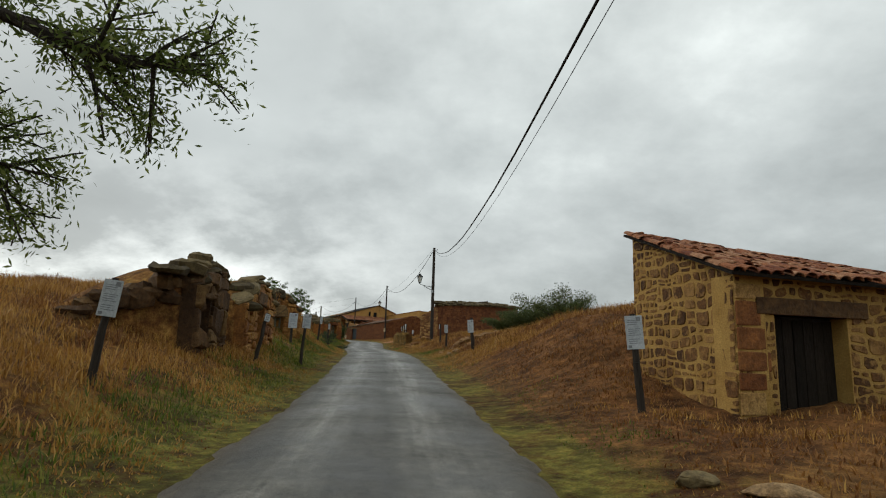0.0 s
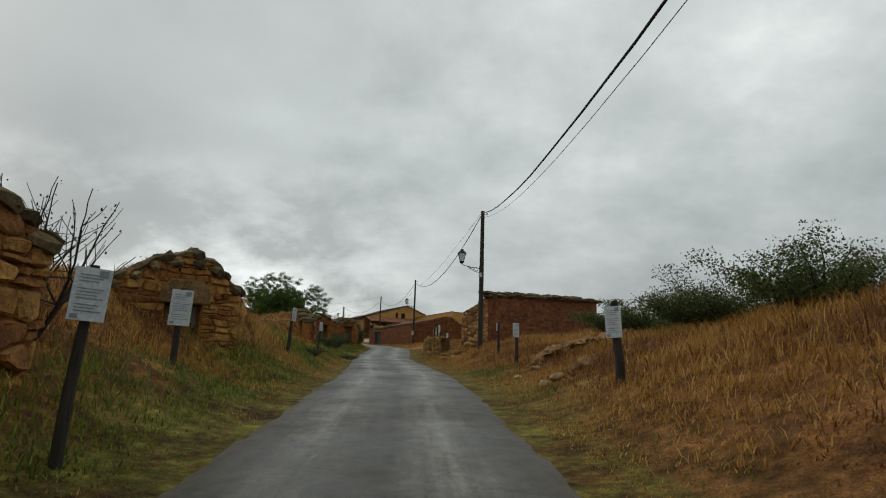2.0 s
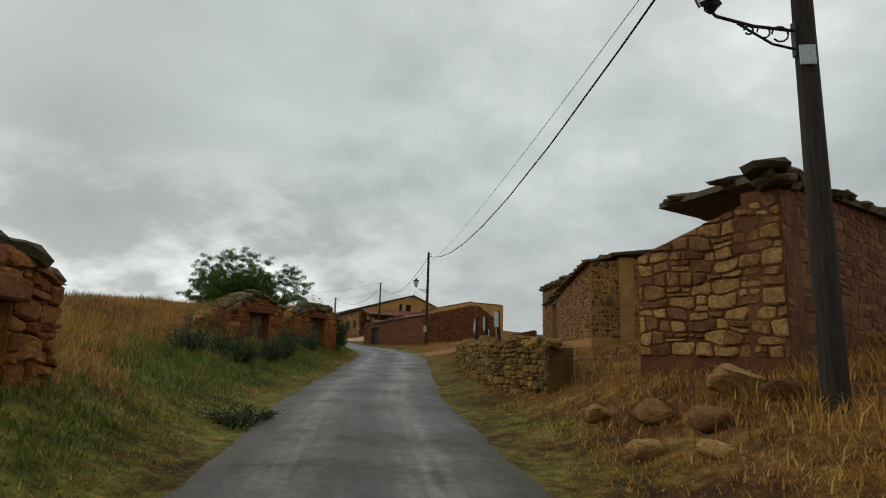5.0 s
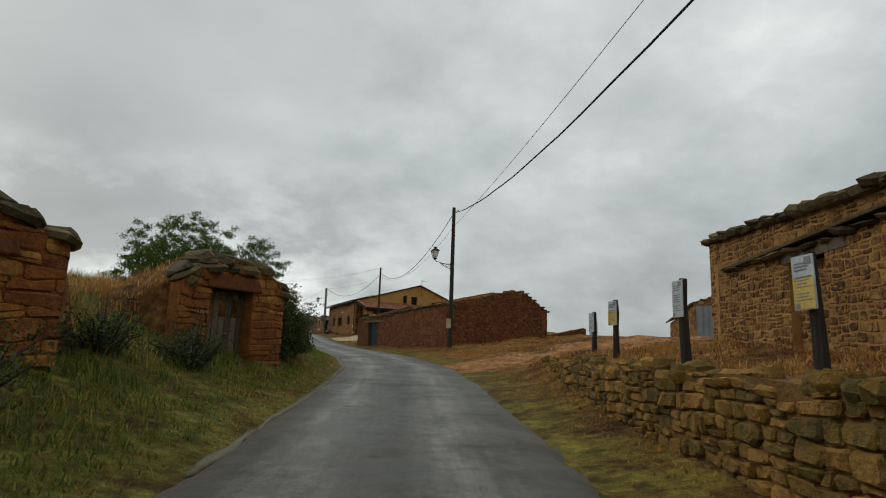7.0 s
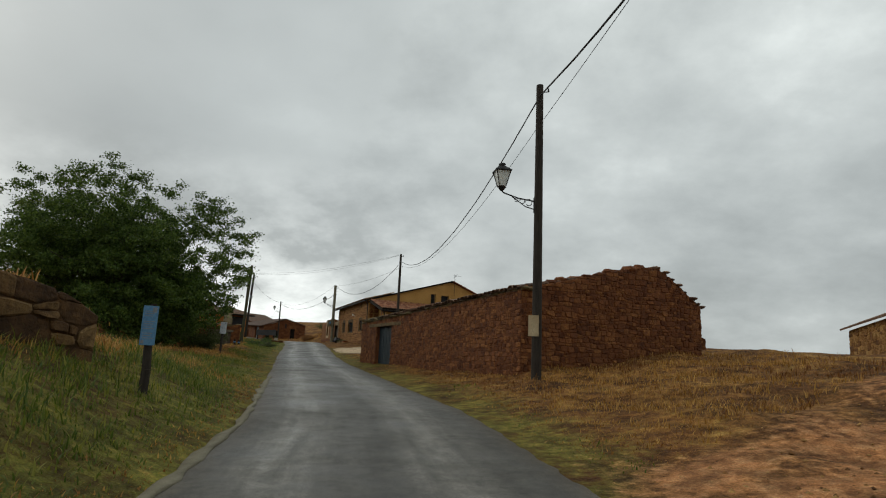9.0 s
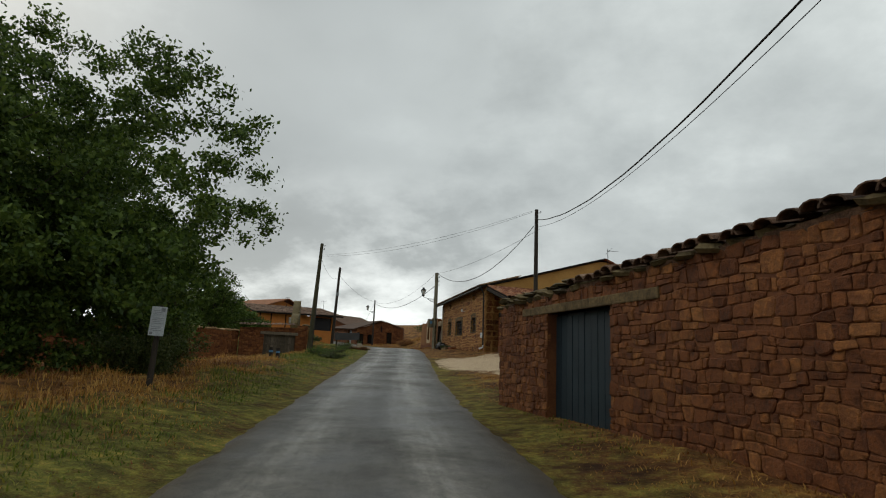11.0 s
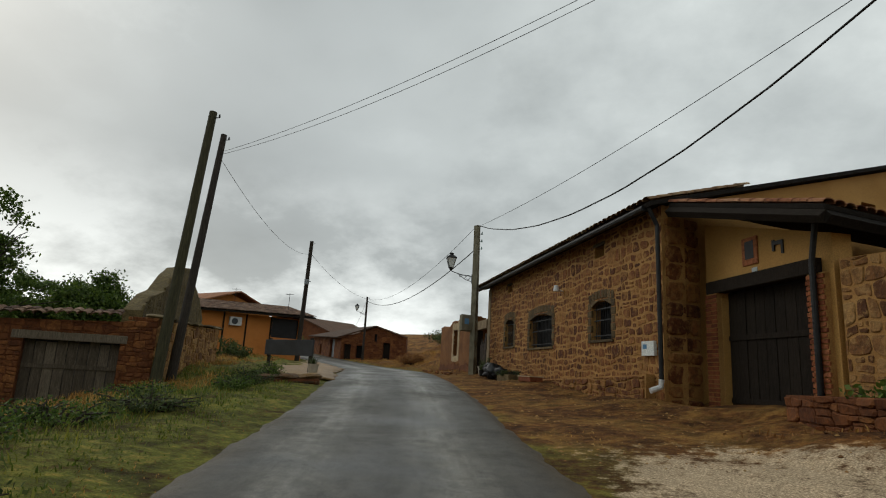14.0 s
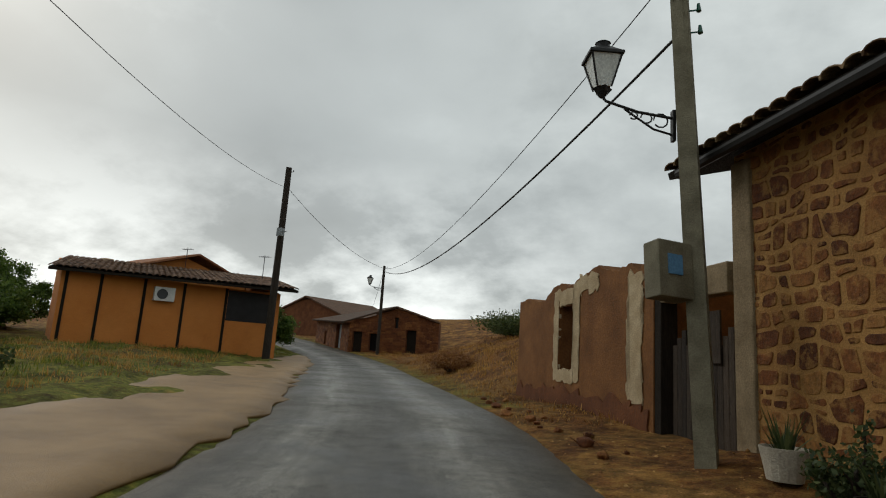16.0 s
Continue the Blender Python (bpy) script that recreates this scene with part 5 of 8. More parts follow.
# the yellow house
F_, C_, G_ = (-28.14, 153.98), (-21.25, 142.4), (-10.8, 151.6)
house = thing("village_house", pose(-21.25, 142.4, 12.4), "two-storey house with rubble stone front and yellow stucco gable", "house")
WIN = [(10.04, 11.17, 1.55, 2.56), (5.23, 7.27, 1.48, 2.56), (2.45, 3.5, 1.6, 2.64)]
TINY = [(10.25, 10.77, 3.75, 4.05), (2.65, 3.1, 3.7, 3.98)]
w_ = wall(house, F_, C_, 12.4, slope((0, 4.26), (13.48, 4.4)), 0.55, MORTAR, WIN + TINY, RUBBLE_HOUSE, seed=31, near=(6.4, 1.8), limit=300)
for k, (a0, a1, b0, b1) in enumerate(WIN):
    wn = new("window", link_mesh("window", boxes((a0, a1, -0.32, -0.29, b0, b1)), GLASS))
    wn.parent = w_
    part("sill", boxes((a0 - 0.12, a1 + 0.12, -0.3, 0.05, b0 - 0.07, b0), bevel=0.01), SURROUND, wn, "dark stone sill")
    n = 7
    arc = [(a0 + (a1 - a0) * j / n, b1 - 0.14 + 0.16 * math.sin(math.pi * j / n)) for j in range(n + 1)]
    rim_ = arc + [(a1, b1 + 0.03), (a0, b1 + 0.03)]
    bm = bmesh.new()
    face = bm.faces.new([bm.verts.new((x, 0.02, z)) for x, z in rim_])
    pushed = bmesh.ops.extrude_face_region(bm, geom=[face])["geom"]
    bmesh.ops.translate(bm, verts=[v for v in pushed if isinstance(v, bmesh.types.BMVert)], vec=(0, -0.32, 0))
    bmesh.ops.recalc_face_normals(bm, faces=bm.faces[:])
    part("arch_infill", bm, SURROUND, wn)
    for j in range(n + 1):
        u = (j + 0.5) / (n + 1)
        xx = a0 - 0.16 + (a1 - a0 + 0.32) * u
        part("voussoir", boxes((xx - (a1 - a0 + 0.3) / (n + 1) / 2 + 0.012, xx + (a1 - a0 + 0.3) / (n + 1) / 2 - 0.012, -0.05, 0.02, b1 - 0.02 + 0.1 * math.sin(math.pi * u), b1 + 0.2 + 0.1 * math.sin(math.pi * u)), bevel=0.015), SURROUND, wn)
    for s_ in (a0 - 0.2, a1):
        for j in range(5):
            hh = (b1 - b0) / 5
            part("jamb_stone", boxes((s_ + 0.01 - 0.03 * (j % 2), s_ + 0.19 + 0.03 * (j % 2), -0.05, 0.02, b0 + hh * j + 0.01, b0 + hh * (j + 1) - 0.01), bevel=0.015), SURROUND, wn)
    gr = new("window_grille", link_mesh("window_grille", boxes((a0, a1, -0.1, -0.08, b0 + 0.1, b0 + 0.13), (a0, a1, -0.1, -0.08, (b0 + b1) / 2, (b0 + b1) / 2 + 0.03), (a0, a1, -0.1, -0.08, b1 - 0.2, b1 - 0.17)), BLACK_IRON))
    gr.parent = wn
    gr["label"] = "black iron window grille"
    bars = max(5, int((a1 - a0) / 0.12))
    for j in range(1, bars):
        xx = a0 + (a1 - a0) * j / bars
        part("grille_bar", rod(bmesh.new(), (xx, -0.09, b0), (xx, -0.09, b1), 0.011, None, 6), BLACK_IRON, wn)
part("corner_plaster", boxes((-0.02, 0.34, -0.2, 0.045, -0.5, 4.15), bevel=0.03), CEMENT, w_, "grey-brown plastered corner strip")
for a0, a1, b0, b1 in TINY:
    # black sheet closes the opening and stands for the shade within
    part("vent_opening", boxes((a0, a1, -0.3, -0.27, b0, b1)), BLACK_PLASTIC_AND_SHADE, w_)
    part("vent_lintel", boxes((a0 - 0.08, a1 + 0.08, -0.05, 0.03, b1, b1 + 0.09), bevel=0.01), GREY_STONE, w_)
g_ = wall(house, (-21.1, 142.53), G_, 12.4, slope((0, 4.42), (9.2, 7.05), (13.7, 5.55)), 0.4, YELLOW_STUCCO, [(6.66, 7.25, 4.6, 5.6), (7.92, 8.86, 4.45, 5.55)], label="yellow stucco gable wall")
for a0, a1, b0, b1 in ((6.66, 7.25, 4.6, 5.6), (7.92, 8.86, 4.45, 5.55)):
    wn = part("window", boxes((a0, a1, -0.28, -0.25, b0, b1)), GLASS, g_)
    part("window_frame", boxes((a0, a0 + 0.06, -0.25, -0.2, b0, b1), (a1 - 0.06, a1, -0.25, -0.2, b0, b1), (a0 + 0.06, a1 - 0.06, -0.25, -0.2, b1 - 0.06, b1), (a0 + 0.06, a1 - 0.06, -0.25, -0.2, b0, b0 + 0.06)), GREY_WOOD, wn)
    part("sill", boxes((a0 - 0.06, a1 + 0.06, -0.25, 0.05, b0 - 0.06, b0)), BRICK, wn)
wall(house, (-10.8, 151.6), (-18.0, 163.7), 12.4, 5.55, 0.5, YELLOW_STUCCO)
wall(house, (-18.0, 163.7), F_, 12.4, slope((0, 5.55), (4.5, 7.0), (13.9, 4.25)), 0.5, YELLOW_STUCCO)
# corner pier of large stones below the stucco
rnd = random.Random(41)
pier = part("corner_pier", boxes((0.1, 1.0, -0.2, 0.05, -0.6, 4.2)), MORTAR, house, m=inside(house, wall_frame(C_, G_, 12.4)))
zq = -0.1
while zq < 4.1:
    hq = rnd.uniform(0.25, 0.45)
    cut = rnd.uniform(0.4, 0.7)
    stones_on(pier, [(0.05 + cut / 2, zq + hq / 2, cut - 0.04, hq - 0.04), ((cut + 1.0) / 2, zq + hq / 2, 1.0 - cut - 0.03, hq - 0.04)], HOUSE_STONE, 0.04, rnd, y=0.05, turn=0.03)
    zq += hq
d3 = Vector((-0.511, 0.86, 0)) * 14.2
apx = Vector((-14.2, 148.62, 19.5))
ev0, ev1 = Vector((-21.25, 142.4, 16.8)), Vector((-28.45, 154.5, 16.68))
outw = Vector((-0.86, -0.51, 0))
drop = Vector((0, 0, -0.12))
fw = Vector((0.4, -0.67, 0)) * 0.35
roof_sheet(house, (ev0 + outw * 0.4 + drop + fw, ev1 + outw * 0.4 + drop - fw, apx + d3 - fw, apx + fw), 0.1, DARK_WOOD)
roof_sheet(house, (apx + fw, apx + d3 - fw, Vector((-18.0, 163.7, 17.95)), Vector((-10.6, 151.4, 17.9))), 0.1, TILE)
up_ = Vector((0, 0, 0.11))
q0, q1 = ev0 + outw * 0.45 + drop + fw + up_, ev1 + outw * 0.45 + drop - fw + up_
tiled(house, q1, q0, q0.lerp(apx + fw + up_, 0.3), q1.lerp(apx + d3 - fw + up_, 0.3), HOUSE_TILE, pitch=0.24, length=0.42, limit=300, lift=0.02, jitter=0.015)
bm = bmesh.new()
tube(bm, [inside(house, Matrix.Identity(4)) @ (ev0 + outw * 0.42 + drop).lerp(ev1 + outw * 0.42 + drop, f) for f in (0, 0.5, 1)], 0.07, 8)
part("gutter", bm, BLACK_IRON, house, "dark metal gutter")
iv = inside(house, Matrix.Identity(4))
bm = bmesh.new()
gx = Vector((-21.3, 142.3, 0))
tube(bm, [iv @ (gx + outw * 0.25 + Vector((0, 0, 16.68))), iv @ (gx + outw * 0.05 + Vector((0, 0, 16.3))), iv @ (gx + outw * 0.02 + Vector((0, 0, 13.0)))], 0.05, 8)
part("downpipe", bm, BLACK_IRON, house, "dark downpipe")
bm = bmesh.new()
tube(bm, [iv @ (gx + outw * 0.02 + Vector((0, 0, 13.0))), iv @ (gx + outw * 0.04 + Vector((0, 0, 12.85))), iv @ (gx + outw * 0.22 + Vector((-0.05, 0, 12.76)))], 0.06, 8)
part("drain_elbow", bm, WHITE_PLASTIC, house, "white plastic drain elbow")
mb = part("meter_cabinet", boxes((12.7, 13.2, 0, 0.08, 1.1, 1.42), bevel=0.01), FROST_GLASS, w_, "white meter cabinet with a blue notice")
part("notice", boxes((12.76, 12.92, 0.08, 0.084, 1.25, 1.35)), BLUE_PRINT, mb)
bm = bmesh.new()
rod(bm, (8.15, 0, 3.1), (8.15, 0.25, 3.18), 0.02)
rod(bm, (8.15, 0.25, 3.1), (8.15, 0.25, 3.28), 0.1, 0.06, 10)
part("wall_lamp", bm, WHITE_PLASTIC, w_, "small round white wall lamp")
# sloping plinth along the front
bm = bmesh.new()
prism(bm, 0.6, 13.1, 0, 0.22, -0.6, 0.2, 0.7)
pl = part("plinth", bm, MORTAR, w_)
stones_on(pl, lay_stones(13.05, slope((0, 0.18), (13.1, 0.68)), (), (0.15, 0.28), (0.2, 0.5), 0.04, random.Random(44), bottom=-0.3), HOUSE_STONE, 0.03, random.Random(45), y=0.22, limit=130)
# aerial on the roof
ant = thing("tv_aerial", Matrix.Translation((-13.9, 148.3, 18.9)), "thin television aerial on the gable", "aerial", "aerials")
bm = bmesh.new()
rod(bm, (0, 0, -0.9), (0, 0, 1.35), 0.022)
rod(bm, (-0.1, 0, 1.2), (0.7, 0.2, 1.2), 0.012)
for k in range(6):
    rod(bm, (0.1 * k, 0.03 * k - 0.2, 1.2), (0.1 * k, 0.03 * k + 0.2, 1.2), 0.008)
rod(bm, (-0.15, 0, 0.95), (0.25, 0.3, 1.45), 0.01)
part("mast", bm, BLACK_IRON, ant)
# porch over the gate
Q_, Q2_ = Vector((-19.0, 139.0, 15.66)), Vector((-11.9, 145.2, 15.66))
T_, T2_ = Vector((-21.1, 142.2, 16.7)), Vector((-12.6, 149.7, 16.75))
porch = thing("porch", pose(-19.0, 139.0, 12.4), "porch with a clay tile roof on dark beams beside the house", "porch")
roof_sheet(porch, (Q_, Q2_, T2_, T_), 0.08, DARK_WOOD)
tiled(porch, Q_ + up_, Q2_ + up_, T2_ + up_, T_ + up_, TILE, pitch=0.24, length=0.42, limit=300, jitter=0.012, lift=0.0)
pin = porch.matrix_basis.inverted()
bm = bmesh.new()
for a0, b0 in ((Q_, Q2_), (Q_, T_)):
    rod(bm, pin @ (a0 + Vector((0, 0, -0.12))), pin @ (b0 + Vector((0, 0, -0.12))), 0.11, None, 4)
part("beam", bm, DARK_WOOD, porch, "dark timber beams")
for f in (0.35, 0.68, 0.98):
    p = Q_.lerp(Q2_, f)
    part("post", boxes((-0.12, 0.12, -0.12, 0.12, 0, 3.15), bevel=0.01), BRICK, porch, "brick post", m=Matrix.Translation(pin @ Vector((p.x + 0.1, p.y + 0.1, 12.4))))
gw = wall(porch, (-20.35, 142.75), (-18.75, 139.7), 12.4, slope((0, 4.0), (3.44, 3.05)), 0.35, YELLOW_STUCCO, ((0.5, 2.95, -0.6, 2.5),), name="gate_wall", label="cream wall over the gate with a small niche")
part("gate_beam", boxes((0.15, 3.2, -0.1, 0.12, 2.42, 2.68), bevel=0.015), DARK_WOOD, gw, "dark timber beam")
plank_door(gw, 0.5, 2.95, -0.2, 2.45, DARK_WOOD, y=-0.15, planks=9, label="dark double plank gate")
for x0 in (0.12, 2.97):
    rnd = random.Random(int(x0 * 10))
    pr = part("brick_pier", boxes((x0 + 0.01, x0 + 0.37, -0.25, 0.1, -0.3, 2.42)), MORTAR, gw)
    me_b = None
    for r_ in range(30):
        for c_ in range(2):
            xx = x0 + 0.19 * c_ + (0.0 if r_ % 2 else -0.015)
            if me_b is None:
                me_b = link_mesh("brick", boxes((0, 0.18, -0.02, 0.02, 0, 0.068), bevel=0.004), BRICK)
            ob = new("brick", me_b)
            ob.parent = pr
            ob.matrix_basis = Matrix.Translation((xx, 0.1, -0.2 + 0.087 * r_))
bm = boxes((1.25, 1.7, -0.02, 0.03, 2.85, 3.4), bevel=0.02)
nb = part("niche", bm, BRICK, gw, "brick-framed arched niche")
# no hollow here: a thin black plate paints the niche's shade
part("niche_shade", boxes((1.35, 1.6, 0.03, 0.036, 2.97, 3.32)), BLACK_PLASTIC_AND_SHADE, nb)
part("emblem", boxes((2.1, 2.16, 0, 0.03, 3.0, 3.2), (2.16, 2.38, 0, 0.03, 3.1, 3.17), (2.33, 2.38, 0, 0.03, 2.92, 3.1)), BLACK_IRON, gw, "dark iron wall emblem")
part("plate", boxes((1.5, 1.65, 0, 0.012, 2.7, 2.79)), WHITE_PANEL, gw)
bm = bmesh.new()
tube(bm, [(3.35, 0.2, 3.2), (3.2, 0.18, 2.6), (3.15, 0.15, 0.1)], 0.05, 8)
part("downpipe", bm, BLACK_IRON, gw, "dark downpipe")
# garden wall
garden = thing("garden_wall", pose(-18.7, 139.6, 12.4), "rubble stone garden wall with a pale coping", "wall")
gtop = slope((0, 2.6), (5.2, 2.25), (6.3, 2.05), (6.32, 1.55), (10.2, 1.45), (12.5, 1.38), (20, 1.2))
w_ = wall(garden, (-18.7, 139.6), (-10.1, 121.6), 12.4, gtop, 0.45, MORTAR, (), (GARDEN_STONE, (0.15, 0.3), (0.2, 0.5), 0.045, 0.016), seed=51, limit=240, near=(6, 1))
bm = bmesh.new()
prism(bm, 6.35, 12.5, -0.5, 0.06, 1.5, 1.62, 1.47)
prism(bm, 12.5, 19.9, -0.5, 0.06, 1.2, 1.47, 1.28)
part("coping", bm, PALE_PLASTER, w_, "pale cement coping")
curb = thing("low_stone_bank", pose(-19.3, 138.6, 12.0), "low bank of red earth and stones before the garden wall", "bank")
w_ = wall(curb, (-19.6, 139.4), (-13.2, 122.0), 11.75, slope((0, 1.1), (3, 1.16), (6, 1.0), (9, 0.76), (12, 0.58), (18, 0.45)), 1.6, RED_EARTH, (), (RED_STONE, (0.09, 0.2), (0.15, 0.5), 0.01, 0.05), seed=52, limit=200)
# yellow annex
annex = thing("house_annex", pose(-12.9, 150.2, 12.4), "low yellow stucco annex with a dark window", "house")
w_ = wall(annex, (-12.9, 150.2), (-4.2, 141.3), 12.4, slope((0, 4.8), (12.4, 5.6)), 0.4, YELLOW_STUCCO, ((2.9, 4.2, 3.5, 4.3),))
part("window", boxes((2.9, 4.2, -0.3, -0.27, 3.5, 4.3)), GLASS, w_)
part("terracotta_vent", boxes((5.0, 5.35, -0.05, 0.03, 3.55, 3.85), bevel=0.01), BRICK, w_)
slab_row(w_, 0, 12.3, slope((0, 4.85), (12.4, 5.65)), TILE, deep=0.5, w=(0.25, 0.4), h=(0.05, 0.08), seed=53)
wall(annex, (-4.2, 141.3), (0.5, 146), 12.4, 5.5, 0.4, YELLOW_STUCCO)
roof_sheet(annex, ((-12.9, 150.4, 17.2), (-4.1, 141.4, 17.95), (0.5, 146.1, 18.0), (-8.5, 155, 17.4)), 0.08, TILE)

# the ruined adobe front and its yard gate
ado = thing("adobe_ruin", pose(-32.75, 161.05, 12.8), "roofless adobe front with a plaster-framed window hole", "ruin")
ado_line = slope((0, 2.6), (0.6, 2.72), (1.5, 2.55), (2.4, 2.85), (3.4, 2.8), (4.3, 3.0), (5.2, 2.9), (6.38, 2.78))


def crumbled(x):
    return ado_line(x) - 0.05 + 0.09 * noise.noise((x * 2.2, 3.1, 0)) + 0.07 * noise.noise((x * 6.5, 1.7, 0)) - 0.1 * max(0.0, noise.noise((x * 1.4, 8.2, 0)))


def ragged_plate(name, mat, parent, x0, x1, z0, z1, y, seed, label="", j=0.045, step=0.09):
    """A thin coat of plaster or clay on a wall, with flaked edges."""
    rn = random.Random(seed)
    loop = []
    for (ax, az), (bx, bz) in zip(((x0, z0), (x1, z0), (x1, z1), (x0, z1)), ((x1, z0), (x1, z1), (x0, z1), (x0, z0))):
        n = max(2, int(math.hypot(bx - ax, bz - az) / step))
        for q in range(n):
            f = q / n
            loop.append((ax + (bx - ax) * f + rn.uniform(-j, j), az + (bz - az) * f + rn.uniform(-j, j)))
    bm_ = bmesh.new()
    front = [bm_.verts.new((px, y, pz)) for px, pz in loop]
    back = [bm_.verts.new((px, y - 0.06, pz)) for px, pz in loop]
    bm_.faces.new(front)
    for q in range(len(loop)):
        bm_.faces.new((front[q], front[q - 1], back[q - 1], back[q]))
    bmesh.ops.triangulate(bm_, faces=bm_.faces[:])
    return part(name, bm_, mat, parent, label)


w_ = wall(ado, (-32.75, 161.05), (-29.2, 155.75), 12.8, crumbled, 0.5, ADOBE, ((2.62, 3.36, 0.95, 2.3),), step=0.11)
for k, (x0, x1, z0, z1) in enumerate(((2.36, 2.6, 0.72, 2.66), (3.38, 3.66, 0.72, 2.76), (2.62, 3.36, 2.32, 2.66), (2.58, 3.4, 0.7, 0.94))):
    ragged_plate("window_surround", PALE_PLASTER, w_, x0, x1, z0, z1, 0.014 + 0.003 * k, 900 + k, "flaking pale plaster surround")
ragged_plate("plaster_strip", PALE_PLASTER, w_, 5.6, 6.05, 0.55, 2.7, 0.018, 910, "flaking pale plaster strip", 0.07)
ragged_plate("plaster_patch", PALE_PLASTER, w_, 3.6, 4.5, 2.5, 2.85, 0.016, 911, "flaking pale plaster patch", 0.08)
ragged_plate("earth_base", RED_EARTH, w_, 0.1, 6.3, -0.4, 0.5, 0.03, 912, "bare dark red base", 0.13, 0.16)
# added black sheet stands for the shade inside the window hole
part("hole_shade_sheet", boxes((2.7, 3.28, -0.42, -0.4, 0.95, 2.3)), BLACK_PLASTIC_AND_SHADE, w_)
wall(ado, (-29.2, 155.75), (-27.2, 157.0), 12.8, slope((0, 2.78), (2.3, 2.4)), 0.4, ADOBE)
wall(ado, (-30.5, 162.6), (-32.75, 161.05), 12.8, slope((0, 1.6), (1.3, 2.2), (2.7, 2.6)), 0.5, ADOBE, (), (RED_STONE, (0.15, 0.3), (0.2, 0.5), 0.03, 0.04), seed=61)
yard = thing("yard_gate", pose(-29.2, 155.75, 12.8), "weathered plank yard gate under a concrete beam", "gate")
ym = wall_frame((-29.2, 155.75), (-28.24, 153.98), 12.75)
yp = inside(yard, ym)
# post coloured near black to stand for the shade beside the adobe wall
part("post", boxes((-0.05, 0.2, -0.3, -0.02, -0.5, 2.35), bevel=0.02), DARK_WOOD, yard, "near-black post standing for the shade at the wall end", m=yp)
part("beam", boxes((0.1, 1.96, -0.26, -0.02, 2.15, 2.55), bevel=0.02), CEMENT, yard, m=yp)
for k in range(13):
    part("plank", boxes((0.29 + 0.13 * k, 0.41 + 0.13 * k, -0.2, -0.17, -0.3, 1.5 + 0.11 * (k % 3)), bevel=0.005), OLD_PLANK, yard, m=yp)
part("plank", boxes((1.3, 1.6, -0.16, -0.13, 1.25, 1.95), bevel=0.005), OLD_PLANK, yard, m=yp)

# left side: yard wall with a gate, ruined gable, orange house
ywall = thing("yard_wall", pose(-36.7, 138.04, 11.7), "red stone yard wall with an old plank gate and tiled top", "wall")
w_ = wall(ywall, (-36.7, 138.04), (-33.3, 140.8), 11.7, slope((0, 1.85), (3.6, 2.0), (3.62, 2.15), (4.38, 2.15)), 0.45, RED_EARTH, ((1.55, 3.6, -0.4, 1.45),), RUBBLE_RED, seed=71)
plank_door(w_, 1.55, 3.6, -0.3, 1.45, GREY_WOOD, y=-0.15, planks=9, label="weathered double plank gate")
part("gate_lintel", boxes((1.3, 3.75, -0.35, 0.05, 1.45, 1.65), bevel=0.02), GREY_WOOD, w_, "grey timber lintel")
tiled(ywall, (-36.6, 137.75, 13.62), (-33.75, 140.05, 13.78), (-34.1, 140.5, 13.9), (-36.95, 138.2, 13.74), DARK_TILE, pitch=0.23, limit=60, jitter=0.03)
w_ = wall(ywall, (-33.3, 140.8), (-37.9, 148.6), 12.0, slope((0, 1.85), (3.6, 1.9), (9.05, 2.1)), 0.45, MORTAR, (), RUBBLE_OCHRE, seed=72, limit=260)
slab_row(w_, 0, 9, slope((0, 1.87), (3.6, 1.92), (9.05, 2.12)), GREY_STONE, deep=0.55, w=(0.3, 0.6), h=(0.04, 0.09), seed=73)
rwall = thing("red_field_wall", pose(-40.5, 124, 11.7), "long dark red adobe wall topped with loose stones", "wall")
w_ = wall(rwall, (-42.5, 116), (-36.9, 138.2), 11.2, slope((0, 2.2), (8, 2.1), (16, 2.12), (22.9, 2.1)), 0.5, RED_EARTH, (), (RED_STONE, (0.15, 0.3), (0.25, 0.6), 0.01, 0.025), seed=74, limit=200, near=(18, 1))
slab_row(w_, 0, 22.8, slope((0, 2.2), (8, 2.1), (16, 2.12), (22.9, 2.1)), PALE_STONE, deep=0.5, w=(0.25, 0.6), h=(0.05, 0.12), seed=75)
gab = thing("ruined_gable", pose(-36.0, 143.3, 12.4), "lone ruined gable of grey stone blocks", "ruin")
wall(gab, (-34.57, 141.48), (-39.3, 149.16), 12.4, slope((0, 1.7), (0.1, 1.95), (0.55, 2.0), (0.62, 2.2), (1.95, 2.3), (2.05, 2.62), (2.55, 2.72), (2.65, 3.02), (3.2, 3.1), (3.3, 3.38), (4.1, 3.5), (4.7, 3.62), (5.3, 3.72), (5.6, 3.62), (5.7, 3.5), (6.4, 3.35), (6.5, 3.22), (7.2, 3.08), (7.3, 2.95), (8.0, 2.78), (8.1, 2.6), (8.6, 2.45), (8.7, 2.28), (9.0, 2.15)), 0.5, OLIVE_BLOCK, (), (OLIVE_BLOCK, (0.2, 0.28), (0.35, 0.6), 0.014, 0.012), seed=76, limit=120)


orange = thing("orange_house", pose(-54, 163.3, 13.4), "low orange rendered house with dark timber strips and a tiled roof", "house")
a_, b_ = (-54.0, 163.3), (-48.6, 171.6)
w_ = wall(orange, a_, b_, 13.4, 3.12, 0.4, ORANGE_RENDER, ((7.2, 9.5, 1.5, 3.05),))
for x0 in (0.15, 1.5, 3.3, 5.05, 7.05):
    part("timber_strip", boxes((x0, x0 + 0.13, -0.05, 0.03, -0.2, 3.1)), DARK_WOOD, w_)
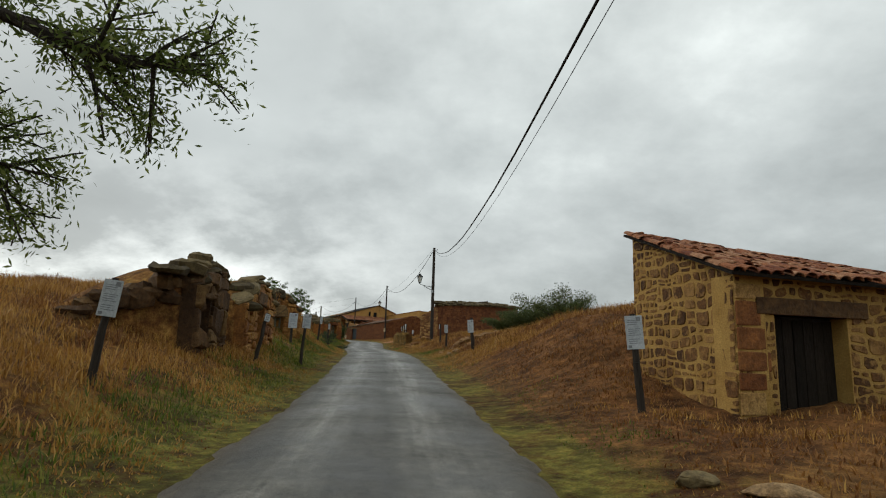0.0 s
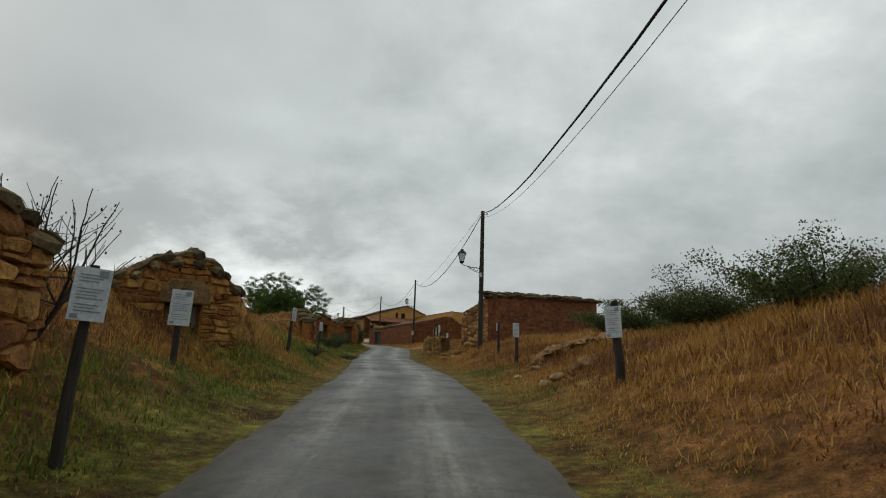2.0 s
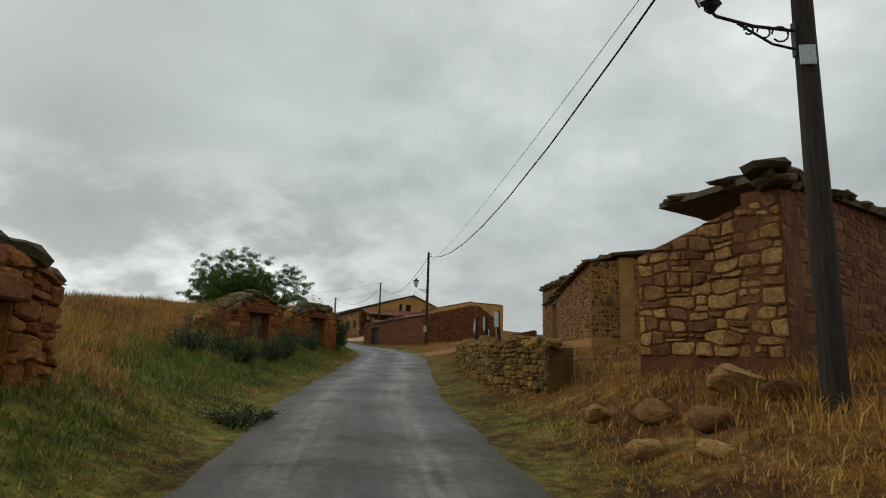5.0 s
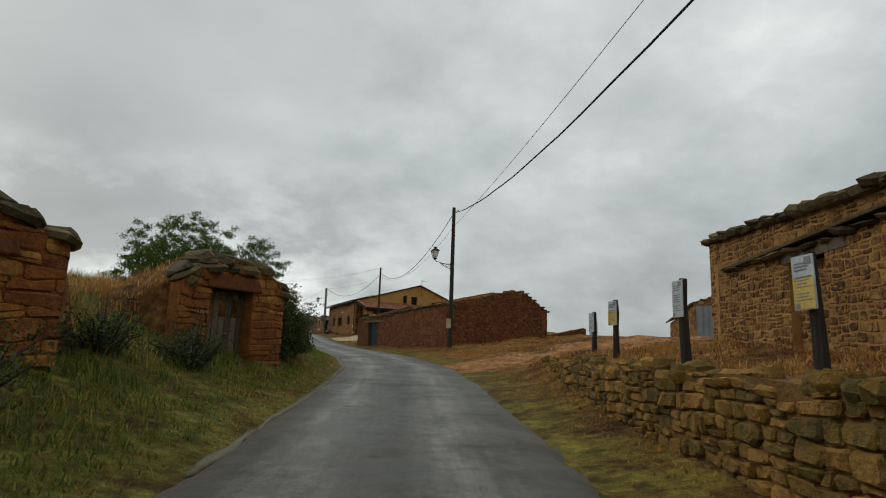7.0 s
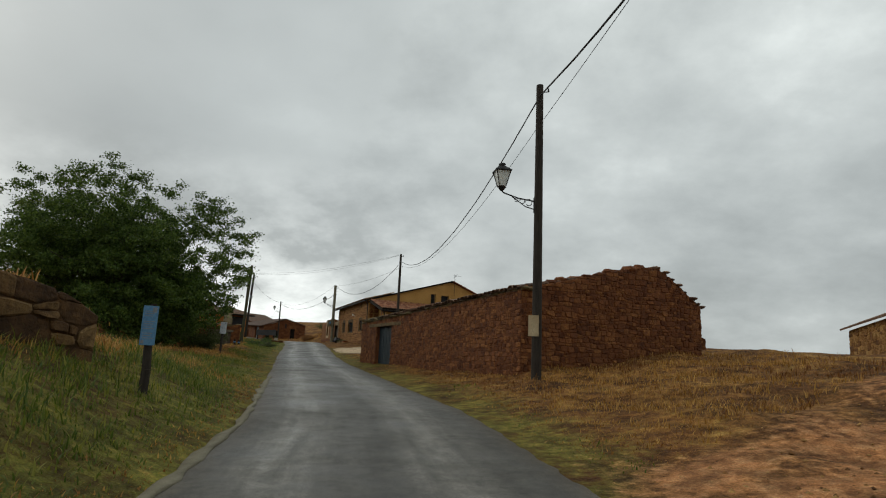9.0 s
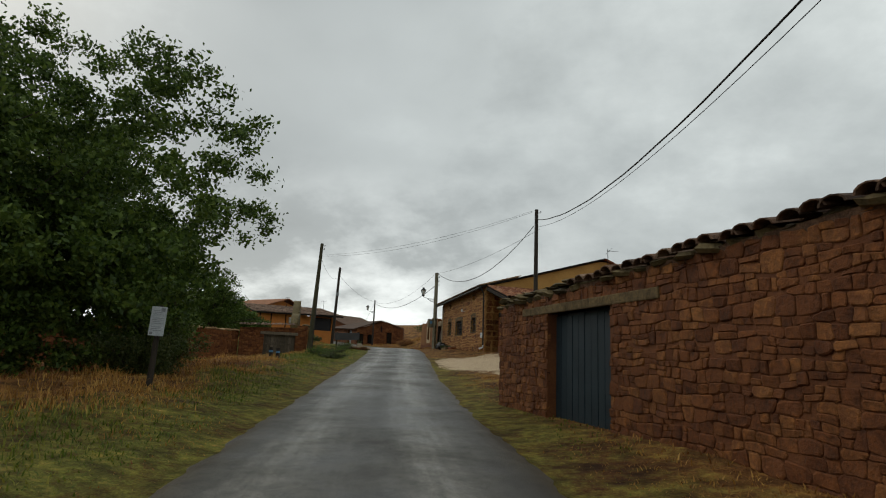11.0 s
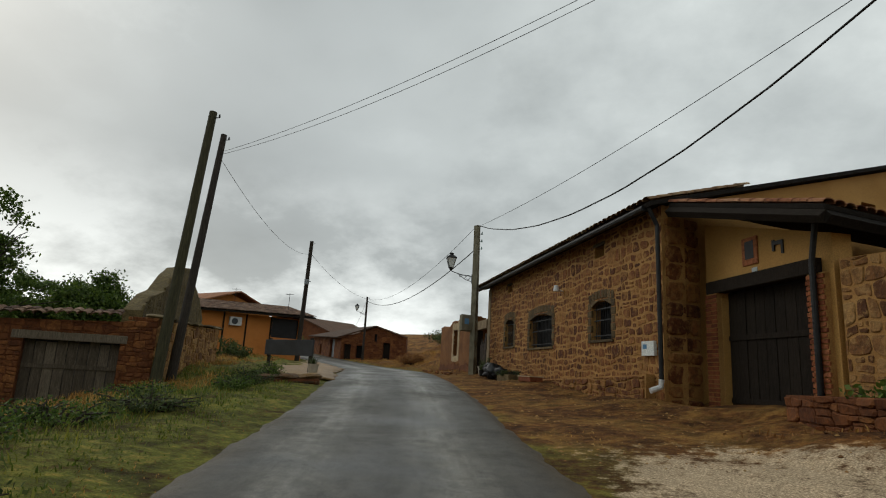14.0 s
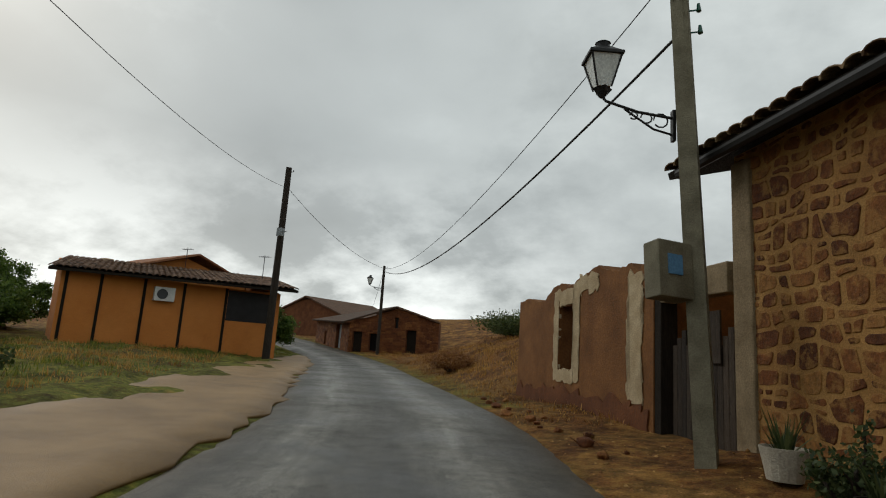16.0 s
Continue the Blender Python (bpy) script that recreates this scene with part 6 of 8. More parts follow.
part("window_screen", boxes((7.2, 9.5, -0.25, -0.2, 1.5, 3.05)), BLACK_PLASTIC_AND_SHADE, w_, "black screened opening")
wall(orange, b_, (-55.5, 177.5), 13.4, slope((0, 3.1), (4.5, 4.0), (9.1, 4.5)), 0.4, ORANGE_RENDER)
wall(orange, (-60.5, 167.5), a_, 13.4, slope((0, 4.4), (7.7, 3.1)), 0.4, ORANGE_RENDER)
o0, o1, o2, o3 = (-53.9, 162.6, 16.42), (-47.2, 171.2, 16.57), (-54.5, 178, 18.1), (-61.2, 168.5, 17.9)
roof_sheet(orange, (o0, o1, o2, o3), 0.12, DARK_WOOD)
tiled(orange, (-53.88, 162.55, 16.58), (-47.15, 171.15, 16.74), (-54.5, 178, 18.26), (-61.2, 168.5, 18.06), DARK_TILE, pitch=0.27, length=0.5, limit=280, jitter=0.01, lift=0.0)
ac = part("air_conditioner", boxes((3.75, 4.65, 0.02, 0.34, 2.15, 2.8), bevel=0.015), WHITE_PLASTIC, w_, "white air conditioner unit")
bm = bmesh.new()
rod(bm, (4.1, 0.335, 2.47), (4.1, 0.36, 2.47), 0.24, None, 16)
part("fan_grille", bm, DARK_METAL, ac)
upper = thing("house_behind", pose(-62, 176, 13.4), "taller orange house with a red tiled roof behind", "house")
wall(upper, (-60.0, 170.5), (-57.0, 178.5), 13.4, slope((0, 4.2), (4.3, 5.6), (8.5, 4.2)), 0.4, ORANGE_RENDER)
wall(upper, (-66.5, 172.5), (-60.0, 170.5), 13.4, 4.2, 0.4, ORANGE_RENDER, ((1.5, 2.6, 2.2, 3.3), (4.0, 5.1, 2.2, 3.3)))
roof_sheet(upper, ((-59.5, 169.9, 17.5), (-57.6, 174.6, 19.2), (-66, 177, 19.2), (-67, 172, 17.5)), 0.12, TILE)
roof_sheet(upper, ((-57.6, 174.6, 19.2), (-56.4, 179.1, 17.5), (-65, 181.5, 17.5), (-66, 177, 19.2)), 0.12, TILE)
part("chimney", boxes((-0.3, 0.3, -0.3, 0.3, 0, 1.3), bevel=0.03), PALE_PLASTER, upper, m=Matrix.Translation((-2.5, -2.5, 4.1)))
for x, y, z in ((-56.5, 172.5, 17.8), (-51.5, 173.5, 17.5)):
    an = thing("tv_aerial", Matrix.Translation((x, y, z)), "thin television aerial on a tiled roof", "aerial", "aerials")
    bm = bmesh.new()
    rod(bm, (0, 0, -0.4), (0, 0, 1.5), 0.02)
    rod(bm, (-0.4, 0, 1.4), (0.4, 0.1, 1.4), 0.012)
    for k in range(5):
        rod(bm, (-0.3 + 0.15 * k, -0.15, 1.4), (-0.3 + 0.15 * k, 0.15, 1.4), 0.01)
    part("mast", bm, BLACK_IRON, an)

# red stone sheds at the bend
bend = thing("red_shed", pose(-52.8, 186, 13.2), "low red stone shed with grey doors at the bend", "shed")
w_ = wall(bend, (-52.8, 186.0), (-45.6, 186.8), 13.2, slope((0, 2.75), (3.9, 4.0), (7.2, 3.0)), 0.5, RED_EARTH, ((4.7, 5.5, -0.5, 2.4), (3.7, 4.0, 2.5, 3.3), (1.7, 2.5, 0.7, 2.0), (0.3, 1.1, -0.5, 2.1)), (RED_STONE, (0.2, 0.35), (0.3, 0.7), 0.03, 0.03), seed=81, limit=120)
part("door", boxes((4.7, 5.5, -0.3, -0.25, -0.5, 2.4)), DARK_WOOD, w_)
part("door", boxes((0.3, 1.1, -0.3, -0.25, -0.5, 2.1)), DARK_WOOD, w_)
part("window", boxes((1.7, 2.5, -0.3, -0.25, 0.7, 2.0)), GLASS, w_)
# gable vent's inner shade, put in as a black sheet
part("vent_opening", boxes((3.7, 4.0, -0.3, -0.25, 2.5, 3.3)), BLACK_PLASTIC_AND_SHADE, w_)
w_ = wall(bend, (-62.0, 195.2), (-52.8, 186.0), 13.2, slope((0, 3.3), (13.0, 2.75)), 0.5, RED_EARTH, ((8.6, 10.4, -0.5, 2.7), (4.0, 4.8, 1.0, 2.2)), (RED_STONE, (0.2, 0.35), (0.3, 0.7), 0.03, 0.03), seed=82, limit=120)
part("door", boxes((8.6, 10.4, -0.3, -0.25, -0.5, 2.7)), GREY_METAL, w_, "grey sheet-metal door")
part("window", boxes((4.0, 4.8, -0.3, -0.25, 1.0, 2.2)), GLASS, w_)
roof_sheet(bend, ((-53.2, 185.7, 15.9), (-62.4, 194.9, 16.45), (-58.5, 198.8, 17.8), (-48.9, 186.2, 17.25)), 0.12, DARK_TILE)
roof_sheet(bend, ((-48.9, 186.2, 17.25), (-58.5, 198.8, 17.8), (-54.5, 202.6, 16.7), (-45.4, 186.6, 16.2)), 0.12, DARK_TILE)
big = thing("large_barn", pose(-70, 203, 13.4), "large dark red barn with a broad tiled roof", "barn")
wall(big, (-76, 206), (-64.5, 203.5), 13.4, slope((0, 4.2), (6, 6.2), (11.8, 4.2)), 0.5, RED_EARTH)
wall(big, (-64.5, 203.5), (-62, 214), 13.4, 4.2, 0.5, RED_EARTH)
roof_sheet(big, ((-76.4, 205.9, 17.5), (-70.2, 204.4, 19.7), (-67.5, 216, 19.7), (-74, 218, 17.5)), 0.15, DARK_TILE)
roof_sheet(big, ((-70.2, 204.4, 19.7), (-64.1, 203.2, 17.5), (-61.6, 214, 17.5), (-67.5, 216, 19.7)), 0.15, DARK_TILE)


# ---- wine-cellar fronts dug into the bank ----
MOUNDS = []


def cellar(front, z, tops, door=None, stones=RUBBLE_OCHRE, core=RED_EARTH, seed=1, caps=8, cap_size=(0.4, 0.8), lintel=None, wing=None, label="", limit=140, door_mat=GREY_WOOD, depth=3.0, lintel_mat=RED_STONE, mound_mat=GROUND):
    """front: plan points a, b; tops: (along, height) of the wall's rounded head; door: from, to, head."""
    a, b = front
    t = thing("wine_cellar", pose(a[0], a[1], z), label, "cellar", "wine cellars along the bank")
    top = slope(*tops)
    w = span(a, b)
    holes = ((door[0], door[1], -0.4, door[2]),) if door else ()
    wl = wall(t, a, b, z, top, 0.32, stones[0], holes, stones, seed=seed, limit=limit)
    if door:
        plank_door(wl, door[0], door[1], -0.3, door[2], door_mat, y=-0.3, planks=7, rails=False, slots=True, label="weathered plank cellar door with barred slots")
        if lintel:
            bm = bmesh.new()
            x0, x1 = door[0] - 0.15, door[1] + 0.2
            v = [(x0, 0), (x1, 0), (x1 - 0.05, lintel * 0.6), (x1 - 0.2, lintel), (x0 + 0.22, lintel), (x0 + 0.02, lintel * 0.5)]
            fr = [bm.verts.new((x, 0.1, door[2] + zz)) for x, zz in v]
            bk = [bm.verts.new((x, -0.4, door[2] + zz)) for x, zz in v]
            bm.faces.new(fr)
            bm.faces.new(bk[::-1])
            for k in range(len(v)):
                bm.faces.new((fr[k], fr[k - 1], bk[k - 1], bk[k]))
            bmesh.ops.bevel(bm, geom=bm.edges[:], offset=0.03, segments=1, affect="EDGES")
            part("lintel", bm, lintel_mat, wl, "single large lintel stone")
    if wing:
        wall(t, wing[0], a, z, slope((0, wing[1]), (span(wing[0], a), tops[0][1])), 0.6, core, (), stones, seed=seed + 50, limit=80)
    # earth mound behind and beside the front
    rnd = random.Random(seed)
    bm = bmesh.new()
    n, k = 16, 8
    grid = []
    side = 1.3
    peak = max(h for _, h in tops)
    for i in range(n + 1):
        x = -side + (w + 2 * side) * i / n
        inx = min(max(x, 0), w)
        fall = max(0.0, 1 - (abs(x - inx) / side) ** 1.5)
        row = [bm.verts.new((x, -0.32 if 0.05 < x < w - 0.05 else -0.25 - 1.1 * abs(x - inx), -0.8))]
        for j in range(k + 1):
            y = -0.3 - depth * j / k - 1.1 * abs(x - inx) * (1 - j / k)
            zz = (top(inx) + 0.04 + 0.12 * math.sin(math.pi * j / k)) * fall * (1 - (j / k) ** 2 * 0.5) - 0.3 * (1 - fall)
            row.append(bm.verts.new((x, y, zz + rnd.uniform(-0.05, 0.05))))
        grid.append(row)
    for i in range(n):
        for j in range(k + 1):
            bm.faces.new((grid[i][j], grid[i + 1][j], grid[i + 1][j + 1], grid[i][j + 1]))
    part("earth_roof", bm, mound_mat, wl, "grassy earth roof", smooth=True)
    for layer in range(3 if caps else 0):
        x = -0.05
        while x < w - 0.2:
            ww = rnd.uniform(*cap_size)
            xx = x + ww / 2
            if layer == 0 or rnd.random() < 0.6:
                dy_, dz_ = ((0.0, 0.03), (-0.2, 0.14), (0.14, -0.14))[layer]
                slab(wl, Matrix.Translation((xx, -0.22 + dy_ + rnd.uniform(-0.06, 0.08), top(min(max(xx, 0), w)) + dz_)) @ Matrix.Rotation(-math.atan2(top(min(max(xx + 0.2, 0), w)) - top(min(max(xx - 0.2, 0), w)), 0.4), 4, "Y"), (ww * (1.15 if layer < 2 else 0.7), rnd.uniform(0.55, 0.9), rnd.uniform(0.12, 0.22)), GREY_STONE)
            x += ww * 0.85
    MOUNDS.append((wl, w, top, depth, seed))
    return t, wl


DARK_RUBBLE = (DARK_SAND, (0.3, 0.55), (0.4, 0.9), 0.02, 0.13)
RED_BLOCK = (RED_STONE, (0.16, 0.26), (0.3, 0.65), 0.03, 0.06)
MIX_STONE = material("cellar_stone", [(0.2, (0.14, 0.046, 0.017)), (0.45, (0.24, 0.088, 0.03)), (0.62, (0.32, 0.14, 0.045)), (0.8, (0.45, 0.255, 0.085))], vary=0.4, bump=0.6, fine_scale=18, smear=(0.2, 0.07, 0.025))
CELLAR_BLOCK = (MIX_STONE, (0.12, 0.24), (0.4, 1.1), 0.012, 0.045)
c1, w1 = cellar(((2.0, 29.35), (1.62, 31.7)), 8.75, ((0, 1.6), (0.5, 1.95), (1.4, 2.12), (2.0, 2.15), (2.38, 1.85)), (0.35, 1.15, 1.35), DARK_RUBBLE, seed=101, cap_size=(0.7, 1.3), lintel=0.35, lintel_mat=DARK_SAND, label="collapsing cellar front of dark sandstone with a plank door")
for x, y, z, s in ((-0.6, -0.4, 1.86, (1.1, 0.8, 0.2)), (0.2, -0.3, 1.98, (1.2, 0.9, 0.26)), (0.85, -0.3, 2.16, (0.9, 0.8, 0.24)), (1.05, -0.3, 2.36, (0.66, 0.6, 0.24)), (1.35, -0.2, 2.2, (0.5, 0.5, 0.22))):
    slab(w1, Matrix.Translation((x, y, z)), s, GREY_STONE)
for k in range(16):
    f = k / 15
    slab(w1, Matrix.Translation((0.2 - 1.5 * f, -0.45 - 1.5 * f + SLAB_RND.uniform(-0.15, 0.15), 1.72 - 0.75 * f + SLAB_RND.uniform(-0.35, 0.12))), (SLAB_RND.uniform(0.5, 1.0), SLAB_RND.uniform(0.5, 0.8), SLAB_RND.uniform(0.2, 0.4)), DARK_SAND)
cellar(((1.85, 32.6), (1.1, 36.9)), 8.95, ((0, 1.25), (0.9, 1.75), (2.0, 2.05), (3.2, 2.0), (4.37, 1.7)), (1.5, 2.65, 1.36), (CELLAR_OCHRE, (0.18, 0.36), (0.3, 0.7), 0.03, 0.08), seed=102, caps=8, lintel=0.4, lintel_mat=DARK_SAND, label="low cellar front of eroded ochre stone with a barred door")
cellar(((-2.6, 42.2), (-0.2, 44.5)), 9.45, ((0, 1.25), (0.7, 1.55), (1.4, 2.0), (2.1, 2.2), (2.7, 2.0), (3.32, 1.45)), (1.65, 2.45, 1.05), (CELLAR_OCHRE, (0.1, 0.24), (0.2, 0.6), 0.02, 0.06), seed=103, door_mat=CONCRETE, caps=9, lintel=0.55, lintel_mat=DARK_SAND, cap_size=(0.3, 0.6), label="rounded cellar front of ochre stone with a trapezoid lintel")
cellar(((-2.75, 57.0), (-3.5, 60.1)), 9.75, ((0, 1.1), (0.9, 1.5), (2.2, 1.55), (3.4, 1.2)), (1.5, 2.3, 1.0), (MIX_STONE, (0.16, 0.3), (0.25, 0.6), 0.03, 0.07), seed=104, caps=7, lintel=0.25, label="small cellar front of red-brown stone in the bank")
cellar(((-8.95, 75.15), (-7.85, 77.85)), 10.35, ((0, 1.4), (0.6, 1.85), (1.3, 2.08), (2.1, 1.95), (2.9, 1.65)), (1.08, 2.12, 1.38), CELLAR_BLOCK, seed=105, caps=6, lintel=0.28, label="red and ochre block cellar front with a slotted plank door")
cellar(((-8.56, 81.72), (-7.46, 84.33)), 10.55, ((0, 1.4), (0.6, 1.9), (1.6, 2.0), (2.4, 1.85), (2.83, 1.55)), (0.74, 1.88, 1.38), CELLAR_BLOCK, seed=106, caps=6, lintel=0.3, label="red block cellar front with a studded plank door")
cellar(((-13.4, 92.3), (-12.1, 96.2)), 10.95, ((0, 1.2), (0.8, 1.4), (2.8, 1.42), (3.6, 1.2), (4.1, 0.9)), (1.3, 2.45, 0.95), (DARK_SAND, (0.2, 0.4), (0.3, 0.8), 0.02, 0.05), seed=107, caps=0, lintel=0.25, label="small grassy cellar front under the tree")

# ---- retaining wall ----
ret = thing("retaining_wall", pose(-1.2, 83.4, 9.7), "mossy dry-stone retaining wall holding the terrace", "wall")
MOSSY = material("mossy_stone", [(0.2, (0.065, 0.05, 0.016)), (0.4, (0.15, 0.104, 0.032)), (0.58, (0.28, 0.158, 0.05)), (0.78, (0.4, 0.23, 0.07)), (0.92, (0.27, 0.11, 0.042))], scale=1.6, vary=0.4, stain=0.75, stain_tint=(0.32, 0.36, 0.16), fine_scale=18, bump=0.7, smear=(0.24, 0.13, 0.04))
WALL_EARTH = material("wall_earth", [(0.3, (0.09, 0.05, 0.018)), (0.7, (0.23, 0.125, 0.042))], scale=2.0, fine_scale=20, bump=0.6)
line = [(0.9, 88.6), (-1.15, 87.2), (-0.95, 83.6), (-0.62, 80.0), (-0.28, 77.3), (0.4, 72.9), (1.2, 68.6), (2.4, 65.2)]
for k, (p, q) in enumerate(zip(line, line[1:])):
    zb0, zb1 = float(road_z(p[1])), float(road_z(q[1]))
    mid_z = (zb0 + zb1) / 2
    ragged = lambda x, g=mid_z, h=k * 1.7: 10.6 - g + 0.07 * math.sin(2.3 * x + h) + 0.05 * math.sin(6.1 * x + 2 * h)
    w_ = wall(ret, p, q, mid_z, ragged, 0.5, WALL_EARTH, (), (MOSSY, (0.07, 0.2), (0.12, 0.42), 0.018, 0.055), seed=110 + k, limit=65)
    slab_row(w_, 0, span(p, q), ragged, MOSSY, deep=0.34, w=(0.14, 0.4), h=(0.05, 0.16), seed=120 + k)


# ---- posts with boards ----
def board_post(x, y, top, w, h, turn, lean=(0, 0), mat=WHITE_PANEL, lower=None, label="dark wooden post with a small faded information board", drop=0.03, r=0.055):
    z = on_ground(x, y)
    t = thing("information_post", pose(x, y, z), label, "information post", "information posts")
    hgt = top - z
    rnd = random.Random(int(x * 31 + y * 17))
    bm = bmesh.new()
    pts = [Vector((lean[0] * f, lean[1] * f, hgt * f)) + Vector((rnd.uniform(-0.02, 0.02), rnd.uniform(-0.02, 0.02), 0)) * (0 < f < 1) for f in (-0.2, 0.25, 0.5, 0.75, 1.0)]
    for k, (p, q) in enumerate(zip(pts, pts[1:])):
        rod(bm, p, q, r * (1.1 - 0.08 * k), r * (1.02 - 0.08 * k), 9)
    part("post", bm, POLE_WOOD, t)
    if w:
        d = radians(turn)
        m = Matrix.Translation((lean[0] * 0.85, lean[1] * 0.85, hgt - h / 2 - drop)) @ Matrix.Rotation(d, 4, "Z") @ Matrix.Rotation(math.atan2(lean[0], hgt), 4, "Y")
        b = part("board", boxes((-w / 2, w / 2, -r - 0.025, -r - 0.01, -h / 2, h / 2), bevel=0.003), mat, t, "faded white panel", m=m)
        part("bracket", boxes((-0.05, 0.05, -r - 0.01, 0, -h * 0.3, -h * 0.25), (-0.05, 0.05, -r - 0.01, 0, h * 0.25, h * 0.3)), BLACK_IRON, t, m=m)
        f = -r - 0.027
        if lower:
            part("lower_panel", boxes((-w / 2 + 0.004, w / 2 - 0.004, f - 0.003, f, -h / 2 + 0.01, h * 0.08)), lower, b, "yellow lower panel")
            f -= 0.004
        for k, zz in enumerate((0.36, 0.30, 0.24, 0.1, 0.04, -0.02, -0.08, -0.2, -0.26, -0.32)):
            part("text_bar", boxes((-w * 0.36, w * (0.36 - 0.09 * (k % 3)), f - 0.002, f + 0.004, h * zz - 0.005, h * zz + 0.005)), INK, b)
        part("picture", boxes((w * 0.14, w * 0.40, f - 0.003, f + 0.004, h * 0.33, h * 0.46)), INK, b)
        part("picture", boxes((-w * 0.42, -w * 0.22, f - 0.003, f + 0.004, -h * 0.46, -h * 0.38)), INK, b)
    return t


board_post(3.14, 24.35, 9.87, 0.24, 0.5, 20, lean=(0.16, 0.02))
board_post(2.3, 32.4, 9.95, 0.16, 0.2, 55, lean=(0.25, 0))
board_post(2.6, 35.6, 10.17, 0.28, 0.45, 40, lean=(0.1, 0), r=0.05)
board_post(0.68, 40.4, 10.5, 0.34, 0.6, 25, lean=(0.05, 0))
board_post(-0.33, 48.2, 10.85, 0.16, 0.4, 60, lean=(0.1, 0))
board_post(-1.25, 54.0, 10.75, 0.14, 0.35, 50)
board_post(10.72, 25.75, 9.66, 0.25, 0.5, -8, lean=(-0.1, 0))
board_post(8.08, 41.1, 10.52, 0.27, 0.52, -28, lean=(-0.08, 0), drop=0.1, r=0.075)
board_post(6.5, 50.1, 10.68, 0.2, 0.45, -14, r=0.06)
board_post(5.85, 54.9, 10.95, 0.07, 0.3, -60, r=0.06)
board_post(1.32, 74.3, 11.85, 0.26, 0.52, -55, lean=(-0.06, 0.05), r=0.07)
board_post(0.8, 76.7, 11.82, 0.27, 0.52, -74, lean=(-0.05, 0.04), lower=YELLOW_PANEL, label="dark wooden post with a white and yellow information board", r=0.07)
board_post(0.26, 79.15, 11.87, 0.3, 0.5, -80, r=0.07)
board_post(0.0, 82.9, 11.92, 0.26, 0.48, -62, lower=YELLOW_PANEL, label="dark wooden post with a white and yellow information board", r=0.06)
board_post(0.39, 88.65, 11.85, 0.26, 0.45, -40, r=0.06)
board_post(-0.06, 85.5, 11.86, 0.26, 0.45, -72, r=0.06)
board_post(-10.75, 95.6, 12.02, 0.2, 0.55, 20, mat=BLUE_PRINT, label="dark post with a small blue board in the verge", r=0.06)
board_post(-20.25, 114.4, 12.78, 0.28, 0.55, 25, label="leaning post with a faded board beside the tree", lean=(0.06, 0))

# two short stumps with blue tops
for dx in (0.0, 0.24):
    x, y = -25.95 + dx, 126.3 + dx * 0.6
    z = on_ground(x, y)
    st = thing("marker_stump", pose(x, y, z), "short dark wooden stump with a blue band", "stump", "marker stumps")
    bm = bmesh.new()
    rod(bm, (0, 0, -0.3), (0, 0, 0.5), 0.09, 0.075, 9)
    part("stump", bm, POLE_WOOD, st)
    bm = bmesh.new()
    rod(bm, (0, 0, 0.3), (0, 0, 0.38), 0.084, 0.08, 9)
    part("band", bm, BLUE_PRINT, st)


# ---- loose rocks ----
def rock(x, y, size, mat, seed, label, sink=0.3, turn=0.0):
    rr = random.Random(seed * 7 + 1)
    bm = bmesh.new()
    for _ in range(22):
        v = Vector((rr.gauss(0, 1), rr.gauss(0, 1), rr.gauss(0, 1))).normalized() * rr.uniform(0.42, 0.55)
        bm.verts.new((v.x * size[0], v.y * size[1], max(v.z, -0.3) * size[2]))
    bmesh.ops.convex_hull(bm, input=bm.verts[:])
    bmesh.ops.delete(bm, geom=[v for v in bm.verts if not v.link_faces], context="VERTS")
    bmesh.ops.bevel(bm, geom=bm.edges[:], offset=min(size) * 0.06, segments=1, affect="EDGES")
    ob = new("rock", link_mesh("rock", bm, mat, smooth=False))
    ob.matrix_basis = pose(x, y, on_ground(x, y) + size[2] * (0.5 - sink), 0, 0, turn)
    return tagged(ob, label, "rock", "loose rocks")


rock(10.15, 22.0, (0.42, 0.3, 0.2), GREY_STONE, 1, "dark weathered boulder in short grass")
rock(10.6, 21.5, (0.7, 0.24, 0.17), PALE_STONE, 2, "pale curved sandstone block by the verge", turn=-30)
rock(10.98, 21.15, (0.24, 0.18, 0.14), PALE_STONE, 3, "small pale sandstone lump by the verge")
for k, (x, y, s) in enumerate(((7.0, 47.2, (0.4, 0.3, 0.18)), (6.5, 45.9, (0.3, 0.25, 0.14)), (7.3, 44.0, (0.5, 0.4, 0.25)), (7.0, 43.6, (0.35, 0.3, 0.2)))):
    rock(x, y, s, PALE_STONE, 5 + k, "pale sandstone lump in the dry grass", turn=40 * k)
for k in range(18):
    f = k / 17
    x, y = -32.3 + 3.6 * f + SLAB_RND.uniform(-0.5, 0.2), 160.0 - 6.2 * f
    s = SLAB_RND.uniform(0.1, 0.32)
    rock(x - 0.6, y - 0.4, (s, s * 0.8, s * 0.6), HOUSE_STONE if k % 3 else RED_STONE, 30 + k, "loose fallen stone at the wall foot", turn=k * 47)

# ---- notice board, pots, slabs beside the lane ----
nbz = on_ground(-33.9, 147.7)
nb_ = thing("notice_board", wall_frame((-35.3, 148.3), (-32.6, 147.15), nbz), "long grey notice board on two dark posts", "notice board")
for x in (0.1, 2.75):
    bm = bmesh.new()
    rod(bm, (x, -0.05, -0.4), (x, -0.05, 1.2), 0.07, 0.065, 9)
    part("post", bm, POLE_WOOD, nb_)
part("board", boxes((-0.05, 2.95, 0.02, 0.07, 0.58, 1.14), bevel=0.008), DARK_METAL, nb_, "plain dark grey board")
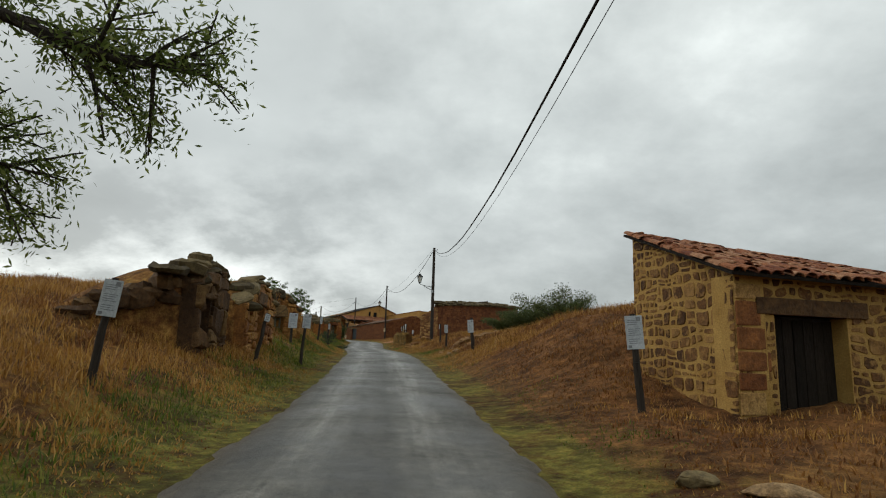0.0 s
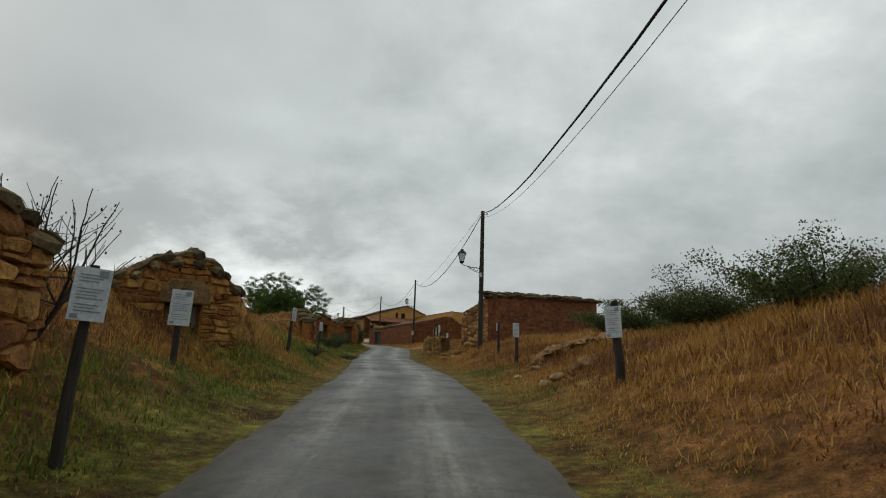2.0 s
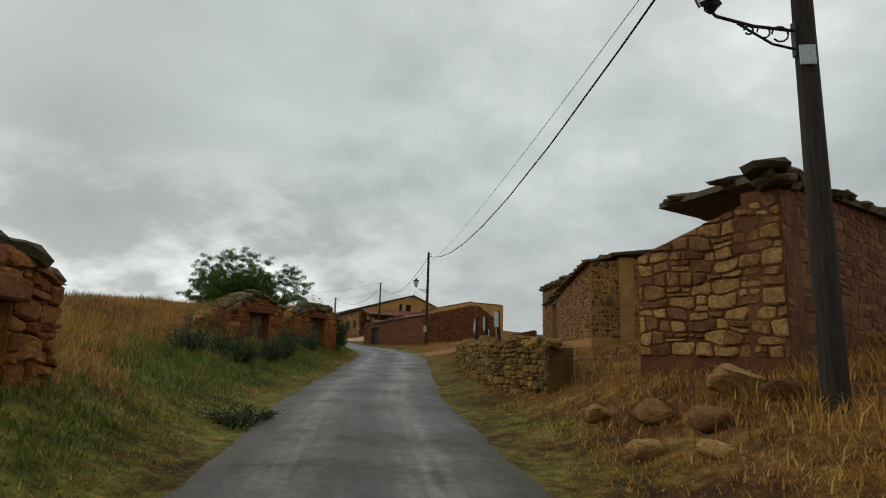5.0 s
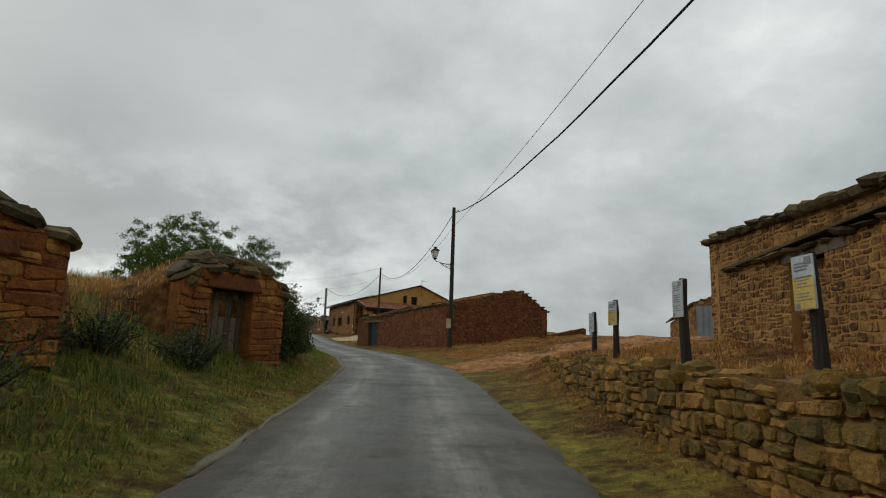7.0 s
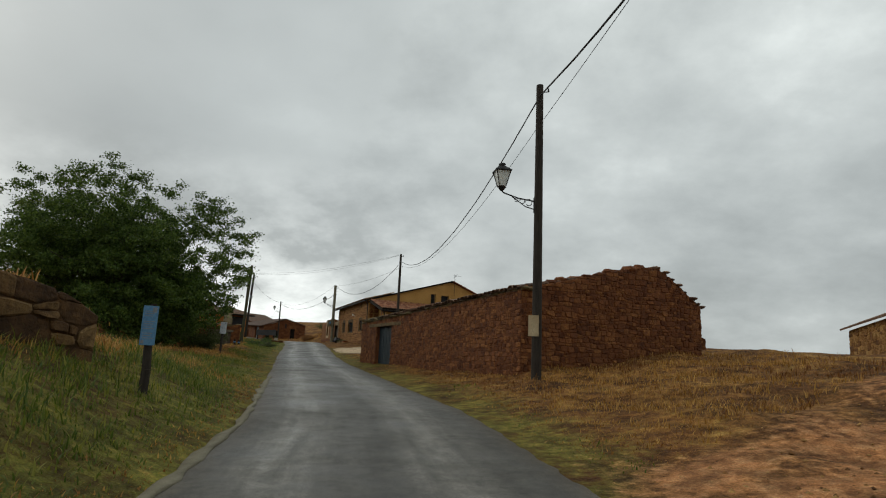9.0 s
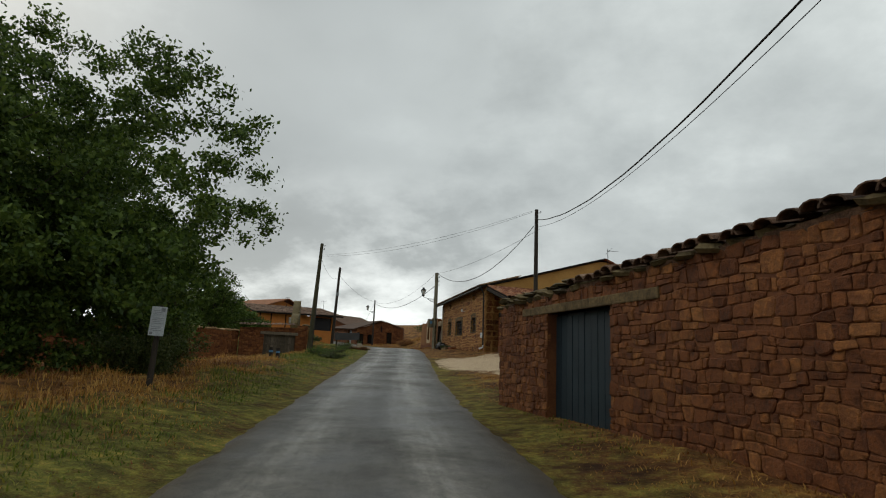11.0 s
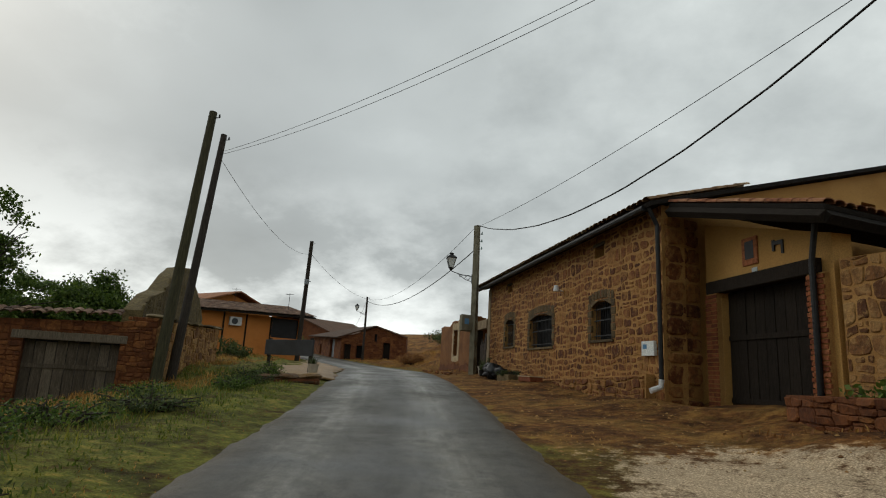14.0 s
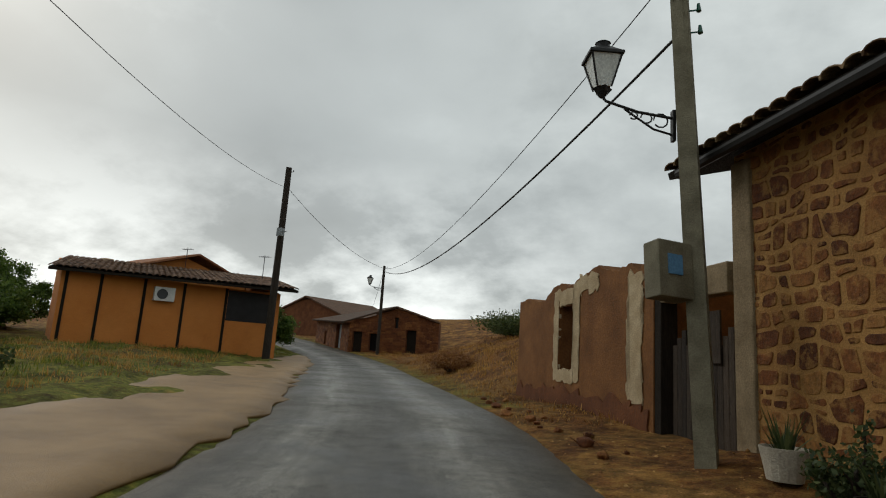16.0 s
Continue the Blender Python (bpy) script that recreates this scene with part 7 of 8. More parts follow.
part("board_edge", boxes((2.95, 2.99, 0.01, 0.08, 0.58, 1.14)), DARK_METAL, nb_)


def flower_pot(x, y, r, h, mat, label, plant=True):
    z = on_ground(x, y) + 0.03
    t = thing("flower_pot", pose(x, y, z), label, "flower pot", "flower pots")
    bm = bmesh.new()
    n = 16
    prof = [(r * 0.72, 0), (r * 0.85, h * 0.5), (r, h), (r * 0.9, h), (r * 0.85, h * 0.9)]
    rings = [[bm.verts.new((q * math.cos(math.tau * k / n), q * math.sin(math.tau * k / n), zz)) for k in range(n)] for q, zz in prof]
    for a, b in zip(rings, rings[1:]):
        for k in range(n):
            bm.faces.new((a[k], a[(k + 1) % n], b[(k + 1) % n], b[k]))
    bm.faces.new(rings[0])
    bm.faces.new(rings[-1])
    part("pot", bm, mat, t, smooth=False)
    if plant:
        rnd = random.Random(int(x * 13))
        bm = bmesh.new()
        for _ in range(40):
            a, l = rnd.uniform(0, math.tau), rnd.uniform(0.5, 1.0) * h * 1.6
            b = Vector((math.cos(a), math.sin(a), 0))
            base = b * r * 0.4 * rnd.random() + Vector((0, 0, h * 0.88))
            tip = base + b * l * rnd.uniform(0.2, 0.7) + Vector((0, 0, l * rnd.uniform(0.5, 1)))
            sd = Vector((-b.y, b.x, 0)) * 0.02
            bm.faces.new([bm.verts.new(p) for p in (base - sd, base + sd, tip)])
        part("plant", bm, WEED_LEAF, t)
    return t


flower_pot(-32.45, 147.0, 0.2, 0.32, POT, "pale stone pot with a spiky green plant")
flower_pot(-27.9, 152.4, 0.22, 0.3, POT, "pale basin with trailing green leaves by the wall")
flower_pot(-27.5, 151.0, 0.17, 0.24, BLACK_PLASTIC_AND_SHADE, "black pot with green leaves by the house wall")
# black covered bundle by the house wall
bz = on_ground(-26.9, 150.3)
bundle = thing("black_bundle", pose(-26.95, 150.4, bz), "black plastic covered bundle by the house wall", "bundle")
for k, (x, y, z, s) in enumerate(((0, 0, 0.25, (0.7, 0.5, 0.6)), (0.35, -0.3, 0.2, (0.5, 0.4, 0.45)), (-0.2, 0.35, 0.42, (0.5, 0.4, 0.35)))):
    bm = bmesh.new()
    bmesh.ops.create_icosphere(bm, subdivisions=3, radius=0.5)
    for v in bm.verts:
        v.co *= 1 + noise.noise(v.co * 5 + Vector((k * 3, 0, 0))) * 0.6 + noise.noise(v.co * 13 + Vector((k * 3, 0, 0))) * 0.25
        v.co = Vector((v.co.x * s[0] + x, v.co.y * s[1] + y, max(v.co.z * s[2] + z, 0.0)))
    part("sack", bm, BLACK_PLASTIC_AND_SHADE, bundle, smooth=True)
tr_z = on_ground(-26.1, 149.1)
trough = thing("stone_trough", pose(-26.1, 149.1, tr_z - 0.03, 0, 0, -58), "low mossy stone trough with small plants by the house wall", "trough")
part("body", boxes((-0.6, 0.6, -0.2, -0.14, 0, 0.3), (-0.6, 0.6, 0.14, 0.2, 0, 0.3), (-0.6, -0.53, -0.14, 0.14, 0, 0.3), (0.53, 0.6, -0.14, 0.14, 0, 0.3), bevel=0.015), GREY_STONE, trough)
part("soil", boxes((-0.53, 0.53, -0.14, 0.14, 0.02, 0.25)), RED_EARTH, trough)
tray = thing("red_crate", pose(-25.0, 147.3, on_ground(-25.0, 147.3) + 0.01, 0, 0, -58), "low red crate with a white rim on the ground", "crate")
part("body", boxes((-0.5, 0.5, -0.2, 0.2, 0, 0.14), bevel=0.01), BRICK, tray)
part("rim", boxes((-0.52, 0.52, -0.22, 0.22, 0.14, 0.17), bevel=0.005), PALE_PLASTER, tray)

# pale concrete apron left of the lane
ay = np.arange(144.8, 178, 0.5)
aw = np.interp(ay, [144.8, 146, 150, 156, 165, 172, 178], [0.4, 2.3, 3.0, 3.0, 2.5, 1.9, 0.3])
ah = np.interp(ay, HALF[:, 0], HALF[:, 1])
asl = np.sqrt(1 + ((road_x(ay + 1) - road_x(ay - 1)) / 2) ** 2)
af = np.linspace(0, 1, 6)
AX = road_x(ay)[:, None] - (ah[:, None] - np.interp(ay, [145, 151, 156, 165], [0.2, 0.2, 0.22, 0.25])[:, None] + af[None] * (aw[:, None] + 0.2) + np.where(af == 1, 1, 0)[None] * (0.1 * np.sin(ay * 3.1))[:, None] + np.where(af == 0, 1, 0)[None] * np.random.default_rng(8).normal(size=(len(ay), 1)) * 0.12) * asl[:, None]
AZ = road_z(ay)[:, None] + 0.032 - 0.03 * (np.abs(af - 0.4) < 0.11)[None] + 0.03 * af[None]
AZ[:, 0] -= 0.05
me, _ = grid_mesh("apron", AX, np.repeat(ay[:, None], 6, 1), AZ, PAVING, smooth=False)
ap = new("concrete_apron", me)
sol = ap.modifiers.new("thick", "SOLIDIFY")
sol.thickness = 0.05
tagged(ap, "pale concrete apron with a shallow gutter beside the lane", "pavement", kind="structure")
cul = thing("culvert", pose(-30.9, 143.3, float(road_z(143.3)) + 0.06, 2, -3, 28), "low stone culvert head with a dark pipe in the ditch", "culvert")
for k, (cx0, cx1) in enumerate(((-0.86, -0.31), (-0.29, 0.22), (0.24, 0.84))):
    slab(cul, Matrix.Translation(((cx0 + cx1) / 2, -0.02, 0.08 + 0.015 * (k % 2))), (cx1 - cx0 + 0.1, 1.05, 0.13), DARK_SAND, "head_slab")
cw = part("head_wall", boxes((-0.8, 0.8, -0.4, 0.35, -0.8, 0.05)), RED_EARTH, cul)
stones_on(cw, lay_stones(1.6, lambda x: 0.5, (), (0.12, 0.2), (0.2, 0.4), 0.02, random.Random(9)), DARK_SAND, 0.05, random.Random(10), y=0.0)
for ob in cw.children:
    ob.matrix_basis = Matrix.Translation((-0.8, -0.4, -0.5)) @ Matrix.Rotation(math.pi, 4, "Z") @ Matrix.Translation((-1.6, 0, 0)) @ ob.matrix_basis
bm = bmesh.new()
rod(bm, (0.45, -0.52, -0.2), (0.45, -0.3, -0.2), 0.15, None, 14)
# solid rod: its black end paints the shade of the hollow pipe
part("pipe_mouth", bm, BLACK_PLASTIC_AND_SHADE, cul, "dark round pipe mouth")


# ---- ledges of rock that break out of the bank ----
def ledge(crest, label, seed):
    """A pale sandstone crest over an eroded face of red earth, which looks back down the lane."""
    t = thing("rock_ledge", pose(*crest[0]), label, "rock ledge", "rock ledges")
    inv = t.matrix_basis.inverted()
    rnd = random.Random(seed)
    pts = []
    for a, b in zip(crest, crest[1:]):
        for k in range(11):
            pts.append(Vector(a).lerp(Vector(b), k / 11))
    pts.append(Vector(crest[-1]))
    top, face = bmesh.new(), bmesh.new()
    rows_t, rows_f = [], []
    for k, p in enumerate(pts):
        d = (pts[min(k + 1, len(pts) - 1)] - pts[max(k - 1, 0)])
        d.z = 0
        d.normalize()
        out = Vector((d.y, -d.x, 0))
        taper = min(1.0, k / 5, (len(pts) - 1 - k) / 5) * 0.8 + 0.2
        z = p.z + noise.noise(p * 1.7) * 0.25 + noise.noise(p * 4.6) * 0.12 - 0.15 * max(0, 4 - k, k + 5 - len(pts))

        def q(o, h):
            v = p + out * o * taper
            return inv @ (Vector((v.x, v.y, z + h)) + Vector((rnd.uniform(-1, 1), rnd.uniform(-1, 1), rnd.uniform(-1, 1))) * 0.055)

        lip = 0.2 + 0.32 * noise.noise(p * 3.9)
        rows_t.append([top.verts.new(c) for c in (q(-0.5, -0.4), q(-0.28, -0.1), q(-0.1, 0.03), q(lip * 0.7, 0.0), q(lip, -0.05), q(lip * 0.8, -0.11), q(-0.1, -0.16))])
        rows_f.append([face.verts.new(c) for c in (q(0.0, -0.16), q(0.12, -0.3), q(0.1 + 0.12 * rnd.random(), -0.5), q(0.34 + 0.15 * rnd.random(), -0.75), q(0.75, -1.15))])
    for bm_, rows_ in ((top, rows_t), (face, rows_f)):
        for a, b in zip(rows_, rows_[1:]):
            for k in range(len(a) - 1):
                bm_.faces.new((a[k], a[k + 1], b[k + 1], b[k]))
    part("crest", top, LEDGE_STONE, t, "pale sandstone crest")
    part("earth_face", face, RED_EARTH, t, "eroded red earth face")


ledge(((6.8, 48.5, 9.5), (7.5, 49.0, 9.88), (8.2, 49.6, 10.1), (9.3, 50.5, 10.32), (10.6, 50.9, 10.42), (11.8, 51.0, 10.45)), "pale sandstone ledge over red earth in the bank", 401)
ledge(((7.5, 44.3, 9.3), (8.2, 44.9, 9.6), (8.9, 45.6, 9.8), (9.9, 46.5, 9.95)), "low pale sandstone ledge breaking through dry grass", 402)
for k, (x, y, s) in enumerate(((4.3, 61.2, (0.8, 0.6, 0.5)), (3.8, 60.6, (0.6, 0.5, 0.4)), (3.4, 61.5, (0.7, 0.5, 0.4)), (4.6, 60.7, (0.5, 0.4, 0.35)), (3.1, 60.4, (0.5, 0.4, 0.3)), (2.9, 62.3, (0.6, 0.4, 0.35)), (3.6, 59.8, (0.4, 0.3, 0.25)))):
    rock(x, y, s, OCHRE_STONE, 60 + k, "fallen stone at the foot of the ruined house", turn=53 * k)


# ---- plants ----
def leaf_mesh(name, centres, size, rng, mat, long=1.8):
    """Many small pointed leaves (two triangles each), set at random round the given centres."""
    n = len(centres)
    a = rng.normal(size=(n, 3))
    a /= np.linalg.norm(a, axis=1, keepdims=True)
    b = np.cross(a, rng.normal(size=(n, 3)))
    b /= np.linalg.norm(b, axis=1, keepdims=True) + 1e-9
    s = size * rng.uniform(0.6, 1.3, (n, 1))
    p = np.stack([centres - a * s * long / 2, centres + b * s / 2, centres + a * s * long / 2, centres - b * s / 2], 1).reshape(-1, 3)
    q = np.arange(n)[:, None] * 4
    return raw_mesh(name, p, np.concatenate([q, q + 1, q + 2, q + 3], 1), mat)


def raw_mesh(name, verts, faces, mat):
    k = faces.shape[1]
    me_ = bpy.data.meshes.new(name)
    me_.vertices.add(len(verts))
    me_.vertices.foreach_set("co", np.ascontiguousarray(verts, dtype=np.float32).ravel())
    me_.loops.add(faces.size)
    me_.loops.foreach_set("vertex_index", faces.astype(np.int32).ravel())
    me_.polygons.add(len(faces))
    me_.polygons.foreach_set("loop_start", np.arange(len(faces), dtype=np.int32) * k)
    me_.update(calc_edges=True)
    me_.materials.append(mat)
    return me_


def limbs(bm, start, way, length, r, depth, rnd, tips, spread=0.55, droop=0.0, n=6):
    """A limb that bends and forks; its outer ends are gathered in tips."""
    p, d = Vector(start), Vector(way).normalized()
    steps = 3
    for k in range(steps):
        d = (d + Vector((rnd.uniform(-1, 1), rnd.uniform(-1, 1), rnd.uniform(-0.6, 0.8) - droop)) * 0.16).normalized()
        q = p + d * length / steps
        r1 = r * (1 - 0.22 * (k + 1) / steps * 1.4)
        rod(bm, p, q, r * (1 - 0.1 * k), max(r1, 0.004), n)
        if depth <= 2:
            tips.append((q.copy(), depth))
        p = q
        if depth > 0 and k > 0:
            for _ in range(rnd.choice((1, 2))):
                side = Vector((rnd.uniform(-1, 1), rnd.uniform(-1, 1), rnd.uniform(-0.7, 0.9) - droop)).normalized()
                limbs(bm, p, d * (1 - spread) + side * spread, length * rnd.uniform(0.55, 0.8), r1 * 0.6, depth - 1, rnd, tips, spread, droop, max(4, n - 1))
    if depth > 0:
        limbs(bm, p, d, length * 0.7, r1 * 0.75, depth - 1, rnd, tips, spread, droop, max(4, n - 1))


def tree(x, y, height, spread_, seed, label, leaves=16000, leaf=0.11, r=0.28, depth=4, lean=(0, 0), clumps=0.45, name="tree", mat=LEAF, crown=None, stem=None, lobes=14):
    z = on_ground(x, y)
    t = thing(name, pose(x, y, z), label, name.replace("_", " "), "trees and bushes")
    rnd, rng = random.Random(seed), np.random.default_rng(seed)
    bm = bmesh.new()
    tips = []
    stem = stem or height * 0.28
    rod(bm, (0, 0, -0.4), (lean[0] * 0.3, lean[1] * 0.3, stem), r, r * 0.8, 10)
    for k in range(6):
        a = math.tau * k / 6 + rnd.uniform(-0.4, 0.4)
        limbs(bm, (lean[0] * 0.3, lean[1] * 0.3, stem * rnd.uniform(0.8, 1.0)), (math.cos(a) * spread_ / height * 1.7, math.sin(a) * spread_ / height * 1.7, 1.0), (height - stem) * rnd.uniform(0.30, 0.40), r * 0.5, depth - 1, rnd, tips)
    part("trunk", bm, BARK, t, "grey-brown trunk and limbs")
    pts = np.array([tuple(p) for p, _ in tips])
    if crown:
        c0, rad = np.array(crown[0]), np.array(crown[1])
        want = rng.normal(size=(len(pts), 3))
        want /= np.linalg.norm(want, axis=1, keepdims=True)
        # limb ends pulled into the crown's broad form
        rel = (pts - c0) / rad
        far = np.linalg.norm(rel, axis=1, keepdims=True)
        pts = c0 + rel / np.maximum(far, 1e-6) * np.minimum(far, 1.0) * rad
        # lobes of foliage with gaps between them
        hub = rng.normal(size=(lobes, 3))
        hub /= np.linalg.norm(hub, axis=1, keepdims=True)
        hub = c0 + hub * rad * rng.uniform(0.35, 0.9, (lobes, 1))
        more = hub[rng.integers(0, lobes, lobes * 14)] + np.clip(rng.normal(size=(lobes * 14, 3)), -1.6, 1.6) * rad.mean() * 0.115
        pts = np.concatenate([pts[rng.random(len(pts)) < 0.35], more])
    pick = pts[rng.integers(0, len(pts), leaves)]
    off = np.clip(rng.normal(size=(leaves, 3)), -1.5, 1.5) * clumps * rng.uniform(0.3, 1.0, (leaves, 1)) * np.array([1, 1, 0.6])
    c = pick + off
    c = c[c[:, 2] > 0.15]
    ob = new("crown", leaf_mesh("crown", c, leaf, rng, mat))
    ob.parent = t
    ob["label"] = "loose crown of small leaves"
    return t


def bush(x, y, rx, ry, h, seed, label, leaves=6000, leaf=0.06, mat=BUSH_LEAF, z=None, twigs=26):
    z = on_ground(x, y) if z is None else z
    t = thing("bush", pose(x, y, z), label, "bush", "trees and bushes")
    rnd, rng = random.Random(seed), np.random.default_rng(seed)
    bm = bmesh.new()
    ends = []
    for _ in range(twigs):
        a, f = rnd.uniform(0, math.tau), rnd.random() ** 0.5
        base = Vector((rx * 0.3 * f * math.cos(a), ry * 0.3 * f * math.sin(a), -0.1))
        tip = Vector((rx * f * math.cos(a), ry * f * math.sin(a), h * rnd.uniform(0.5, 1.1) * (1.1 - 0.5 * f)))
        if rnd.random() < 0.22:
            tip *= rnd.uniform(1.15, 1.45)
        mid = base.lerp(tip, 0.55) + Vector((rnd.uniform(-0.1, 0.1), rnd.uniform(-0.1, 0.1), 0.1))
        rod(bm, base, mid, 0.025, 0.015, 5)
        rod(bm, mid, tip, 0.015, 0.005, 4)
        for k in range(4):
            ends.append(base.lerp(tip, 0.25 + 0.25 * k))
    part("branchwork", bm, BARK, t)
    pts = np.array([tuple(e) for e in ends])
    c = pts[rng.integers(0, len(pts), leaves)] + np.clip(rng.normal(size=(leaves, 3)), -1.6, 1.6) * np.array([rx, ry, h]) * 0.13
    c = c[c[:, 2] > 0.02]
    ob = new("foliage", leaf_mesh("foliage", c, leaf, rng, mat))
    ob.parent = t
    return t


tree(-27.3, 116.0, 9.0, 7.5, 201, "broad dark green tree with a loose crown", leaves=250000, leaf=0.074, r=0.38, depth=4, clumps=0.33, crown=((0.0, -0.4, 4.15), (8.1, 5.8, 5.8)), stem=1.5, lobes=120)
tree(-27.5, 120.9, 4.6, 2.3, 203, "lower dark green tree beside the broad one", leaves=34000, leaf=0.074, r=0.14, depth=3, clumps=0.3, crown=((0, 0, 2.6), (2.2, 2.2, 2.6)), stem=0.8, lobes=26)
tree(-41.2, 140.0, 6.6, 2.4, 202, "small round green tree behind the red wall", leaves=34000, leaf=0.075, r=0.14, depth=3, clumps=0.3, crown=((0, 0, 3.9), (2.3, 2.3, 2.9)), stem=1.0, lobes=26)
for k, (x, y, h, s) in enumerate(((-49, 152, 3.6, 2.6), (-53.5, 151.5, 3.5, 2.6), (-58.5, 159.5, 3.9, 2.8), (-62.5, 163, 4.0, 3.0), (-67, 166, 4.2, 3.0), (-58.5, 152, 3.4, 2.8), (-64, 157, 3.6, 3.0))):
    tree(x, y, h + 0.5, s, 210 + k, "low green tree in the hedge beyond the yards", leaves=16000, leaf=0.1, r=0.1, depth=3, clumps=0.4, crown=((0, 0, h * 0.55), (s, s, h * 0.5)), stem=0.6)
for k, (x, y, h, s) in enumerate(((-50.5, 156.5, 2.6, 1.9), (-53.0, 158.5, 2.8, 2.0), (-56.5, 161.5, 2.9, 2.1), (-52.0, 153.0, 2.5, 2.0), (-47.0, 153.5, 2.1, 1.7))):
    tree(x, y, h + 0.3, s, 260 + k, "dense green hedge tree beside the orange house", leaves=16000, leaf=0.09, r=0.08, depth=3, clumps=0.35, crown=((0, 0, h * 0.5), (s, s, h * 0.5)), stem=0.4)
for k, (x, y, h, s) in enumerate(((-63.8, 165.4, 4.0, 2.4), (-66.5, 168.8, 4.3, 2.6), (-70.5, 170.0, 4.4, 3.0), (-61.5, 161.0, 3.4, 2.2))):
    tree(x, y, h + 0.4, s, 280 + k, "dense green hedge tree beside the orange house", leaves=22000, leaf=0.1, r=0.09, depth=3, clumps=0.35, crown=((0, 0, h * 0.52), (s, s, h * 0.5)), stem=0.4)
tree(-57.4, 182.6, 3.3, 1.9, 230, "green tree beside the lane at the bend", leaves=16000, leaf=0.09, r=0.1, depth=3, clumps=0.3, crown=((0, 0, 1.7), (1.9, 1.9, 1.6)), stem=0.5)
# the tree whose limbs hang over the start of the lane
start_tree = thing("roadside_tree", pose(1.4, 18.0, on_ground(1.4, 18.0)), "roadside tree with long limbs hanging over the verge", "tree", "trees and bushes")
gz = on_ground(1.4, 18.0)
rnd, rng = random.Random(240), np.random.default_rng(240)
bm = bmesh.new()
tips = []
rod(bm, (0, 0, -0.4), (0.2, 0.1, 2.4), 0.3, 0.24, 12)


def local(x, y, z):
    return Vector((x - 1.4, y - 18.0, z - gz))


main = [local(1.6, 18.1, gz + 2.3), local(2.7, 20.0, 12.0), local(3.9, 21.26, 11.9), local(4.4, 21.65, 11.78), local(4.75, 21.95, 11.75), local(5.1, 22.2, 11.9)]
for k, (a, b) in enumerate(zip(main, main[1:])):
    rod(bm, a, b, 0.13 * 0.72**k, 0.13 * 0.72 ** (k + 1), 8)
    for j in range(5 if k else 1):
        s0 = a.lerp(b, rnd.random())
        limbs(bm, s0, (b - a).normalized() * 0.5 + Vector((rnd.uniform(-0.5, 0.3), rnd.uniform(-0.4, 0.4), rnd.uniform(-0.45, 0.55))), 0.55, 0.028, 1, rnd, tips, 0.5, 0.15, 5)
second = [local(1.6, 18.1, gz + 2.2), local(1.9, 20.5, 11.3), local(2.4, 22.0, 11.2), local(2.9, 22.6, 10.8)]
for k, (a, b) in enumerate(zip(second, second[1:])):
    rod(bm, a, b, 0.1 * 0.7**k, 0.1 * 0.7 ** (k + 1), 8)
    for j in range(14 if k else 2):
        s0 = a.lerp(b, rnd.random())
        limbs(bm, s0, (b - a).normalized() * 0.5 + Vector((rnd.uniform(-0.5, 0.5), rnd.uniform(-0.4, 0.4), rnd.uniform(-0.7, 0.8))), 0.55, 0.028, 1, rnd, tips, 0.55, 0.2, 5)
for k in range(4):
    a = 2.0 + k * 1.1
    limbs(bm, (0.2, 0.1, 2.2), (math.cos(a), math.sin(a), 1.1), 2.0, 0.12, 2, rnd, tips)
part("trunk", bm, BARK, start_tree, "dark trunk and hanging limbs")
pts = np.array([tuple(p) for p, d in tips if d <= 1])
c = pts[rng.integers(0, len(pts), 15000)] + rng.normal(size=(15000, 3)) * 0.13
c = c[~((c[:, 2] < 2.05) & (c[:, 1] > 2.0) & (c[:, 0] > 1.0) & (c[:, 2] < 1.0))]
ob = new("crown", leaf_mesh("crown", c, 0.028, rng, WILLOW_LEAF, long=3.4))
ob.parent = start_tree
# bushes
bush(12.1, 42.6, 1.5, 1.4, 1.0, 301, "rambling grey-green bush on the bank", 18000, 0.035)
bush(11.6, 46.5, 1.9, 1.7, 0.95, 302, "rambling grey-green bush on the bank", 24000, 0.035)
bush(10.8, 51.6, 1.8, 1.6, 0.75, 303, "dense dark green bush behind the ledge", 34000, 0.04)
bush(13.5, 67.5, 1.2, 1.2, 1.3, 304, "green bush beside the ruined house", 4000)
bush(-8.35, 85.7, 0.9, 1.2, 1.5, 305, "dark tangled bush against the cellar", 34000, 0.038)
bush(-8.0, 85.4, 0.6, 0.9, 1.4, 306, "dark tangled bush against the cellar", 16000, 0.038)
bush(-8.2, 86.7, 0.6, 0.8, 0.6, 307, "dark tangled bush on the verge", 6000, 0.034)
bush(-9.6, 85.4, 0.9, 1.1, 1.7, 308, "dark tangled bush above the cellar", 14000, 0.038)
bush(-16.4, 132.6, 0.7, 1.2, 0.5, 309, "low bright green shrub at the garden wall foot", 9000, 0.04, GREEN_BLADE, z=12.72)
bush(-18.4, 138.0, 0.5, 0.6, 0.6, 310, "green climbing shrub beside the gate", 2500, 0.06, LEAF)
bush(-14.6, 128.2, 0.6, 2.4, 0.3, 311, "low green plants along the garden wall", 9000, 0.04, LEAF, z=12.5)
bush(-17.9, 136.3, 0.5, 1.2, 0.3, 320, "low green plants along the garden wall", 5000, 0.04, LEAF, z=12.85)
bush(-14.6, 129.0, 0.4, 0.4, 1.2, 312, "thin young shrub before the garden wall", 700, 0.05, LEAF, twigs=9, z=12.55)
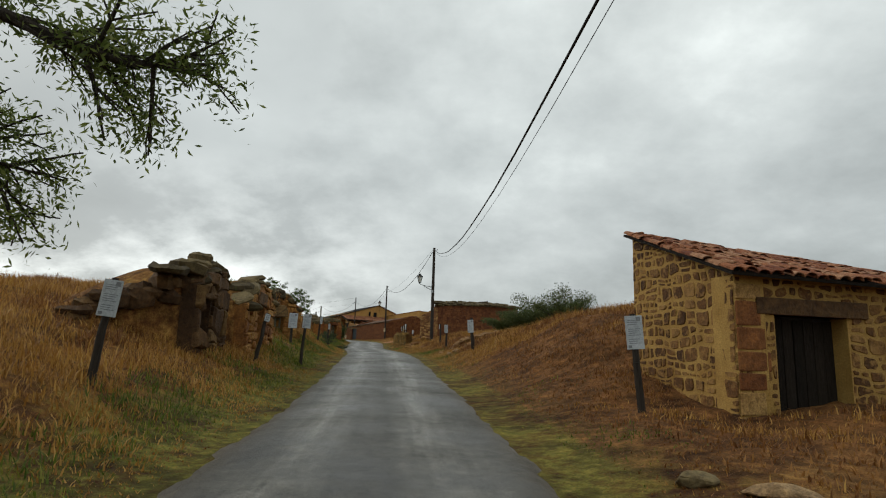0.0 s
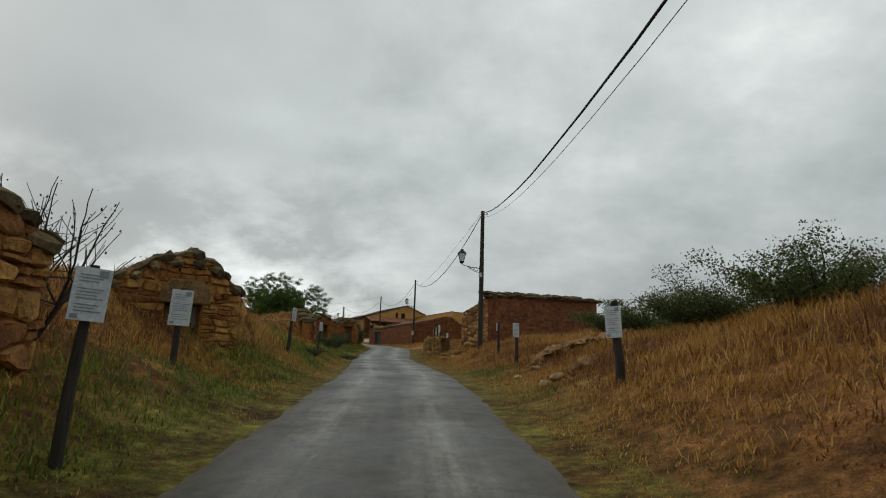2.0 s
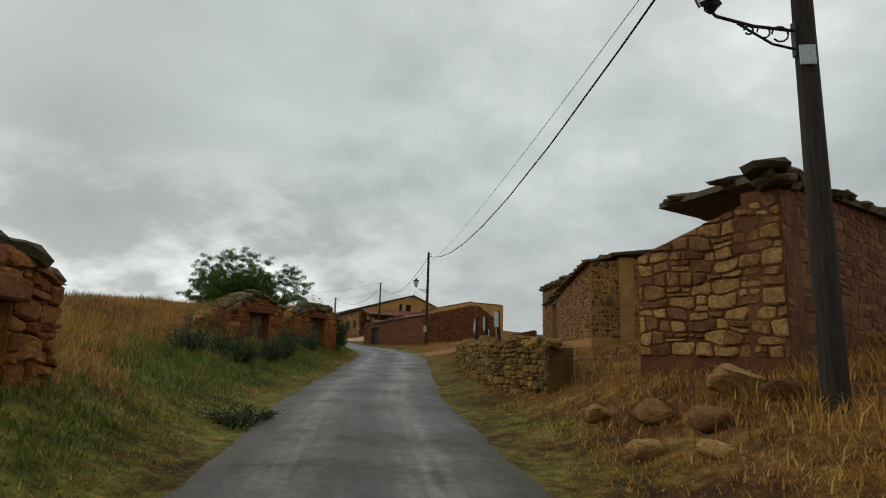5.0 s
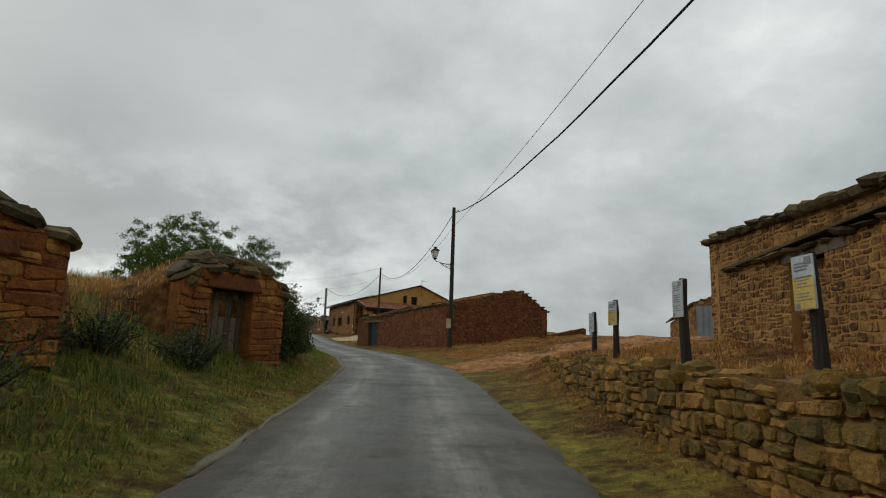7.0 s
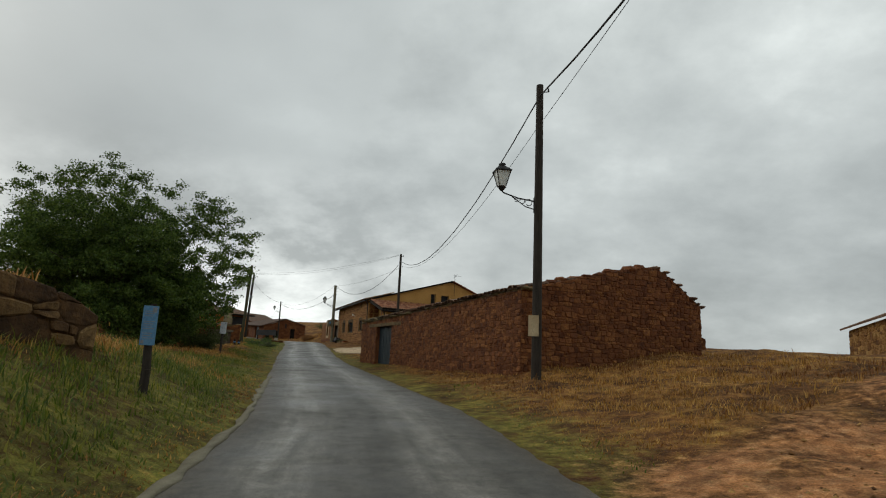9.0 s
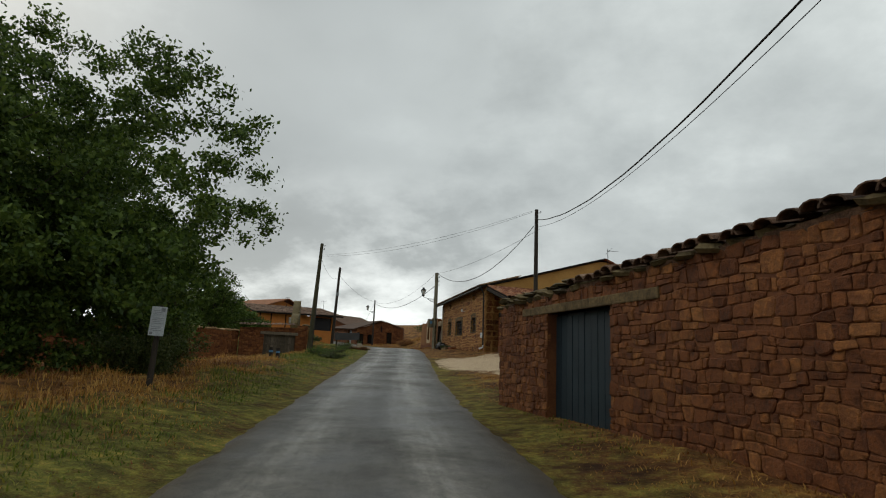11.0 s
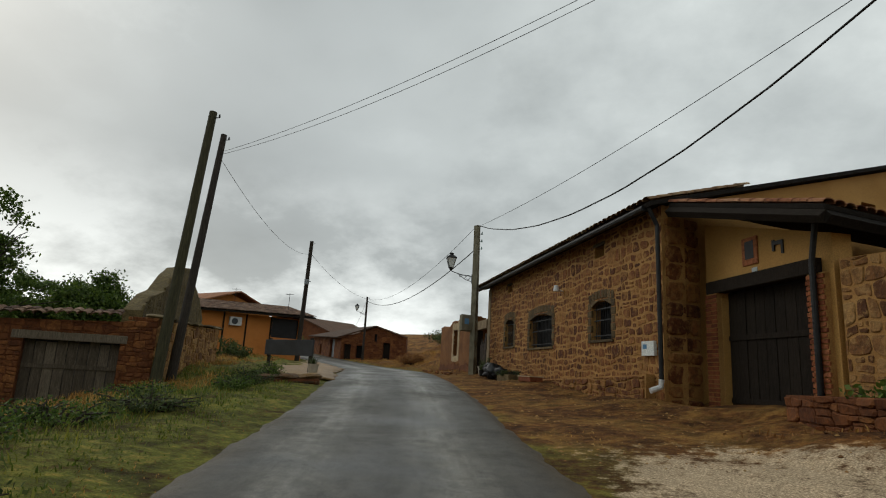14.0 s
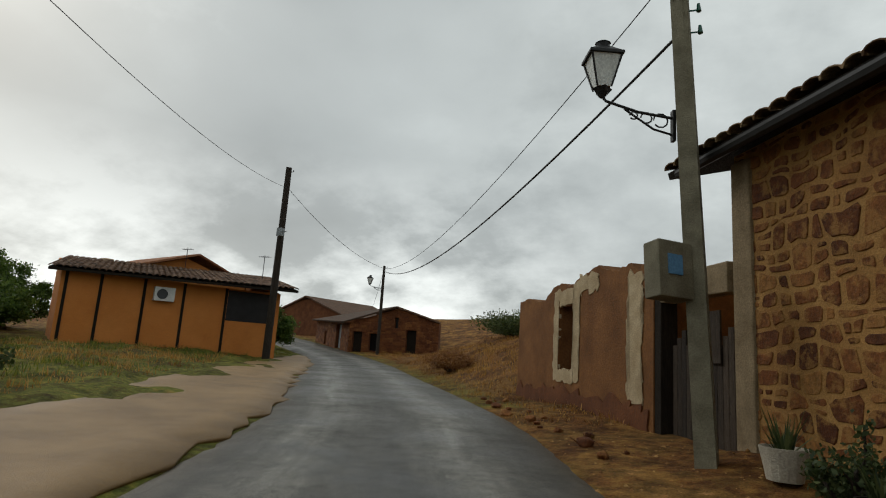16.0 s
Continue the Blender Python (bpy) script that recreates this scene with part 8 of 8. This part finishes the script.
bush(-26.1, 149.1, 0.4, 0.25, 0.22, 321, "small dark plants growing in the stone trough", 1800, 0.03, WEED_LEAF, z=tr_z + 0.2, twigs=18)
bush(-27.45, 151.75, 0.35, 0.45, 0.5, 313, "dark pot plants by the house wall", 3600, 0.035, WEED_LEAF)
bush(-35.5, 173.5, 2.2, 2.2, 1.1, 314, "green bush on the roadside bank", 16000, 0.06)
bush(-37.5, 178.0, 2.2, 2.2, 1.0, 315, "green bush on the roadside bank", 12000, 0.06)
bush(-36.9, 167.5, 0.9, 1.2, 0.55, 316, "dry rust-coloured scrub on the roadside bank", 9000, 0.035, RUST_BLADE)
bush(-38.5, 170.5, 1.0, 1.3, 0.6, 317, "dry rust-coloured scrub on the roadside bank", 9000, 0.035, RUST_BLADE)
bush(-22.6, 116.6, 1.1, 0.8, 0.95, 318, "dark round bush beside the leaning post", 22000, 0.035)
bush(-39.6, 151.6, 0.7, 0.7, 0.8, 319, "dark round shrub behind the notice board", 4000, 0.06)
# weeds in the ditch before the garden wall and the culvert
rnd = random.Random(72)
for k in range(8):
    y = 131.0 + 1.75 * k
    bush(float(road_x(y)) - rnd.uniform(3.0, 5.6), y, rnd.uniform(0.4, 0.8), rnd.uniform(0.5, 0.9), rnd.uniform(0.2, 0.4), 370 + k, "low green weeds in the ditch beside the lane", 2200, 0.03, WEED_LEAF if k % 3 == 0 else LEAF, twigs=30)
# tall weeds below the cellar fronts
rnd = random.Random(71)
for k in range(13):
    y = 68.5 + 1.75 * k + rnd.uniform(-0.6, 0.6)
    d = rnd.uniform(3.6, 5.6)
    x = float(road_x(y)) - d
    if 81 < y < 84.5 and d > 4.2:
        continue
    bush(x, y, rnd.uniform(0.5, 0.9), rnd.uniform(0.6, 1.0), rnd.uniform(0.5, 0.95), 340 + k, "tall grey-green weeds on the verge below the cellars", 2600, 0.032, WEED_LEAF, twigs=44)
for k, (x, y) in enumerate(((-1.0, 52.3), (-2.3, 62.5))):
    bush(x, y, 0.55, 0.7, 0.3, 360 + k, "low dark green weeds on the bank", 1500, 0.03, WEED_LEAF, twigs=24)
# a nearly bare shrub by the second cellar
sh = thing("bare_shrub", pose(0.3, 37.7, on_ground(0.3, 37.7)), "nearly leafless young tree by the cellar", "shrub", "trees and bushes")
rnd, rng = random.Random(330), np.random.default_rng(330)
bm = bmesh.new()
tips = []
for k in range(5):
    a = k * 1.3
    limbs(bm, (0, 0, -0.1), (0.3 + 0.35 * math.cos(a), 0.35 * math.sin(a), 1), 1.05, 0.03, 2, rnd, tips, 0.62, -0.1, 5)
part("branchwork", bm, BARK, sh)
pts = np.array([tuple(p) for p, _ in tips])
ob = new("foliage", leaf_mesh("foliage", pts[rng.integers(0, len(pts), 220)] + rng.normal(size=(220, 3)) * 0.05, 0.028, rng, BUSH_LEAF))
ob.parent = sh


# ---- grass and weeds ----
def blades(name, x, y, height, rng, mat, per=7, lean=0.8, width=0.012, spread_=0.09, base_z=None):
    """Tufts of bent blades at the given places."""
    n = len(x) * per
    X, Y, H = np.repeat(x, per) + rng.normal(size=n) * spread_, np.repeat(y, per) + rng.normal(size=n) * spread_, np.repeat(height, per) * rng.uniform(0.5, 1.25, n)
    Z = ground_z(X, Y) - 0.03 if base_z is None else np.repeat(base_z, per)
    a = rng.uniform(0, math.tau, n)
    l = H * lean * rng.uniform(0.2, 1.4, n)
    dx, dy = np.cos(a), np.sin(a)
    w = width * rng.uniform(0.6, 1.6, n)
    base = np.stack([X, Y, Z], -1)
    side = np.stack([-dy * w, dx * w, 0 * w], -1)
    mid = base + np.stack([dx * l * 0.35, dy * l * 0.35, H * 0.62], -1)
    tip = base + np.stack([dx * l, dy * l, H], -1)
    v = np.stack([base - side, base + side, mid + side * 0.7, mid - side * 0.7, tip], 1).reshape(-1, 3)
    k = np.arange(n)[:, None] * 5
    quads = np.concatenate([k, k + 1, k + 2, k + 3], 1)
    tris = np.concatenate([k + 3, k + 2, k + 4, k + 4], 1)
    me_ = bpy.data.meshes.new(name)
    me_.vertices.add(len(v))
    me_.vertices.foreach_set("co", v.astype(np.float32).ravel())
    loops = np.concatenate([quads, tris[:, :3]], 1).ravel()
    me_.loops.add(len(loops))
    me_.loops.foreach_set("vertex_index", loops.astype(np.int32))
    me_.polygons.add(2 * n)
    me_.polygons.foreach_set("loop_start", (np.arange(n)[:, None] * 7 + np.array([[0, 4]])).astype(np.int32).ravel())
    me_.update(calc_edges=True)
    me_.materials.append(mat)
    ob = new(name, me_)
    return tagged(ob, {"dry_grass": "dry straw-coloured grass on the banks", "rusty_grass": "rust-brown dry weeds on the banks", "green_grass": "green grass and weeds along the verge"}[name], "grass", kind="stuff")


rng = np.random.default_rng(77)


def scatter(count, y0, y1, lo, hi, side, power=1.0):
    y = rng.uniform(y0, y1, count)
    d = lo + (hi - lo) * rng.random(count) ** power
    sl = np.sqrt(1 + ((road_x(y + 1) - road_x(y - 1)) / 2) ** 2)
    return road_x(y) + side * d * sl, y, d


def keep_out(x, y, side):
    """False on the dirt track, the gravel and the apron."""
    off = x - road_x(y)
    track = (side > 0) & (np.abs(y - (90 + 14 * np.clip(off / 18, 0, 3))) < 2.5)
    gravel = (side > 0) & (((y - 131 + 0.55 * (off - 5)) / 7.0) ** 2 + ((off - 5.0) / 3.4) ** 2 < 1.0)
    yard = (side > 0) & (y > 138) & (y < 156) & (off < 7)
    apron = (side < 0) & (y > 145) & (y < 176) & (off > -6.6)
    hole = ((x > 11.6) & (x < 17) & (y > 25.8) & (y < 29.2)) | ((x > 3.7) & (x < 9) & (y > 73.5) & (y < 88)) | ((x > -28) & (x < -11) & (y > 140))
    return ~(track | gravel | yard | apron | hole)


dry, rust, green = [], [], []
for y0, y1, per_m in ((8, 62, 300), (62, 112, 230), (112, 150, 200), (150, 190, 110)):
    n = int((y1 - y0) * per_m)
    for side in (-1, 1):
        x, y, d = scatter(n, y0, y1, 1.95, 13, side, 1.5)
        ok = keep_out(x, y, side)
        x, y, d = x[ok], y[ok], d[ok]
        patch = np.sin(0.9 * x + 1.7 * np.sin(0.5 * y)) * np.sin(0.7 * y + 0.3 * x) + rng.normal(size=len(x)) * 0.35
        if side < 0:
            wet = np.where(y < 40, np.interp(d, [2, 2.4, 3.4, 5.0], [0.3, 0.8, 0.7, -0.5]), np.interp(d, [2, 2.4, 3.4, 5.5], [0.35, 0.8, 0.85, -0.4])) + np.where((y > 62) & (y < 108), np.interp(d, [2, 6, 9], [0.1, 0.65, 0.3]), 0) + np.where(y > 127, np.interp(d, [2, 12], [0.5, 0.9]), 0)
        else:
            wet = np.interp(d, [2, 3.0, 4.2], [0.6, 0.1, -0.8]) - np.where(y > 136, 1.0, 0)
        isg = (patch * 0.6 + wet > 0.45) & (d > 2.15 + 0.25 * rng.random(len(x)))
        isr = ~isg & (patch > np.where((side > 0) & (y < 36), -0.6, 0.15))
        tall = np.interp(d, [1.95, 2.6, 4.5, 8], [0.035, 0.09, 0.2, 0.24]) * rng.uniform(0.5, 1.5, len(x))
        if side < 0:
            tall *= np.where((y > 45) & (y < 92) & (d > 3.2), 1.15, 1.0)
            tall *= np.where((y > 104), 0.7, 1.0)
        else:
            tall *= np.where((y > 38) & (y < 62) & (d > 4), 1.1, 0.85)
            tall *= np.where((y > 66) & (y < 140), 0.6, 1.0)
            tall *= np.where((y < 36), 0.6, 1.0)
        green.append((x[isg], y[isg], tall[isg]))
        rust.append((x[isr], y[isr], tall[isr] * 0.9))
        isd = ~isg & ~isr
        dry.append((x[isd], y[isd], tall[isd]))
for name, sets, mat, wd in (("green_grass", green, GREEN_BLADE, 0.008), ("rusty_grass", rust, RUST_BLADE, 0.009), ("dry_grass", dry, DRY_BLADE, 0.008)):
    x, y, h = (np.concatenate([s[k] for s in sets]) for k in range(3))
    blades(name, x, y, h, rng, mat, per=11, width=wd, spread_=0.13)
# grass and weeds that grow on the cellar mounds
for wl, w, top, depth, seed in MOUNDS:
    n = 260
    u, v = rng.uniform(-0.9, w + 0.9, n), rng.random(n) ** 1.3
    inx = np.clip(u, 0, w)
    fall = np.maximum(0, 1 - (np.abs(u - inx) / 1.3) ** 1.5)
    zz = (np.array([top(t) for t in inx]) + 0.04 + 0.12 * np.sin(np.pi * v)) * fall * (1 - v**2 * 0.5) - 0.3 * (1 - fall) - 0.04
    if seed == 101:
        continue
    ob = blades("dry_grass", u, -0.4 - depth * 0.95 * v - 0.3 * np.abs(u - inx), rng.uniform(0.06, 0.2, n), rng, GREEN_BLADE if seed in (102, 105) else DRY_BLADE, per=9, width=0.008, base_z=zz)
    del ob["category"]
    ob.parent = wl
# loose pebbles on the dirt track and before the house
pebble = [Vector(p) for p in ((1, 0, 0), (0, 1, 0), (-1, 0, 0), (0, -1, 0), (0, 0, 0.6), (0, 0, -0.6))]
pv, pf = [], []
px_ = np.concatenate([rng.uniform(1.9, 14, 1500), rng.uniform(1.9, 5.5, 1700)])
py_ = np.concatenate([90 + 14 * px_[:1500] / 18 + rng.normal(size=1500) * 1.3, rng.uniform(136, 158, 1700)])
pw = road_x(py_) + px_ * np.sqrt(1 + ((road_x(py_ + 1) - road_x(py_ - 1)) / 2) ** 2)
pz = ground_z(pw, py_)
for x, y, z, s in zip(pw, py_, pz, 0.012 + 0.03 * rng.random(len(pw)) ** 3):
    turn_, n = Matrix.Rotation(rng.uniform(0, 6.28), 3, "Z"), len(pv)
    pv += [tuple(turn_ @ (p * s * rng.uniform(0.7, 1.3)) + Vector((x, y, z))) for p in pebble]
    pf += [(n + a, n + b, n + c) for a, b in ((0, 1), (1, 2), (2, 3), (3, 0)) for c in (4, 5)]
me = bpy.data.meshes.new("pebbles")
me.from_pydata(pv, [], pf)
me.materials.append(OCHRE_STONE)
tagged(new("pebbles", me), "scattered ochre pebbles on the bare soil", "pebbles", kind="stuff")
